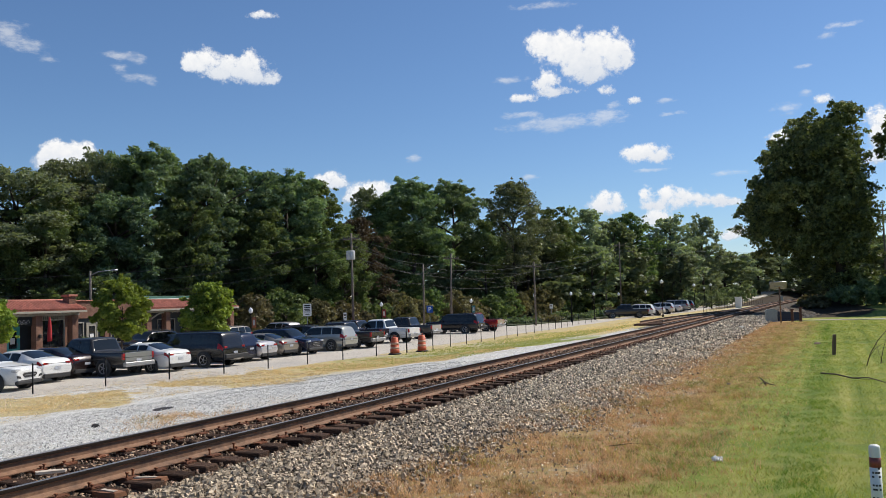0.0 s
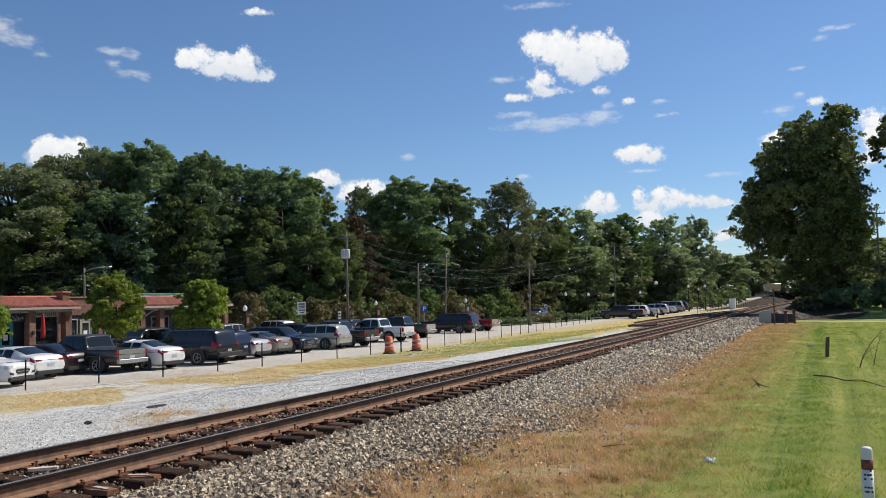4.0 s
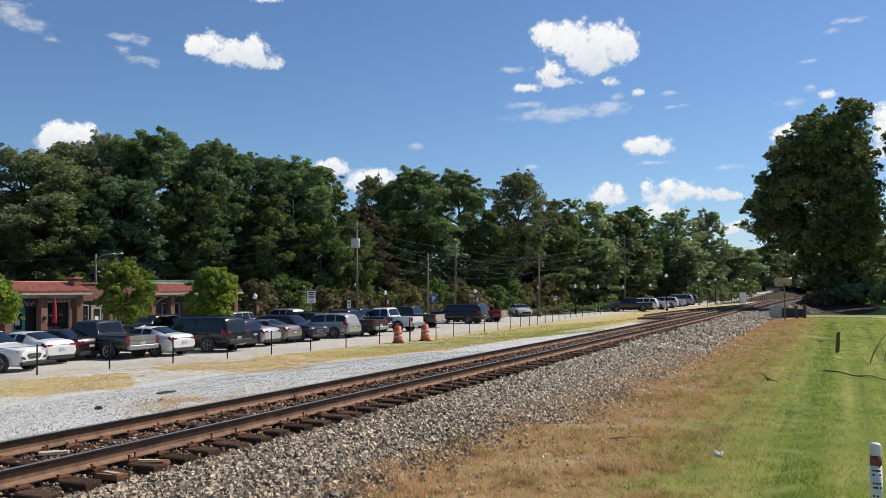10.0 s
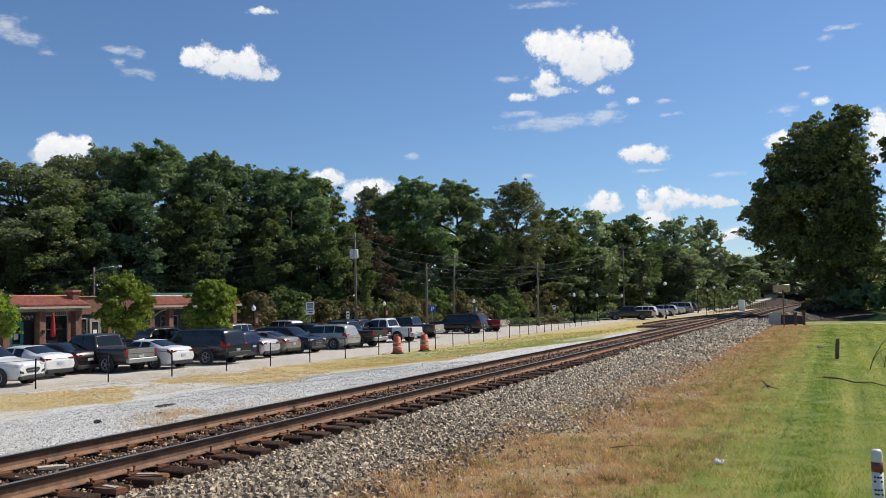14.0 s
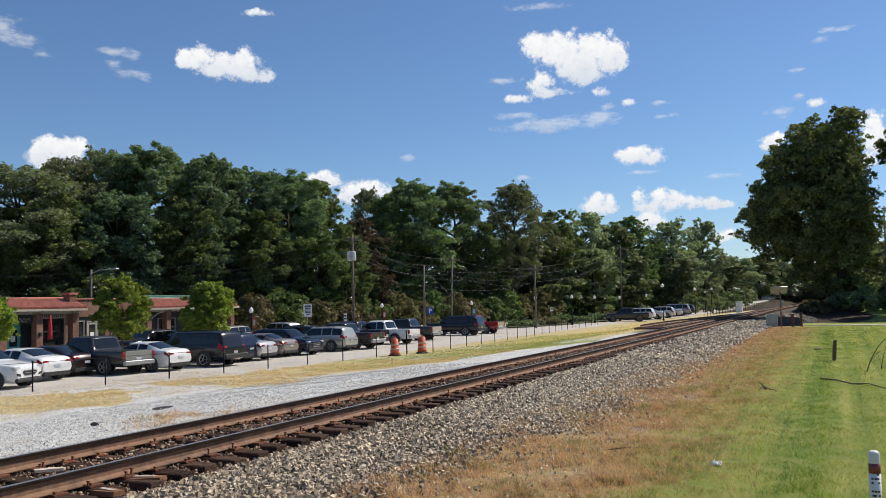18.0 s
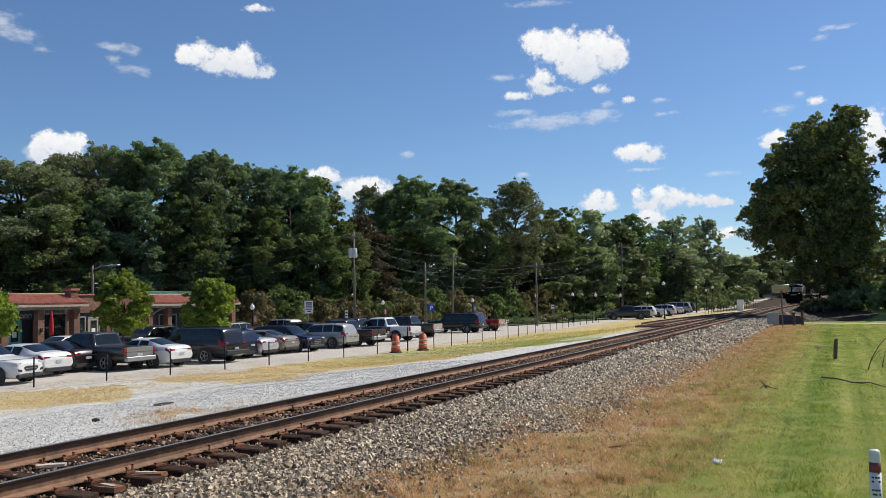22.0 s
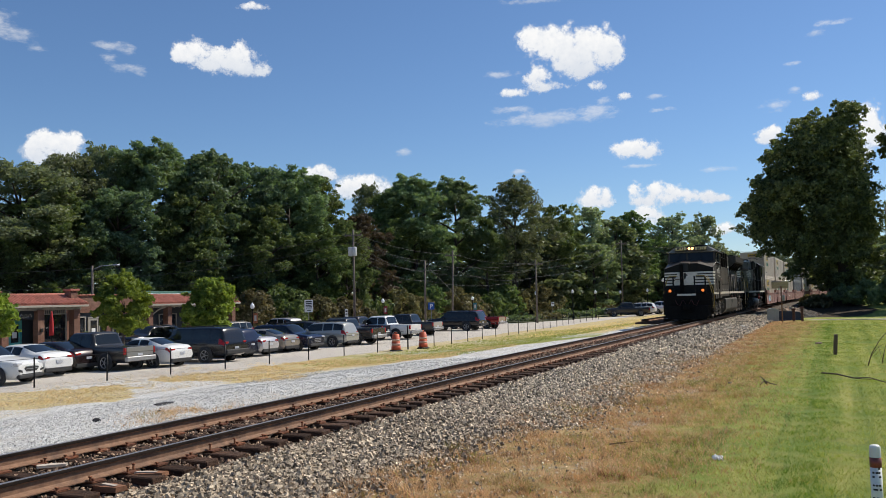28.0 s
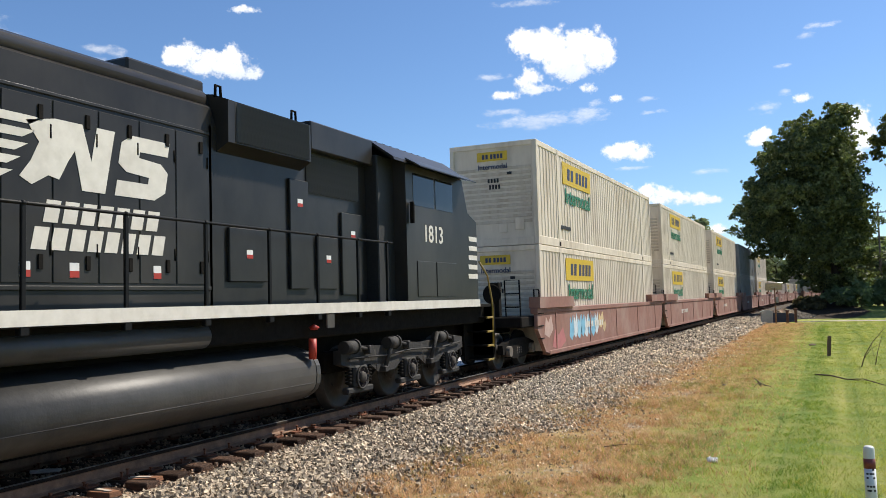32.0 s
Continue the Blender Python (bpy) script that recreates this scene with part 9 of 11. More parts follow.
vehicle("big_suv", paint("mid_silver", (0.30, 0.30, 0.30), 0.4), "grey suv in the far row of cars", pose(-18.33, 140.10, float(ground_z(-18, 140.10)) + 0.012, 0, 0, 270), group="far parked cars")
vehicle("suv", DGREY_P, "grey suv in the far row of cars", pose(-17.79, 147.27, float(ground_z(-18, 147.27)) + 0.012, 0, 0, 270), group="far parked cars")
vehicle("suv", WHITE_P, "white suv waiting far down the street", pose(-13.5, 232, float(ground_z(-16, 232)) + 0.02, 0, 0, 190), group="far parked cars")

CAR_A = vehicle("suv", paint("mid_grey", (0.16, 0.165, 0.17), 0.5), "grey minivan driving along the street", pose(-30, 160, LOT_Z), group="moving cars")
CAR_B = vehicle("sedan", WHITE_P, "white saloon car driving away down the street", pose(-27, 40, LOT_Z), group="moving cars")
CAR_C = vehicle("sedan", paint("pearl", (0.62, 0.62, 0.60), 0.1), "pale saloon car that turns into the lot", pose(-31, 99, LOT_Z), group="moving cars")

# ---- fence along the lot ----
M_LINK = shade("weathered_chain_link", (0.10, 0.10, 0.095), None, 10, 0.7, 0.3)
FENCE = [(14, -21.6), (23.5, -20.2), (31.5, -18.2), (40.8, -17.0), (49.5, -15.5), (66, -15.9), (83, -17.3), (92, -18.1), (106, -18.4)]


def fence_x(y):
    return float(np.interp(y, [a for a, _ in FENCE], [b for _, b in FENCE]))


fence = thing("fence", "low chain-link fence with thin dark posts", "fence")
post_me = Geo().cyl((0, 0, -0.2), (0, 0, 1.16), 0.030, seg=8).lathe([(0.036, 1.15), (0.036, 1.18), (0.0, 1.21)], (0, 0, 0), "z", 8).mesh("post", M_BLACKMETAL)
tall_me = Geo().cyl((0, 0, -0.2), (0, 0, 1.5), 0.045, seg=8).mesh("post", M_BLACKMETAL)
g = Geo()
for k in range(-11, 30):
    a, b = k * 0.1, k * 0.1 + 1.05
    for (p0, p1) in (((a, 0.03), (b, 1.08)), ((b, 0.03), (a, 1.08))):
        (u0, z0), (u1, z1) = p0, p1
        if u0 < 0 or u1 < 0 or u0 > 2.95 or u1 > 2.95:
            continue
        g.add([(0.0, u0, z0), (0.0, u0 + 0.0025, z0), (0.0, u1 + 0.0025, z1), (0.0, u1, z1)], [(0, 1, 2, 3)])
mesh_me = g.mesh("chain_link", M_LINK, fix=False)
fy = 17.6
pts = []
while fy < 106:
    pts.append((fence_x(fy), fy, float(ground_z(fence_x(fy), fy))))
    fy += 2.95
for k, (x, y, z) in enumerate(pts):
    part("post", tall_me if k == 10 else post_me, None, fence, at=pose(x, y, z))
    if k + 1 < len(pts):
        x2, y2, z2 = pts[k + 1]
        part("top_rail", Geo().tube([(x, y, z + 1.14), (x2, y2, z2 + 1.14)], 0.010, 6), M_BLACKMETAL, fence)
        part("chain_link", mesh_me, None, fence, at=pose(x, y, z, 0, 0, -math.degrees(math.atan2(x2 - x, y2 - y))))
far_fence = thing("fence", "dark chain-link fence beside the far tracks", "fence")
for k in range(24):
    y = 118 + 3 * k
    x, x2 = -7.6 + 0.010 * (y - 118) + float(track_x(y)), -7.6 + 0.010 * (y - 115) + float(track_x(y + 3))
    z = float(ground_z(x, y))
    part("post", post_me, None, far_fence, at=pose(x, y, z))
    part("chain_link", mesh_me, None, far_fence, at=pose(x, y, z))
    part("top_rail", Geo().tube([(x, y, z + 1.14), (x2, y + 3, z + 1.14)], 0.017, 6), M_BLACKMETAL, far_fence)

# ---- traffic drums ----
M_ORANGE = shade("faded_orange_plastic", (0.62, 0.11, 0.035), (0.50, 0.085, 0.03), 8, 0.55, c3=(0.40, 0.10, 0.05), c3_scale=2)
M_BANDW = shade("dull_white_band", (0.62, 0.58, 0.54), (0.50, 0.46, 0.42), 9, 0.5)
M_DRUMBAND = shade("faded_reflective_band", (0.62, 0.38, 0.29), (0.50, 0.27, 0.19), 9, 0.5)
drum = thing("traffic_drum", "orange traffic drum with dull white bands", "traffic drum", pose(-15.9, 45.5, float(ground_z(-15.9, 45.5))), "traffic drums")
part("barrel", Geo().lathe([(0.29, 0.06), (0.28, 0.30), (0.265, 0.31), (0.26, 0.55), (0.245, 0.56), (0.24, 0.80), (0.225, 0.81), (0.21, 1.0), (0.12, 1.04), (0.0, 1.04)], (0, 0, 0), "z", 20), M_ORANGE, drum)
part("base_ring", Geo().lathe([(0.40, 0.0), (0.40, 0.05), (0.30, 0.09), (0.28, 0.07)], (0, 0, 0), "z", 20), M_TYRE, drum)
for z, r in ((0.34, 0.268), (0.60, 0.248)):
    part("band", Geo().lathe([(r + 0.002, 0), (r - 0.002, 0.13)], (0, 0, z), "z", 20), M_DRUMBAND, drum)
part("grip", Geo().tube([(-0.08, 0, 1.03), (-0.06, 0, 1.12), (0.06, 0, 1.12), (0.08, 0, 1.03)], 0.02, 6), M_ORANGE, drum)
copy_thing(drum, pose(-15.3, 48.0, float(ground_z(-15.3, 48.0)), 0, 0, 70))

# ---- lamps ----
def street_lamp(x, y, z, h, banner=None, r=0.19):
    L = thing("street_lamp", "black post lamp with a white acorn globe" + (" and a hanging banner" if banner else ""), "street lamp", pose(x, y, z), "post lamps")
    part("post", Geo().lathe([(0.14, 0), (0.14, 0.25), (0.09, 0.35), (0.055, 0.6), (0.045, h - 0.62), (0.08, h - 0.60), (0.08, h - 0.55), (0.10, h - 0.50)], (0, 0, 0), "z", 12), M_BLACKMETAL, L)
    part("globe", Geo().lathe([(0.09, h - 0.50), (r * 0.85, h - 0.42), (r, h - 0.30), (r * 0.82, h - 0.16), (r * 0.45, h - 0.09)], (0, 0, 0), "z", 16), M_GLOBE, L)
    part("finial", Geo().lathe([(r * 0.50, h - 0.10), (r * 0.35, h - 0.05), (0.03, h - 0.02), (0.0, h + 0.05)], (0, 0, 0), "z", 10), M_GLOBE, L)
    if banner:
        b = part("banner", Geo().box(0.10, 0.52, -0.01, 0.01, h - 1.7, h - 0.85, 0.004), banner, L, "cloth banner with unreadable marks")
        part("banner_bar", Geo().box(0.2, 0.42, -0.016, -0.011, h - 1.5, h - 1.05), M_BANDW, b)
        part("banner_arm", Geo().tube([(0, 0, h - 0.83), (0.56, 0, h - 0.83)], 0.014, 5).tube([(0, 0, h - 1.72), (0.56, 0, h - 1.72)], 0.014, 5), M_BLACKMETAL, b)
    return L


M_BAN_O = shade("orange_brown_banner", (0.36, 0.13, 0.06), (0.28, 0.10, 0.05), 5, 0.8)
M_BAN_R = shade("dark_red_banner", (0.26, 0.03, 0.03), (0.20, 0.03, 0.03), 5, 0.8)
M_BAN_T = shade("teal_banner", (0.05, 0.22, 0.24), (0.04, 0.17, 0.19), 5, 0.8)
for x, y, h, ban in ((-35.5, 57.1, 3.15, M_BAN_O), (-36.1, 80.5, 3.3, M_BAN_R), (-32.4, 96.7, 3.3, M_BAN_T), (-23.8, 95.7, 3.75, None), (-21.5, 103.1, 3.8, None), (-20.4, 110.0, 3.65, None), (-18.8, 117.3, 3.5, None), (-17.0, 127.0, 3.7, None), (-12.6, 116.0, 5.0, None), (-12.9, 147.0, 4.6, None), (-13.0, 160.0, 4.1, None), (-11.6, 158.0, 4.6, None)):
    street_lamp(x, y, float(ground_z(x, y)), h, ban, 0.26 if h > 4.5 else 0.19)

# ---- utility poles and wires ----
def pole(x, y, top, lean=0.0, arm=True, label="grey weathered wooden utility pole"):
    z = float(ground_z(x, y))
    P = thing("utility_pole", label, "utility pole", pose(x, y, z), "utility poles")
    h = top - z
    part("shaft", Geo().tube([(0, 0, -0.5), (lean * 0.5, 0, h * 0.5), (lean, 0, h)], [0.125, 0.105, 0.085], 10), M_POLEWOOD, P)
    if arm:
        part("crossarm", Geo().box(lean - 0.9, lean + 0.9, -0.06, 0.06, h - 0.6, h - 0.48, 0.01), M_POLEWOOD, P)
        for k in (-0.8, -0.3, 0.3, 0.8):
            part("insulator", Geo().lathe([(0.03, 0), (0.05, 0.05), (0.03, 0.1), (0.045, 0.14), (0, 0.17)], (lean + k, 0, h - 0.48), "z", 8), M_TANK, P)
    return P


M_XFMR = shade("pale_grey_transformer_paint", (0.55, 0.56, 0.56), (0.48, 0.49, 0.49), 6, 0.5)
POLES = [(-31.6, 67.0, 8.3), (-30.3, 79.0, 5.7), (-29.8, 84.8, 7.0), (-22.8, 92.9, 6.0), (-24.0, 141.3, 10.8), (-27.6, 145.6, 8.0), (-47.5, 51.5, 5.2)]
pole_obs = [pole(x, y, t, 0.1 * k % 0.3, k not in (1, 6)) for k, (x, y, t) in enumerate(POLES)]
for dx in (-0.32, 0.05):
    part("transformer", Geo().lathe([(0.0, 0), (0.22, 0.0), (0.24, 0.05), (0.24, 0.75), (0.20, 0.82), (0.0, 0.84)], (dx + 0.2, -0.3, 7.2), "z", 14), M_XFMR, pole_obs[0], "pale grey transformer can")
part("lamp_arm", Geo().tube([(0, 0, 6.2), (0.5, 0.4, 6.5), (1.4, 1.1, 6.6)], 0.04, 8).box(1.2, 1.75, 0.95, 1.35, 6.52, 6.66, 0.05), M_GALV, pole_obs[6], "bracket arm with a street light head")
pole(14.0, 110.0, 11.2, 0.05)


def wire(a, b, sag, r=0.014):
    a, b = Vector(a), Vector(b)
    pts = [a + (b - a) * t + Vector((0, 0, -sag * 4 * t * (1 - t))) for t in [k / 10 for k in range(11)]]
    return Geo().tube(pts, r, 4, caps=False)


def cable(a, b, sag, r=0.016):
    thing("overhead_cable", "thin black overhead cable slung between poles", "cable", geo=wire(a, b, sag, r), material=M_WIRE, group="overhead cables")


tops = [(x, y, t) for x, y, t in POLES]
for i, j in ((6, 0), (0, 1), (0, 2), (2, 3), (3, 4), (4, 5), (1, 3)):
    a, b = tops[i], tops[j]
    for k, dz in enumerate((0.35, 1.1, 2.0)):
        cable((a[0], a[1], a[2] - dz), (b[0], b[1], b[2] - dz), 0.5 + 0.15 * k)
cable((-47.5, 52, 5.0), (-75, 24, 5.4), 0.7)
cable((-47.5, 52, 3.6), (-75, 24, 3.9), 0.7)
cable((-30.3, 79.0, 5.5), (-24.8, 82.5, -1.3), 0.0)
cable((-24, 141.3, 10.2), (10, 215, 11.5), 1.2)
cable((-24, 141.3, 9.4), (10, 215, 10.6), 1.2)

# ---- signs ----
def sign(x, y, h, w, hh, face, label, turn=0, mark=None, z=None):
    z = float(ground_z(x, y)) if z is None else z
    S = thing("street_sign", label, "sign", pose(x, y, z, 0, 0, turn))
    part("post", Geo().box(-0.03, 0.03, -0.03, 0.03, -0.1, h + hh, 0.006), M_GALV, S)
    pl = part("panel", Geo().box(-w / 2, w / 2, -0.05, -0.035, h, h + hh, 0.004), face, S)
    for (x0, x1, z0, z1) in mark or ():
        part("mark_bar", Geo().box(x0, x1, -0.054, -0.0505, h + z0, h + z1), M_INK if face is not M_BLUESIGN else M_WHITE, pl)
    return S, pl


M_BLUESIGN = shade("blue_sign_face", (0.01, 0.10, 0.42), (0.01, 0.08, 0.36), 8, 0.4)
sign(-36.2, 66.4, 2.15, 0.82, 1.15, M_WHITE, "white upright lot sign with unreadable lines on a post", 52, [(-0.30, 0.30, 0.92, 1.04), (-0.28, 0.28, 0.74, 0.84), (-0.30, 0.26, 0.60, 0.66), (-0.26, 0.30, 0.48, 0.54), (-0.28, 0.28, 0.36, 0.42), (-0.18, 0.2, 0.14, 0.22)])
S, pl = sign(-28.0, 75.7, 2.05, 0.62, 0.70, M_BLUESIGN, "blue parking sign with a white letter P", 26)
text_part("P", 0.62, M_WHITE, pl, pose(0, -0.056, 2.18, 90, 0, 0), bold=0.012)
sign(-34.3, 70.0, 1.6, 0.30, 0.75, M_WHITE, "narrow white notice sign on a post", 30, [(-0.1, 0.1, 0.45, 0.6), (-0.1, 0.1, 0.2, 0.3)])
sign(-28.3, 116.3, 1.5, 0.45, 0.6, M_WHITE, "small white sign before the hedge", 20, [(-0.14, 0.14, 0.3, 0.45)])
wb = thing("signal_cabinet", "narrow white signal cabinet beside the far track", "cabinet", pose(-4.6, 133.5, float(ground_z(-4.6, 133.5))))
part("body", Geo().box(-0.45, 0.45, -0.3, 0.3, 0, 1.5, 0.03), M_WHITE, wb)
part("lid", Geo().box(-0.5, 0.5, -0.35, 0.35, 1.5, 1.6, 0.03), M_WHITE, wb)

# ---- the brick shops behind the lot ----
def brick_material():
    m = shade("red_brown_brickwork", (0.20, 0.095, 0.06), (0.14, 0.07, 0.05), 3, 0.9, 0, 0.3, 30, c3=(0.28, 0.17, 0.12), c3_scale=0.8)
    nt = m.node_tree
    n, link = nt.nodes, nt.links.new
    bt = n.new("ShaderNodeTexBrick")
    bt.inputs["Scale"].default_value = 1.0
    bt.inputs["Brick Width"].default_value, bt.inputs["Row Height"].default_value, bt.inputs["Mortar Size"].default_value = 0.22, 0.075, 0.006
    bt.inputs["Color1"].default_value, bt.inputs["Color2"].default_value, bt.inputs["Mortar"].default_value = (1, 1, 1, 1), (0.72, 0.66, 0.62, 1), (1.7, 1.9, 2.0, 1)
    tc = n.new("ShaderNodeTexCoord")
    sp, cb = n.new("ShaderNodeSeparateXYZ"), n.new("ShaderNodeCombineXYZ")
    link(tc.outputs["Object"], sp.inputs[0])
    ad = n.new("ShaderNodeMath")
    link(sp.outputs[0], ad.inputs[0])
    link(sp.outputs[1], ad.inputs[1])
    link(ad.outputs[0], cb.inputs[0])
    link(sp.outputs[2], cb.inputs[1])
    link(cb.outputs[0], bt.inputs["Vector"])
    b = n["Principled BSDF"]
    src = b.inputs["Base Color"].links[0].from_socket
    mx = n.new("ShaderNodeMix")
    mx.data_type, mx.blend_type = "RGBA", "MULTIPLY"
    mx.inputs["Factor"].default_value = 1
    link(src, mx.inputs["A"])
    link(bt.outputs["Color"], mx.inputs["B"])
    link(mx.outputs["Result"], b.inputs["Base Color"])
    return m


M_BRICK = brick_material()
M_ROOFTILE = shade("red_clay_roof_tile", (0.42, 0.15, 0.10), (0.33, 0.11, 0.075), 5, 0.75, 0, 0.2, 20, c3=(0.48, 0.22, 0.15), c3_scale=1.5, vary=0.18)
M_CREAM = shade("cream_painted_wood", (0.38, 0.35, 0.29), (0.31, 0.28, 0.23), 6, 0.6)
M_DARKWALL = shade("dark_painted_shopfront", (0.025, 0.03, 0.035), (0.035, 0.04, 0.045), 5, 0.6)
M_TEAL = shade("teal_painted_door", (0.10, 0.42, 0.40), (0.08, 0.36, 0.34), 6, 0.5)
M_REDWALL = shade("bright_red_wall_paint", (0.42, 0.03, 0.03), (0.35, 0.025, 0.025), 4, 0.6)
M_SHOPGLASS = shade("shop_window_glass", (0.018, 0.02, 0.022), (0.028, 0.03, 0.032), 2, 0.05, spec=0.8)
M_GREENTRIM = shade("green_metal_fascia", (0.06, 0.17, 0.12), (0.05, 0.14, 0.10), 5, 0.5)
M_CONC = shade("grey_concrete", (0.36, 0.35, 0.33), (0.28, 0.27, 0.26), 9, 0.9, 0, 0.2, 40)
M_UMB = shade("red_umbrella_cloth", (0.42, 0.02, 0.025), (0.34, 0.018, 0.02), 6, 0.8)
tile_me = Geo().loft([[(0.0 + 0.0, math.cos(math.pi * k / 6) * 0.105, math.sin(math.pi * k / 6) * 0.11) for k in range(7)], [(-0.34, math.cos(math.pi * k / 6) * 0.095, math.sin(math.pi * k / 6) * 0.10 + 0.012) for k in range(7)]], closed=False).mesh("tile", M_ROOFTILE, fix=False)


def window_unit(parent, x, y0, y1, z0, z1, frame, bars=1, cross=0):
    w = part("window", Geo().box(x - 0.06, x - 0.02, y0, y1, z0, z1), M_SHOPGLASS, parent)
    g = Geo()
    t = 0.08
    g.box(x - 0.05, x + 0.05, y0 - t, y0, z0 - t, z1 + t, 0.01).box(x - 0.05, x + 0.05, y1, y1 + t, z0 - t, z1 + t, 0.01).box(x - 0.05, x + 0.05, y0, y1, z1, z1 + t, 0.01).box(x - 0.05, x + 0.08, y0, y1, z0 - t, z0, 0.01)
    for k in range(1, bars):
        y = y0 + (y1 - y0) * k / bars
        g.box(x - 0.04, x + 0.04, y - 0.03, y + 0.03, z0, z1)
    for k in range(cross):
        z = z0 + (z1 - z0) * (k + 1) / (cross + 1)
        g.box(x - 0.04, x + 0.03, y0, y1, z - 0.02, z + 0.02)
    part("window_frame", g, frame, w)
    return w


def door_unit(parent, x, y0, y1, z0, z1, mat, glass=True):
    d = part("door", Geo().box(x - 0.06, x, y0, y1, z0, z1, 0.01), mat, parent)
    if glass:
        part("door_pane", Geo().box(x, x + 0.008, y0 + 0.16, y1 - 0.16, z0 + 0.8, z1 - 0.18), M_SHOPGLASS, d)
        part("door_notice", Geo().box(x + 0.008, x + 0.012, y0 + 0.25, y1 - 0.3, z0 + 1.1, z0 + 1.5), M_WHITE, d)
    part("door_handle", Geo().box(x, x + 0.06, y1 - 0.13, y1 - 0.10, z0 + 0.9, z0 + 1.15, 0.005), M_GALV, d)
    part("door_frame", Geo().box(x - 0.05, x + 0.03, y0 - 0.08, y0, z0, z1 + 0.08).box(x - 0.05, x + 0.03, y1, y1 + 0.08, z0, z1 + 0.08).box(x - 0.05, x + 0.03, y0, y1, z1, z1 + 0.08), M_CREAM if mat is not M_TEAL else M_TEAL, d)
    return d


def pent_roof(B, x_eave, y0, y1, z_eave, depth, rise):
    """A sloping roof of clay tiles in courses, with brackets below."""
    r = part("roof", Geo().prism([(x_eave, z_eave - 0.10), (x_eave, z_eave - 0.02), (x_eave - depth, z_eave + rise - 0.02), (x_eave - depth, z_eave + rise - 0.25)], "y", y0, y1), M_ROOFTILE, B)
    slope = math.degrees(math.atan2(rise, depth))
    run = math.hypot(rise, depth)
    n, courses = int((y1 - y0) / 0.26), int(run / 0.30)
    for i in range(n):
        for j in range(courses):
            f = j * 0.30 / run
            part("tile", tile_me, None, r, at=pose(x_eave - depth * f + 0.02, y0 + 0.13 + 0.26 * i, z_eave + rise * f, 0, slope, 0))
    part("ridge", Geo().tube([(x_eave - depth, y0, z_eave + rise + 0.02), (x_eave - depth, y1, z_eave + rise + 0.02)], 0.08, 8), M_ROOFTILE, r)
    part("fascia", Geo().box(x_eave - 0.03, x_eave + 0.01, y0, y1, z_eave - 0.20, z_eave - 0.06, 0.005), M_CREAM, r)
    for k in range(int((y1 - y0) / 0.6)):
        part("bracket", Geo().prism([(x_eave - 0.02, z_eave - 0.16), (x_eave - 0.8, z_eave - 0.16), (x_eave - 0.8, z_eave - 0.40), (x_eave - 0.6, z_eave - 0.28)], "y", y0 + 0.3 + 0.6 * k, y0 + 0.38 + 0.6 * k), M_CREAM, r)


G0 = -1.30
XF = -40.6
pavement = thing("pavement", "grey concrete footway before the shops", "pavement", kind="structure", geo=Geo().box(XF + 2.6, XF - 14, 22, 66, -1.6, -1.22, 0.02), material=M_CONC)

# shop with the tiled porch
A = thing("shop_building", "brick shop with a red clay tile porch roof and chimney", "building")
part("wall", Geo().box(XF - 1.5, XF - 9, 36.6, 44.6, G0, 2.55, 0.01), M_BRICK, A)
part("flat_roof", Geo().box(XF - 1.4, XF - 9, 36.6, 44.6, 2.55, 2.68, 0.02), M_CONC, A)
pent_roof(A, XF + 0.5, 37.6, 44.4, 2.02, 1.9, 0.68)
part("beam", Geo().box(XF - 0.35, XF - 0.05, 37.8, 44.2, 1.62, 1.86, 0.01), M_CREAM, A)
for y in (38.0, 40.75, 43.75):
    part("pillar", Geo().box(XF - 0.45, XF + 0.05, y - 0.26, y + 0.26, G0, 1.64, 0.01), M_BRICK, A)
ch = part("chimney", Geo().box(XF - 0.9, XF - 0.3, 43.5, 44.1, 2.2, 2.95, 0.015), M_BRICK, A)
part("chimney_cap", Geo().box(XF - 1.0, XF - 0.2, 43.4, 44.2, 2.95, 3.10, 0.02), M_ROOFTILE, ch)
ch2 = part("chimney", Geo().box(XF - 3.2, XF - 2.8, 39.5, 39.9, 2.4, 2.9, 0.015), M_BRICK, A)
part("chimney_cap", Geo().box(XF - 3.25, XF - 2.75, 39.45, 39.95, 2.9, 2.98, 0.02), M_ROOFTILE, ch2)
w = window_unit(A, XF - 0.6, 41.15, 43.3, -0.55, 1.30, M_CREAM, 1)
g = Geo()
for k in range(13):
    g.box(XF - 0.62, XF - 0.54, 41.15 + 0.17 * k, 41.20 + 0.17 * k, 1.32, 1.62)
part("transom_bars", g, M_CREAM, w)
part("stall_riser", Geo().box(XF - 0.9, XF - 0.55, 41.0, 43.5, G0, -0.6, 0.01), M_BRICK, A)
part("shopfront", Geo().box(XF - 1.5, XF - 1.3, 38.0, 44.0, G0, 1.7), M_DARKWALL, A)
door_unit(A, XF - 1.28, 39.3, 40.2, G0, 0.9, M_TEAL)
window_unit(A, XF - 1.26, 38.45, 39.1, -0.6, 0.85, M_TEAL, 1)
part("hanging_sign", Geo().box(XF - 0.15, XF - 0.10, 38.7, 40.3, 1.02, 1.62, 0.01), M_INK, A)
part("sign_scrawl", Geo().tube([(XF - 0.09, 38.9 + 0.1 * k, 1.30 + 0.12 * math.sin(k * 1.9)) for k in range(13)], 0.018, 4).tube([(XF - 0.09, 39.1 + 0.1 * k, 1.15 + 0.06 * math.cos(k * 2.3)) for k in range(9)], 0.012, 4), M_BANDW, A)
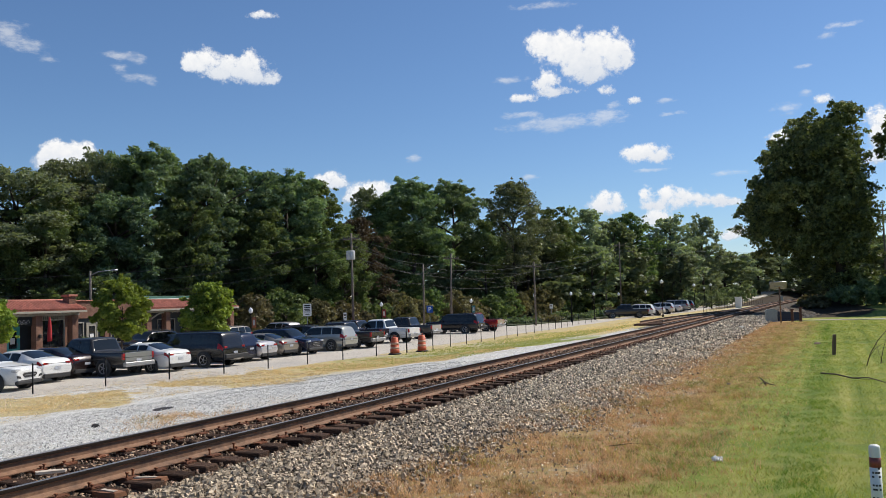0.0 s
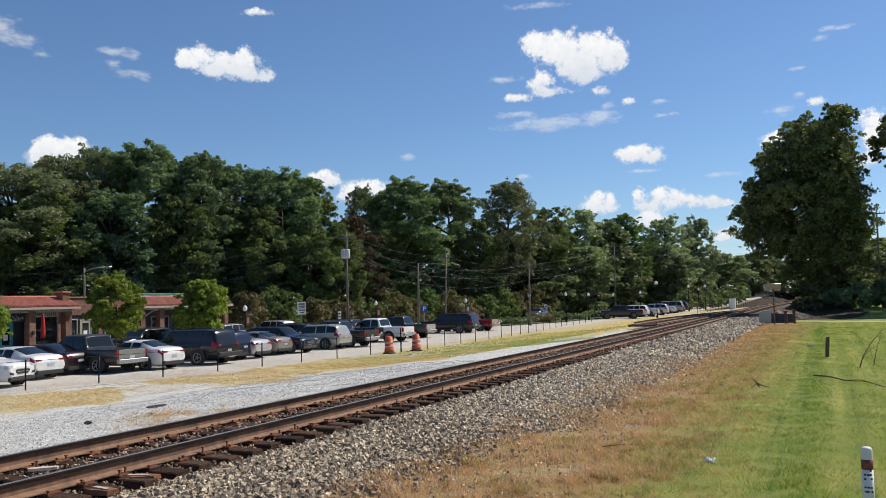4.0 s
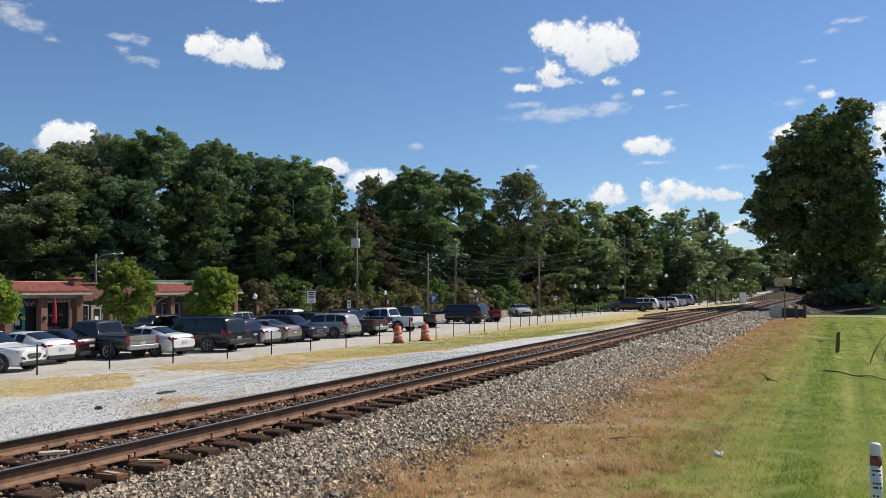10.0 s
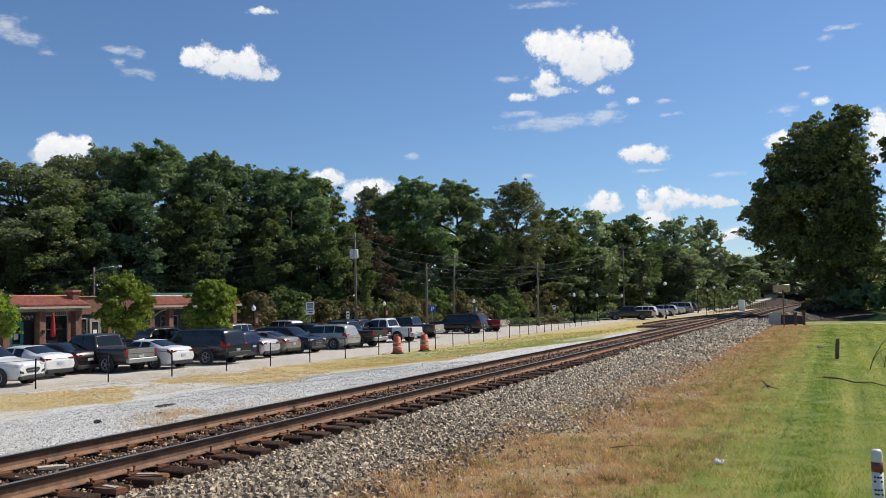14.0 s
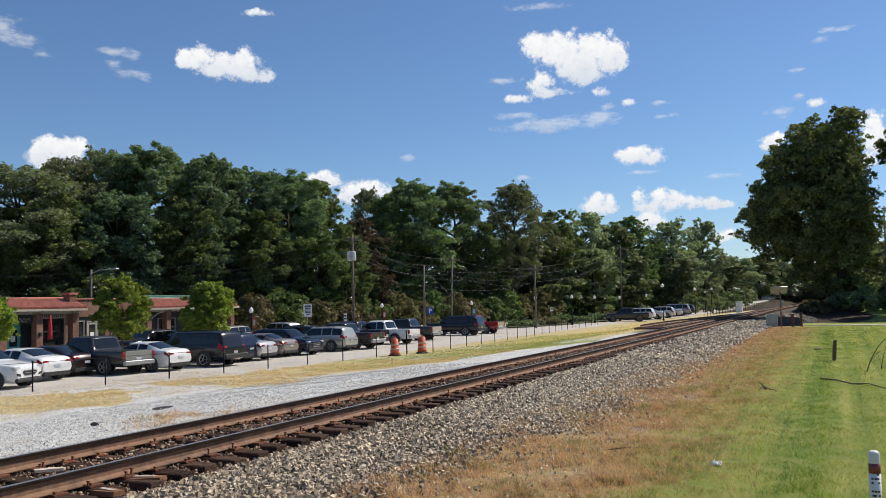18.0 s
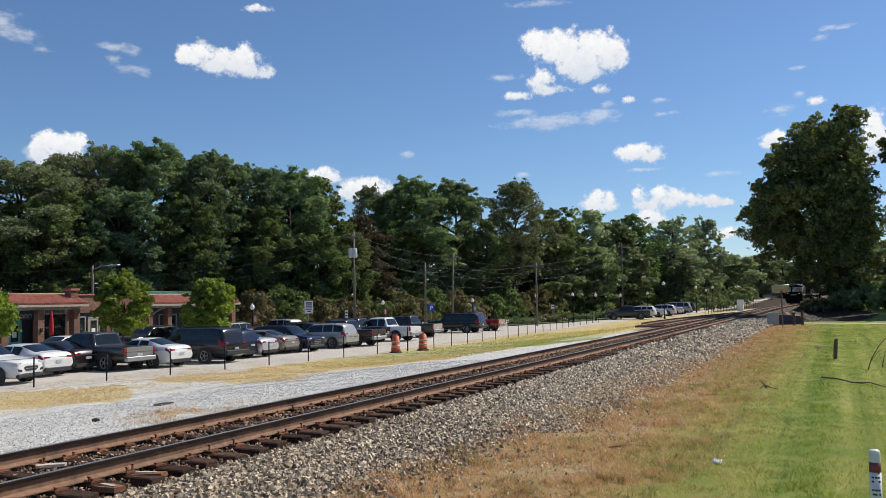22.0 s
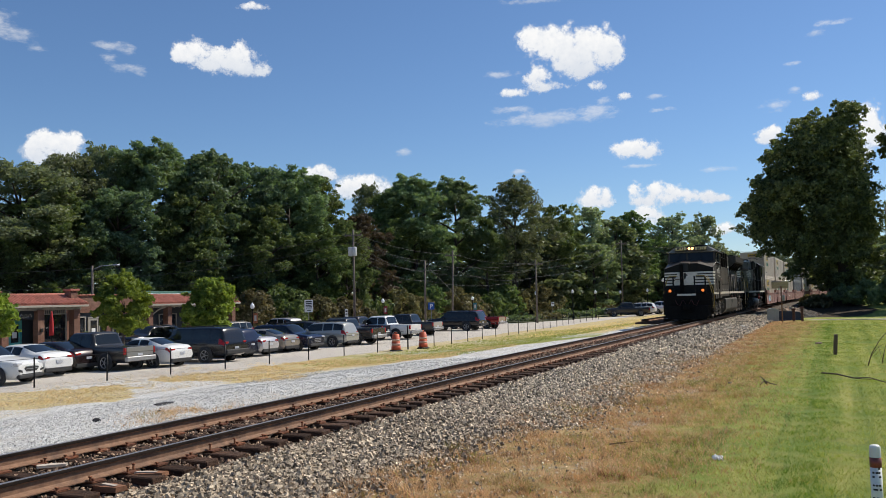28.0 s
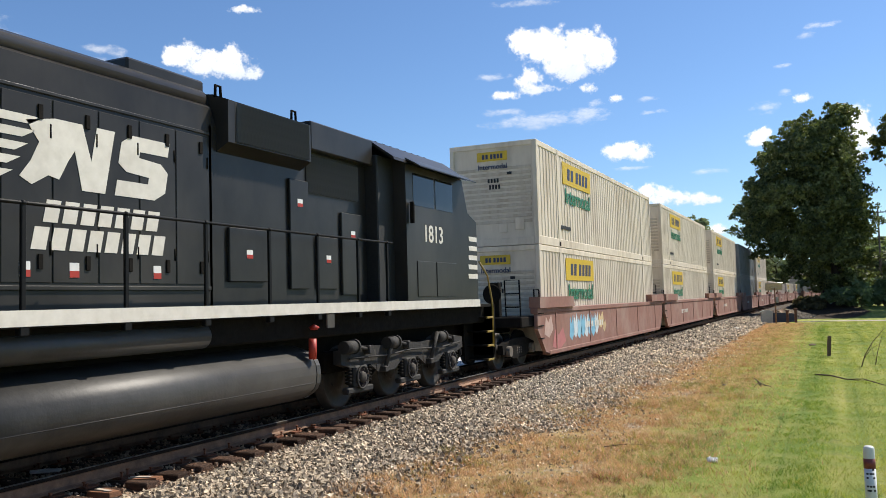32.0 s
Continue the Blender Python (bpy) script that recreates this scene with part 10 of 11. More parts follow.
part("wall_lamp", Geo().box(XF + 0.05, XF + 0.16, 40.65, 40.85, 0.15, 0.4, 0.02), M_INK, A)
R = thing("shop_building", "brick shop with a red painted front", "building")
part("wall", Geo().box(XF - 1.0, XF - 9, 28.0, 36.58, G0, 3.05, 0.01), M_BRICK, R)
part("pier", Geo().box(XF - 1.2, XF - 0.5, 36.0, 36.9, G0, 3.15, 0.01), M_BRICK, R)
part("red_front", Geo().box(XF - 1.0, XF - 0.85, 28.2, 37.9, G0, 1.5), M_REDWALL, R)
window_unit(R, XF - 0.82, 34.0, 35.6, -0.5, 1.1, M_REDWALL, 2)
# plain brick shop
K = thing("shop_building", "plain brick shop with a white door and parapet", "building")
part("wall", Geo().box(XF - 1.2, XF - 9, 44.62, 50.4, 1.35, 2.62, 0.01), M_BRICK, K)
part("shopfront", Geo().box(XF - 1.35, XF - 9, 44.62, 50.4, G0, 1.35), M_DARKWALL, K)
part("coping", Geo().box(XF - 1.1, XF - 1.6, 44.62, 50.4, 2.62, 2.70, 0.02), M_ROOFTILE, K)
part("brick_pier", Geo().box(XF - 1.4, XF - 1.1, 47.5, 50.3, G0, 1.36, 0.01), M_BRICK, K)
door_unit(K, XF - 1.28, 46.0, 46.9, G0, 0.95, M_CREAM)
window_unit(K, XF - 1.28, 44.9, 45.6, -0.7, 1.0, M_CREAM, 1)
window_unit(K, XF - 1.05, 48.1, 50.0, -0.5, 0.45, M_CREAM, 4)
# second tiled shop
T = thing("shop_building", "brick shop with a tiled porch roof and green fascia", "building")
part("wall", Geo().box(XF - 1.5, XF - 9, 50.42, 61.5, G0, 2.55, 0.01), M_DARKWALL, T)
part("green_fascia", Geo().box(XF - 1.7, XF - 1.9, 51.2, 61.5, 2.55, 2.95, 0.02), M_GREENTRIM, T)
part("gutter", Geo().box(XF - 1.55, XF - 1.68, 51.2, 61.5, 2.62, 2.74, 0.02), M_GALV, T)
pent_roof(T, XF + 0.5, 50.5, 61.4, 1.95, 1.9, 0.66)
part("beam", Geo().box(XF - 0.35, XF - 0.05, 50.5, 61.2, 1.60, 1.80, 0.01), M_CREAM, T)
for y in (50.9, 53.0, 55.6, 58.4, 61.0):
    part("pillar", Geo().box(XF - 0.45, XF + 0.05, y - 0.24, y + 0.24, G0, 1.62, 0.01), M_BRICK, T)
window_unit(T, XF - 1.45, 53.4, 55.3, -0.6, 1.0, M_CREAM, 2)
window_unit(T, XF - 1.45, 56.2, 58.0, -0.6, 1.0, M_CREAM, 2)
door_unit(T, XF - 1.42, 51.6, 52.4, G0, 0.9, M_DARKWALL)
part("arch_brace", Geo().tube([(XF - 0.1, 51.1 + 0.25 * k, 1.0 + 0.58 * math.sin(k * 0.26)) for k in range(7)], 0.06, 6), M_CREAM, T)

# pavement things before the shops
def umbrella(x, y):
    U = thing("parasol", "closed red parasol on a dark pole", "parasol", pose(x, y, -1.22), "parasols")
    part("pole", Geo().cyl((0, 0, 0), (0, 0, 2.75), 0.025, seg=8), M_BLACKMETAL, U)
    part("foot", Geo().lathe([(0.26, 0), (0.26, 0.05), (0.05, 0.10), (0.04, 0.3)], (0, 0, 0), "z", 14), M_BLACKMETAL, U)
    rings = []
    for z, r in ((1.15, 0.13), (1.45, 0.13), (1.9, 0.12), (2.35, 0.09), (2.68, 0.05), (2.78, 0.02)):
        rings.append([(r * (1 + 0.22 * (k % 2)) * math.cos(k * math.pi / 6), r * (1 + 0.22 * (k % 2)) * math.sin(k * math.pi / 6), z) for k in range(12)])
    part("canopy", Geo().loft(rings, smooth=True), M_UMB, U, "folded red cloth")


umbrella(-39.4, 40.6)
umbrella(-39.2, 35.2)


def bistro(x, y, turn):
    B = thing("cafe_table", "small wire cafe table before the shop", "table", pose(x, y, -1.22, 0, 0, turn), "cafe tables")
    part("top", Geo().lathe([(0.36, 0.70), (0.36, 0.72), (0.0, 0.73)], (0, 0, 0), "z", 16), M_CONC, B)
    for k in range(3):
        a = k * 2.094
        part("leg", Geo().tube([(0.3 * math.cos(a), 0.3 * math.sin(a), 0), (0.05 * math.cos(a), 0.05 * math.sin(a), 0.4), (0.2 * math.cos(a), 0.2 * math.sin(a), 0.70)], 0.014, 5), M_CONC, B)


bistro(-39.2, 41.6, 0)
bistro(-39.3, 43.0, 40)
planter = thing("planter", "dark pot with a small dense bush by the pillar", "planter", pose(-39.9, 43.9, -1.22))
part("pot", Geo().lathe([(0.20, 0), (0.28, 0.45), (0.30, 0.5), (0.25, 0.5), (0.24, 0.4), (0, 0.4)], (0, 0, 0), "z", 14), M_INK, planter)
v, f = crown_arrays(77, [(0, 0, 0.85, 0.34, 0.40, 1)], 700, 0.10)
part("bush", array_mesh("bush", v, f, M_LEAF_DARK), None, planter)

# ---- things on the lawn and gravel ----
def gz(x, y):
    return float(ground_z(x, y))


M_PIPE = shade("white_plastic_marker", (0.74, 0.73, 0.70), (0.66, 0.65, 0.62), 8, 0.45)
M_MARKRED = shade("worn_red_marker_label", (0.30, 0.06, 0.05), (0.12, 0.04, 0.035), 30, 0.5)
mk = thing("marker_post", "white plastic buried-cable marker post with warning label", "marker post", pose(8.66, 8.3, gz(8.66, 8.3)))
top = 0.385 - gz(8.66, 8.3)
part("tube", Geo().lathe([(0.046, -0.1), (0.046, top - 0.03), (0.043, top - 0.012), (0.03, top), (0, top)], (0, 0, 0), "z", 20), M_PIPE, mk)
lb = part("label", Geo().lathe([(0.0475, top - 0.19), (0.0475, top - 0.105)], (0, 0, 0), "z", 20), M_MARKRED, mk, "red warning band")
part("label", Geo().lathe([(0.0472, top - 0.62), (0.0472, top - 0.19)], (0, 0, 0), "z", 20), M_WHITE, mk)
rnd = random.Random(3)
for k in range(12):
    z0 = top - 0.60 + 0.036 * k
    for j in range(3):
        a = -2.3 + 0.55 * j + rnd.uniform(-0.1, 0.1)
        if rnd.random() < 0.8:
            q = [(0.0482 * math.cos(a + d), 0.0482 * math.sin(a + d)) for d in (0, 0.2, 0.4)]
            part("print_bar", Geo().add([(*q[0], z0), (*q[1], z0), (*q[2], z0), (*q[2], z0 + 0.016), (*q[1], z0 + 0.016), (*q[0], z0 + 0.016)], [(0, 1, 4, 5), (1, 2, 3, 4)]), M_INK, lb)

M_STUMP = shade("grey_split_timber", (0.17, 0.12, 0.085), (0.10, 0.07, 0.05), 9, 0.95, 0, 0.6, 20, stretch=(3, 3, 0.4))
st = thing("wooden_post", "short weathered timber post leaning on the lawn", "post", pose(8.30, 31.5, gz(8.30, 31.5), 2, 4, 12) @ Matrix.Diagonal((0.66, 0.66, 1, 1)))
part("shaft", Geo().loft([[(-0.075, -0.07, -0.1), (0.08, -0.065, -0.1), (0.07, 0.07, -0.1), (-0.07, 0.065, -0.1)], [(-0.08, -0.085, 0.4), (0.085, -0.08, 0.4), (0.085, 0.075, 0.4), (-0.085, 0.08, 0.4)], [(-0.075, -0.08, 0.66), (0.07, -0.08, 0.70), (0.08, 0.07, 0.67), (-0.07, 0.08, 0.65)]]), M_STUMP, st)
# a paler block on top of the post
part("cap_wear", Geo().box(-0.06, 0.06, -0.065, 0.06, 0.655, 0.685, 0.01), M_POLEWOOD, st)

cab = thing("utility_cabinet", "pale grey-green steel utility cabinet with a rounded lid", "cabinet", pose(4.3, 64.3, gz(4.3, 64.3), 0, 0, 8) @ Matrix.Diagonal((0.76, 0.8, 0.86, 1)))
M_CAB = shade("grey_green_cabinet_paint", (0.36, 0.38, 0.36), (0.30, 0.32, 0.30), 5, 0.55, c3=(0.24, 0.23, 0.20), c3_scale=1.5)
part("body", Geo().box(-0.5, 0.5, -0.35, 0.35, 0, 0.88, 0.02), M_CAB, cab)
part("lid", Geo().prism([(-0.54, 0.86), (0.54, 0.86), (0.54, 0.94), (0.40, 1.04), (0.15, 1.09), (-0.15, 1.09), (-0.40, 1.04), (-0.54, 0.94)], "y", -0.38, 0.38), M_CAB, cab)
part("plinth", Geo().box(-0.56, 0.56, -0.42, 0.42, -0.1, 0.06, 0.02), M_CONC, cab)
part("hasp", Geo().box(-0.04, 0.04, -0.40, -0.35, 0.7, 0.86, 0.01), M_GALV, cab)

sp = thing("solar_panel", "tilted solar panel on a slim steel pole", "solar panel", pose(5.05, 62.0, gz(5.05, 62.0)))
part("pole", Geo().cyl((0, 0, -0.2), (0, 0, 2.62), 0.045, seg=10), M_RUSTRAIL, sp)
pn = part("panel", Geo().loft([[(-0.55, -0.42, 2.82), (0.50, -0.42, 2.82), (0.50, -0.42, 2.86), (-0.55, -0.42, 2.86)], [(-0.60, 0.12, 2.36), (0.45, 0.12, 2.36), (0.45, 0.12, 2.40), (-0.60, 0.12, 2.40)]]), M_CONC, sp)
part("panel_frame", Geo().tube([(-0.55, -0.42, 2.84), (0.50, -0.42, 2.84), (0.45, 0.12, 2.38), (-0.60, 0.12, 2.38), (-0.55, -0.42, 2.84)], 0.03, 5), M_ALU, pn)
part("mount", Geo().box(-0.3, 0.3, -0.12, 0.0, 2.50, 2.58, 0.01).box(0.02, 0.2, 0.04, 0.16, 1.5, 1.9, 0.02), M_CONC, sp)

M_RUSTPOST = shade("rust_red_post", (0.14, 0.06, 0.04), (0.09, 0.042, 0.03), 9, 0.85)
for x, y, h in ((5.72, 63.2, 0.95), (6.22, 64.0, 1.05)):
    q = thing("steel_post", "short rust-red steel post by the drive", "post", pose(x, y, gz(x, y)), "rusty posts")
    part("shaft", Geo().box(-0.09, 0.09, -0.07, 0.07, -0.1, h, 0.012), M_RUSTPOST, q)
    part("flange", Geo().box(-0.14, 0.14, -0.1, 0.1, h - 0.08, h, 0.012), M_RUSTPOST, q)
M_TARP = shade("dark_blue_plastic", (0.014, 0.024, 0.055), (0.010, 0.018, 0.040), 6, 0.5)
bl = thing("plastic_barrier", "dark blue plastic barrier in the shade", "barrier", pose(5.3, 66.5, gz(5.3, 66.5), 0, 0, 4))
part("panel", Geo().prism([(-0.75, 0), (0.75, 0), (0.72, 0.62), (-0.70, 0.70)], "y", -0.12, 0.12), M_TARP, bl)
part("foot", Geo().box(-0.8, 0.8, -0.22, 0.22, -0.05, 0.1, 0.03), M_TARP, bl)

# litter, lumps and twigs
M_PAPER = shade("crumpled_white_paper", (0.80, 0.80, 0.80), (0.70, 0.70, 0.71), 30, 0.7)
rnd = random.Random(12)
g = Geo()
n = 9
grid = [[(-0.10 + 0.2 * i / n, -0.14 + 0.28 * j / n, 0.03 + 0.045 * rnd.random() + 0.03 * math.sin(i * 1.3 + j)) for i in range(n + 1)] for j in range(n + 1)]
for j in range(n):
    for i in range(n):
        if abs(i - 4) + abs(j - 4) < 7:
            g.add([grid[j][i], grid[j][i + 1], grid[j + 1][i + 1], grid[j + 1][i]], [(0, 1, 2, 3)], True)
thing("litter", "crumpled white paper litter on the grass", "litter", pose(6.91, 11.7, gz(6.91, 11.7), 8, -6, 30) @ Matrix.Diagonal((0.62, 0.62, 0.62, 1)), geo=g, material=M_PAPER)


def lump(name, label, x, y, sx, sy, sz, mat, seed):
    rs = np.random.RandomState(seed)
    g = Geo()
    rings = []
    for j in range(5):
        a = math.pi * (j / 4 - 0.5)
        rings.append([(sx * math.cos(a) * math.cos(w) * rs.uniform(0.75, 1.2) + 0.001, sy * math.cos(a) * math.sin(w) * rs.uniform(0.75, 1.2), sz * (0.6 + math.sin(a)) * rs.uniform(0.85, 1.15)) for w in [2 * math.pi * k / 9 for k in range(9)]])
    g.loft(rings)
    thing(name, label, "rubble", pose(x, y, gz(x, y), 0, 0, rs.uniform(0, 360)), geo=g, material=mat)


M_TAR = shade("tar_black_lump", (0.018, 0.017, 0.016), (0.03, 0.028, 0.026), 14, 0.8, 0, 0.6, 30)
lump("asphalt_lump", "black lump of broken asphalt on the gravel", -5.8, 13.2, 0.10, 0.08, 0.05, M_TAR, 2)
lump("asphalt_patch", "flat dark patch of old asphalt on the gravel", -6.85, 16.3, 0.42, 0.20, 0.025, M_TAR, 3)
lump("asphalt_lump", "small black lump of asphalt on the gravel", -5.2, 14.4, 0.07, 0.06, 0.035, M_TAR, 4)
lump("earth_clod", "dark clod of earth on the lawn", 3.8, 55.2, 0.30, 0.16, 0.10, M_STUMP, 5)
lump("stone", "pale loose stone at the ballast edge", 3.3, 53.1, 0.22, 0.16, 0.10, M_STONE2, 6)
lump("sod", "dark torn sod on the lawn", 7.68, 37.8, 0.34, 0.14, 0.05, M_STUMP, 7)
lump("bark_chip", "pale bark chip on the grass", 6.0, 21.5, 0.06, 0.05, 0.03, M_POLEWOOD, 8)


def sticks(name, label, paths, mat=M_STUMP):
    T = thing(name, label, "twig")
    for path, r in paths:
        pts = [(x, y, gz(x, y) + z) for x, y, z in path]
        part("stick", Geo().tube(pts, [r * (1 - 0.6 * k / (len(pts) - 1)) for k in range(len(pts))], 6), mat, T)


sticks("twig", "small forked driftwood twig on the lawn", [([(6.86, 21.2, 0.02), (6.80, 21.25, 0.12), (6.70, 21.3, 0.20)], 0.025), ([(6.80, 21.25, 0.10), (6.95, 21.2, 0.04), (7.08, 21.15, 0.02)], 0.02), ([(6.78, 21.22, 0.08), (6.72, 21.1, 0.02)], 0.016)])
sticks("branch", "long thin fallen branch across the lawn", [([(7.98, 24.6, 0.03), (8.35, 23.8, 0.06), (8.7, 23.1, 0.05), (9.05, 22.3, 0.09), (9.5, 21.3, 0.05)], 0.024), ([(8.7, 23.1, 0.05), (9.0, 23.1, 0.02), (9.2, 22.9, 0.02)], 0.012)])
sticks("dead_stem", "bare dead stems bending over the grass", [([(9.15, 27.0, 0), (9.25, 26.8, 0.35), (9.45, 26.4, 0.75), (9.75, 26.0, 1.15)], 0.016), ([(9.22, 26.9, 0.25), (9.40, 26.9, 0.5), (9.60, 26.8, 0.65)], 0.010), ([(9.55, 28.0, 0), (9.62, 27.8, 0.4), (9.75, 27.5, 0.9)], 0.014), ([(9.4, 26.5, 0.7), (9.45, 26.3, 0.4), (9.52, 26.1, 0.15)], 0.008)])
sticks("twig", "thin curved twig in the dry grass", [([(5.3, 12.4, 0.02), (5.6, 12.6, 0.04), (5.95, 12.5, 0.03), (6.1, 12.2, 0.02)], 0.010)])

# broken tie pieces by the near rail
M_RAWWOOD = shade("split_orange_wood", (0.30, 0.13, 0.06), (0.20, 0.09, 0.045), 12, 0.9, 0, 0.5, 30, stretch=(1, 6, 4))
M_CREAMBIT = shade("pale_broken_spall", (0.55, 0.47, 0.38), (0.42, 0.35, 0.28), 12, 0.9)
for x, y, turn, L in ((1.02, 7.55, 8, 0.34), (1.15, 6.9, -16, 0.30)):
    bt = thing("broken_tie", "splintered end of an old tie on the ballast", "railway tie", pose(x, y, -0.215, 3, -4, turn) @ Matrix.Diagonal((0.85, 0.8, 0.6, 1)), "broken ties")
    part("timber", Geo().loft([[(-L, -0.10, -0.05), (-L, 0.10, -0.05), (-L, 0.09, 0.03), (-L, -0.09, 0.05)], [(0, -0.11, -0.05), (0, 0.11, -0.05), (0, 0.10, 0.055), (0, -0.10, 0.05)], [(L, -0.06, -0.05), (L, 0.12, -0.05), (L, 0.10, 0.03), (L, -0.05, 0.04)]]), M_RAWWOOD, bt)
    part("splinter", Geo().prism([(-0.2, 0.03), (0.1, 0.02), (0.24, 0.06), (-0.1, 0.075)], "y", -0.03, 0.03), M_CREAMBIT, bt)
pale = thing("splinter", "pale flat splinter of wood between the rails", "rubble", pose(-0.30, 7.4, -0.17, 4, 3, 70), geo=Geo().prism([(-0.18, -0.04), (0.15, -0.06), (0.2, 0.0), (0.05, 0.05), (-0.16, 0.04)], "z", 0, 0.03), material=M_CREAMBIT)

# a heap of pale rubble on the earth bank by the track
heap = thing("rubble_heap", "low heap of pale broken stone on the earth bank", "rubble", pose(5.0, 75.5, gz(5.0, 75.5) - 0.05, 0, 0, 15))
rings = []
for q in (1.0, 0.78, 0.5, 0.22, 0.0):
    rings.append([(2.6 * q * math.cos(w) * (1 + 0.15 * math.sin(3 * w)) + 0.001 * w, 1.7 * q * math.sin(w), 0.85 * (1 - q) ** 0.8 - 0.05) for w in [2 * math.pi * k / 14 for k in range(14)]])
part("mound", Geo().loft(rings), M_STONE3, heap)
rs = np.random.RandomState(77)
g = Geo()
for k in range(420):
    w, q = rs.uniform(0, 6.283), rs.uniform(0, 1) ** 0.5 * 1.08
    o = Vector((2.6 * q * math.cos(w) * (1 + 0.15 * math.sin(3 * w)), 1.7 * q * math.sin(w), 0.85 * max(0, 1 - q) ** 0.8 - 0.03))
    s = rs.uniform(0.05, 0.15)
    pts = [o + Vector((a, b2, c)) * s * rs.uniform(0.7, 1.2) for a, b2, c in ((-1, -0.7, -0.6), (1, -0.8, -0.5), (0.8, 0.9, -0.6), (-0.9, 0.8, -0.5), (-0.5, -0.4, 0.7), (0.6, -0.3, 0.6), (0.3, 0.6, 0.7))]
    g.add(pts, [(0, 1, 5, 4), (1, 2, 6, 5), (2, 3, 6), (3, 0, 4, 6), (4, 5, 6), (0, 3, 2, 1)])
part("stones", g, M_STONE, heap)

# ---- grass: short blades over the near lawn, longer tufts on the dry strips ----
def blades(name, label, n, fx, fy, height, width, seed, material, lean_by=0.55, bare=9.0, only=None):
    rs = np.random.RandomState(seed)
    x, y = fx(rs.rand(n), rs), fy(rs.rand(n), rs)
    keep = wobble(x, y, 0.75, 0.6) + 0.7 * wobble(x, y, 0.31, 1.9) + 0.4 * rs.normal(size=n) < bare
    if only:
        keep &= only(x, y)
    x, y, n = x[keep], y[keep], int(keep.sum())
    z = ground_z(x, y)
    h = height * rs.uniform(0.4, 1.3, n) * np.clip(1 + 0.9 * wobble(x, y, 0.13, 2.6) + 0.45 * wobble(x, y, 0.45, 0.2), 0.12, 2.4)
    a = rs.uniform(0, 2 * np.pi, n)
    lean = rs.normal(size=(n, 2)) * h[:, None] * lean_by
    w = width * rs.uniform(0.6, 1.4, n) * (1 + np.clip(y - 12, 0, 40) * 0.03)
    dx, dy = np.cos(a) * w, np.sin(a) * w
    v = np.stack([np.stack([x - dx, y - dy, z - 0.005], -1), np.stack([x + dx, y + dy, z - 0.005], -1), np.stack([x + lean[:, 0], y + lean[:, 1], z + h], -1)], 1)
    return thing(name, label, "grass", kind="stuff", geo=array_mesh(name, v.reshape(-1, 3), np.arange(n * 3).reshape(-1, 3), material))


ROWS = (3.4, 0.13, 1)
M_BLADE = leaf_shade("lawn_grass_blade", (0.225, 0.275, 0.062), (0.47, 0.465, 0.135), (1.0, 1.1, 0.5), [((0.48, 0.41, 0.15), 0.9, 0.52, 0.68), ((0.085, 0.15, 0.024), 2.6, 0.54, 0.68), ((0.50, 0.45, 0.15), 1.0, 0.52, 0.68, ROWS), ((0.06, 0.125, 0.02), 1.0, 0.45, 0.32, ROWS), ((0.34, 0.23, 0.10), 3.5, 0.62, 0.72)])
M_DARKBLADE = leaf_shade("lush_grass_blade", (0.11, 0.18, 0.03), (0.22, 0.29, 0.055), (1.0, 1.1, 0.5))
M_STRAWBLADE = leaf_shade("dry_grass_blade", (0.64, 0.41, 0.215), (0.86, 0.64, 0.37), (1.0, 0.95, 0.7), [((0.50, 0.255, 0.11), 1.6, 0.48, 0.64), ((0.27, 0.30, 0.08), 1.3, 0.54, 0.64), ((0.12, 0.065, 0.03), 5.5, 0.52, 0.62), ((0.92, 0.74, 0.48), 7.0, 0.56, 0.66)])
M_GOLDBLADE = leaf_shade("yellow_grass_blade", (0.64, 0.50, 0.26), (0.88, 0.73, 0.45), (1.0, 0.95, 0.7), [((0.44, 0.40, 0.14), 0.7, 0.58, 0.72)])
blades("lawn_grass", "short mown green lawn grass", 170000, lambda r, rs: 5.6 + 6.4 * r ** 0.8, lambda r, rs: 7.5 + 58 * r ** 2.1, 0.036, 0.0045, 5, M_BLADE, 0.85)
blades("dry_grass", "short dead brown grass beside the ballast", 190000, lambda r, rs: 3.2 + 3.6 * r + 0.5 * rs.normal(size=len(r)) * r, lambda r, rs: 6.0 + 58 * r ** 2.1, 0.062, 0.0048, 6, M_STRAWBLADE, 0.75, 0.80)
blades("weeds", "green weed tufts in the dry strip", 26000, lambda r, rs: 3.4 + 3.2 * r, lambda r, rs: 6.5 + 45 * r ** 1.9, 0.075, 0.0055, 15, M_BLADE, 0.6, -0.45)
blades("lawn_grass", "darker band of lush mown grass", 11000, lambda r, rs: 7.93 + 0.20 * rs.normal(size=len(r)), lambda r, rs: 9 + 50 * r ** 1.8, 0.040, 0.005, 16, M_DARKBLADE, 0.85)
M_VERGE = leaf_shade("sunburnt_verge_blade", (0.24, 0.29, 0.075), (0.48, 0.46, 0.17), (1.0, 1.0, 0.5))
blades("dry_grass", "yellow dry grass strip along the fence", 150000, lambda r, rs: -6.0 - 16 * r, lambda r, rs: 14 + 28 * r, 0.050, 0.007, 7, M_GOLDBLADE, 0.8, 0.35, gold)
blades("dry_grass", "thin yellow tufts in the stony soil by the fence", 40000, lambda r, rs: -13.5 - 7 * r, lambda r, rs: 14 + 22 * r, 0.045, 0.006, 27, M_GOLDBLADE, 0.8, -0.45)
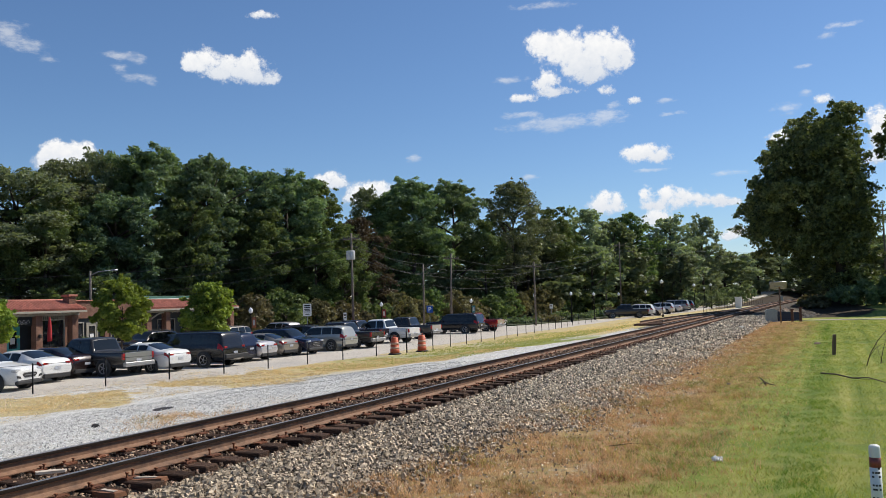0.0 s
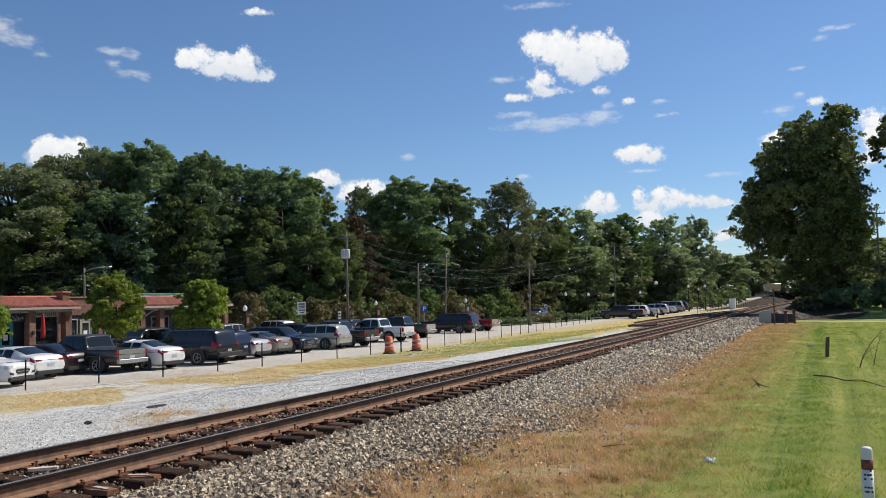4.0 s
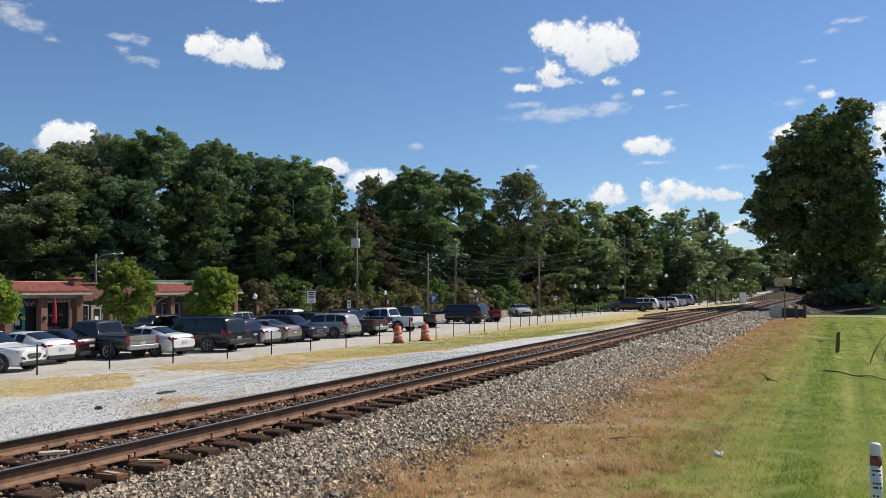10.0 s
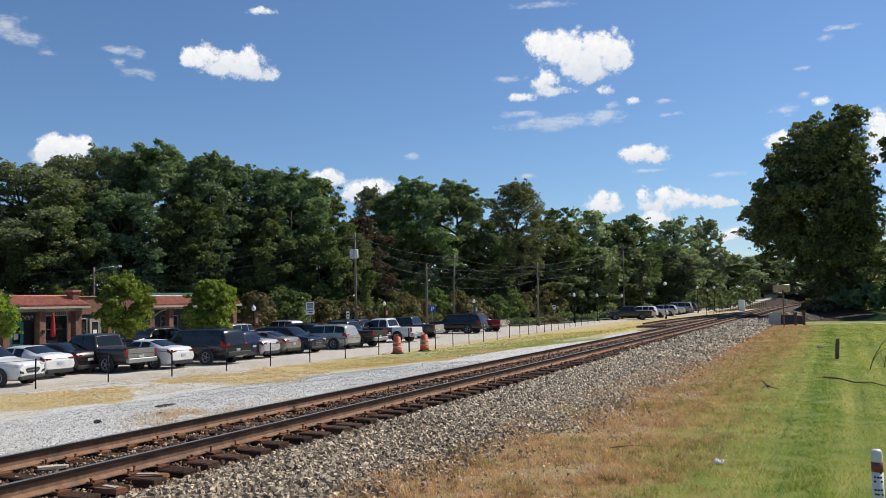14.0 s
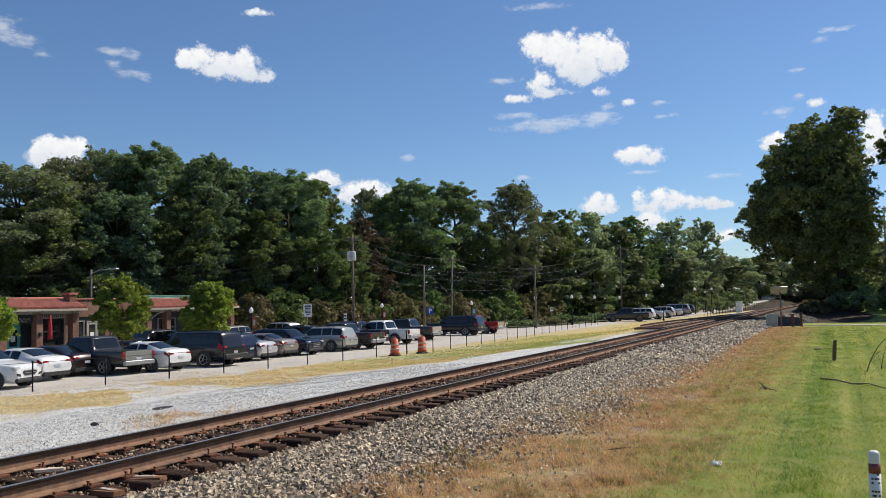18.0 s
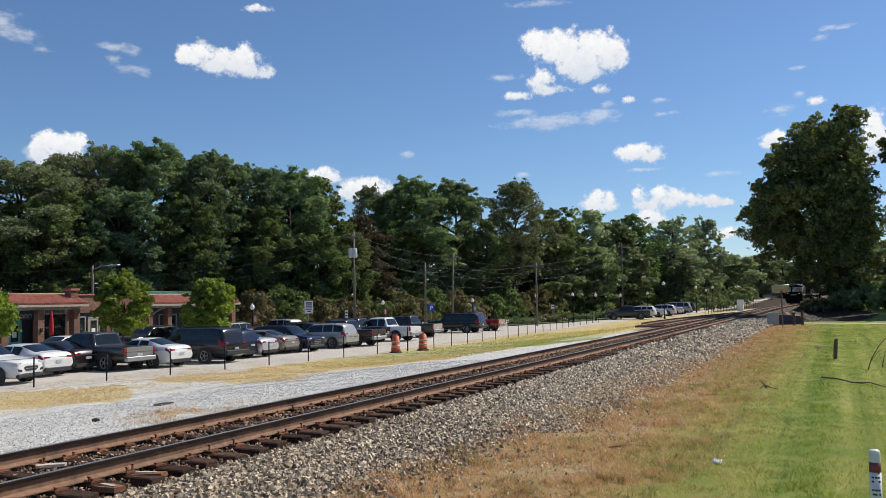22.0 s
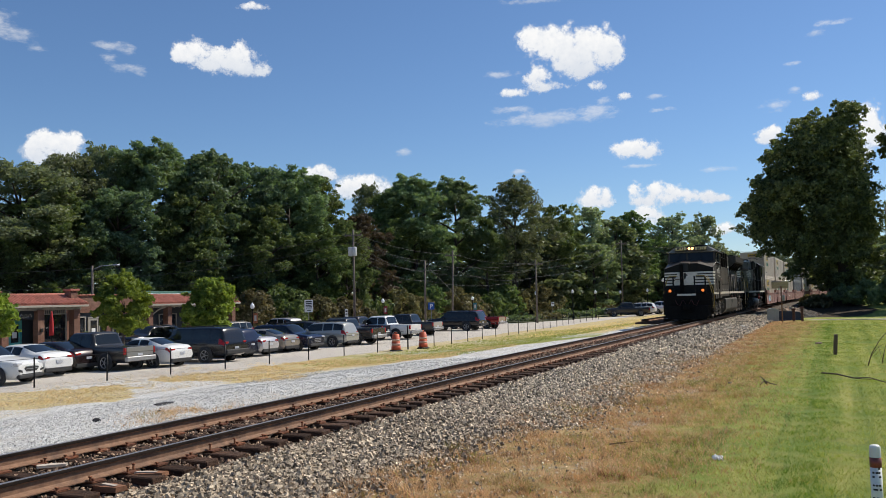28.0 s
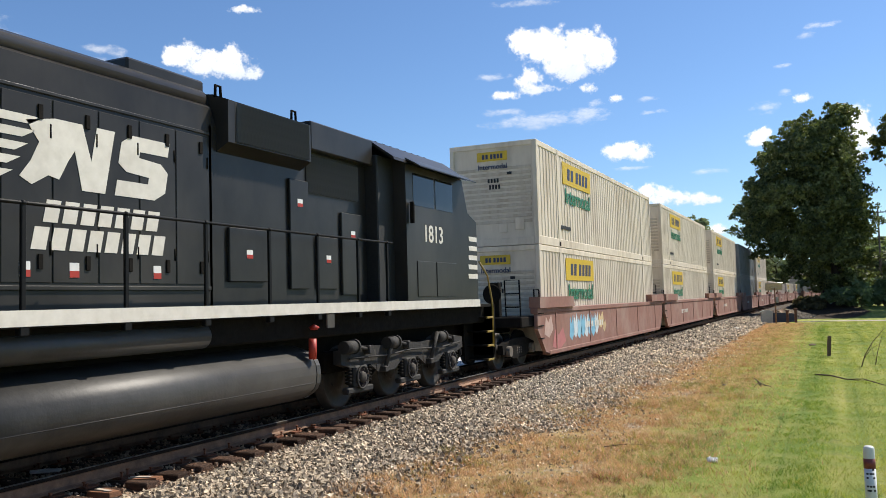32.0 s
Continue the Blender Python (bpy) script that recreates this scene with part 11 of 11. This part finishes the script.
blades("dry_grass", "brown dry tufts in the gravel near the rail", 7000, lambda r, rs: -4.3 + 0.75 * rs.normal(size=len(r)), lambda r, rs: 14.6 + 1.1 * rs.normal(size=len(r)), 0.06, 0.005, 28, M_STRAWBLADE, 0.8, -0.05)
blades("verge_grass", "green and yellow grass verge beside the lot", 26000, lambda r, rs: -6.0 - 9.5 * r, lambda r, rs: 34 + 40 * r, 0.055, 0.010, 8, M_VERGE)
blades("verge_grass", "golden dry grass on the verge beside the far track", 16000, lambda r, rs: -3.0 - 11.0 * r, lambda r, rs: 56 + 58 * r, 0.065, 0.014, 9, M_GOLDBLADE)

# ---- what moves ----
SPEED, ORIGIN = 19.87, 22.05     # metres a second; where the first container's near end is at 32 s


def train_pose(t, off, z, length=16.15):
    """The pose on the track of a vehicle that begins off metres behind the train's origin."""
    y = ORIGIN + SPEED * (32 - t) + off
    xa, xb = float(track_x(y)), float(track_x(y + length))
    turn = -math.degrees(math.atan2(xb - xa, length))
    return pose(xa, y, z, 0, 0, turn)


STOPS_A = [(0, -34, 205, 172), (2, -29.5, 152, 172), (3.5, -29.2, 121, 176), (5.5, -30.5, 92, 178), (8, -32.0, 62, 178), (9.5, -33, 49, 180), (10.5, -33, 42.3, 180), (11.5, -33, 35.2, 180), (12.5, -33, 27.5, 180), (15, -33.5, 10, 180), (20, -34, -20, 180), (32, -34, -20, 180)]
STOPS_B = [(0, -34.5, -30, 0), (2.5, -31.0, 55, 0), (4.5, -29.0, 100, 356), (5.5, -27.2, 114, 356), (6.0, -27.0, 122, 357), (6.5, -27.0, 131, 357), (7.0, -26.8, 141, 357), (10, -26, 205, 353), (14, -20, 290, 350), (32, -20, 290, 350)]
STOPS_C = [(0, -36, 175, 172), (5, -36, 150, 172), (7.5, -32.5, 112, 205), (9, -27.4, 97.6, 232), (9.5, -26.3, 95.7, 226), (10, -24.8, 94.0, 217), (10.5, -24.1, 92.6, 207), (11, -23.5, 91.1, 199), (11.5, -23.9, 90.0, 190), (12, -24.8, 88.4, 170), (13, -25.8, 84.8, 150), (16, -34.0, 74, 172), (17.8, -34.4, 61.5, 182), (19, -33.0, 54, 184), (20, -32.5, 47, 180), (21, -32.5, 40, 180), (22, -32.5, 33, 180), (22.5, -32.5, 29.6, 180), (25, -33.5, 12, 180), (28, -34, -25, 180), (32, -34, -25, 180)]


def motions():
    for ob, az, el, far in CLOUDS:
        rows = []
        for t in (0, 9, 32):
            a, e = az + 0.030 * (t - 9), el + 0.008 * (t - 9)
            d = Vector((-math.sin(radians(a)) * math.cos(radians(e)), math.cos(radians(a)) * math.cos(radians(e)), math.sin(radians(e))))
            rows.append((t, look(EYE + d * far, EYE + d * far * 2)))
        walk(ob, rows)
    for ob, off, z in TRAIN:
        walk(ob, [(t, train_pose(t, off, z)) for t in range(0, 33, 1)])
    # cars on the street: time, x, y, heading of the nose in degrees to the left of +y
    for car, stops in ((CAR_A, STOPS_A), (CAR_B, STOPS_B), (CAR_C, STOPS_C)):
        rows = []
        for t, x, y, head in stops:
            z = float(ground_z(min(x, -17), y)) + 0.012
            rows.append((t, pose(x, y, z, 0, 0, 180 + head)))
        walk(car, rows)
    # wheels turn while the train is near
    for w in WHEELS:
        base = w.matrix_basis.copy()
        r = base.translation.z
        rows = [(0, base)]
        for k in range(181):
            t = 26 + k / 30
            rows.append((t, base @ Matrix.Rotation(SPEED * (t - 26) / r, 4, "X")))
        walk(w, rows)


motions()
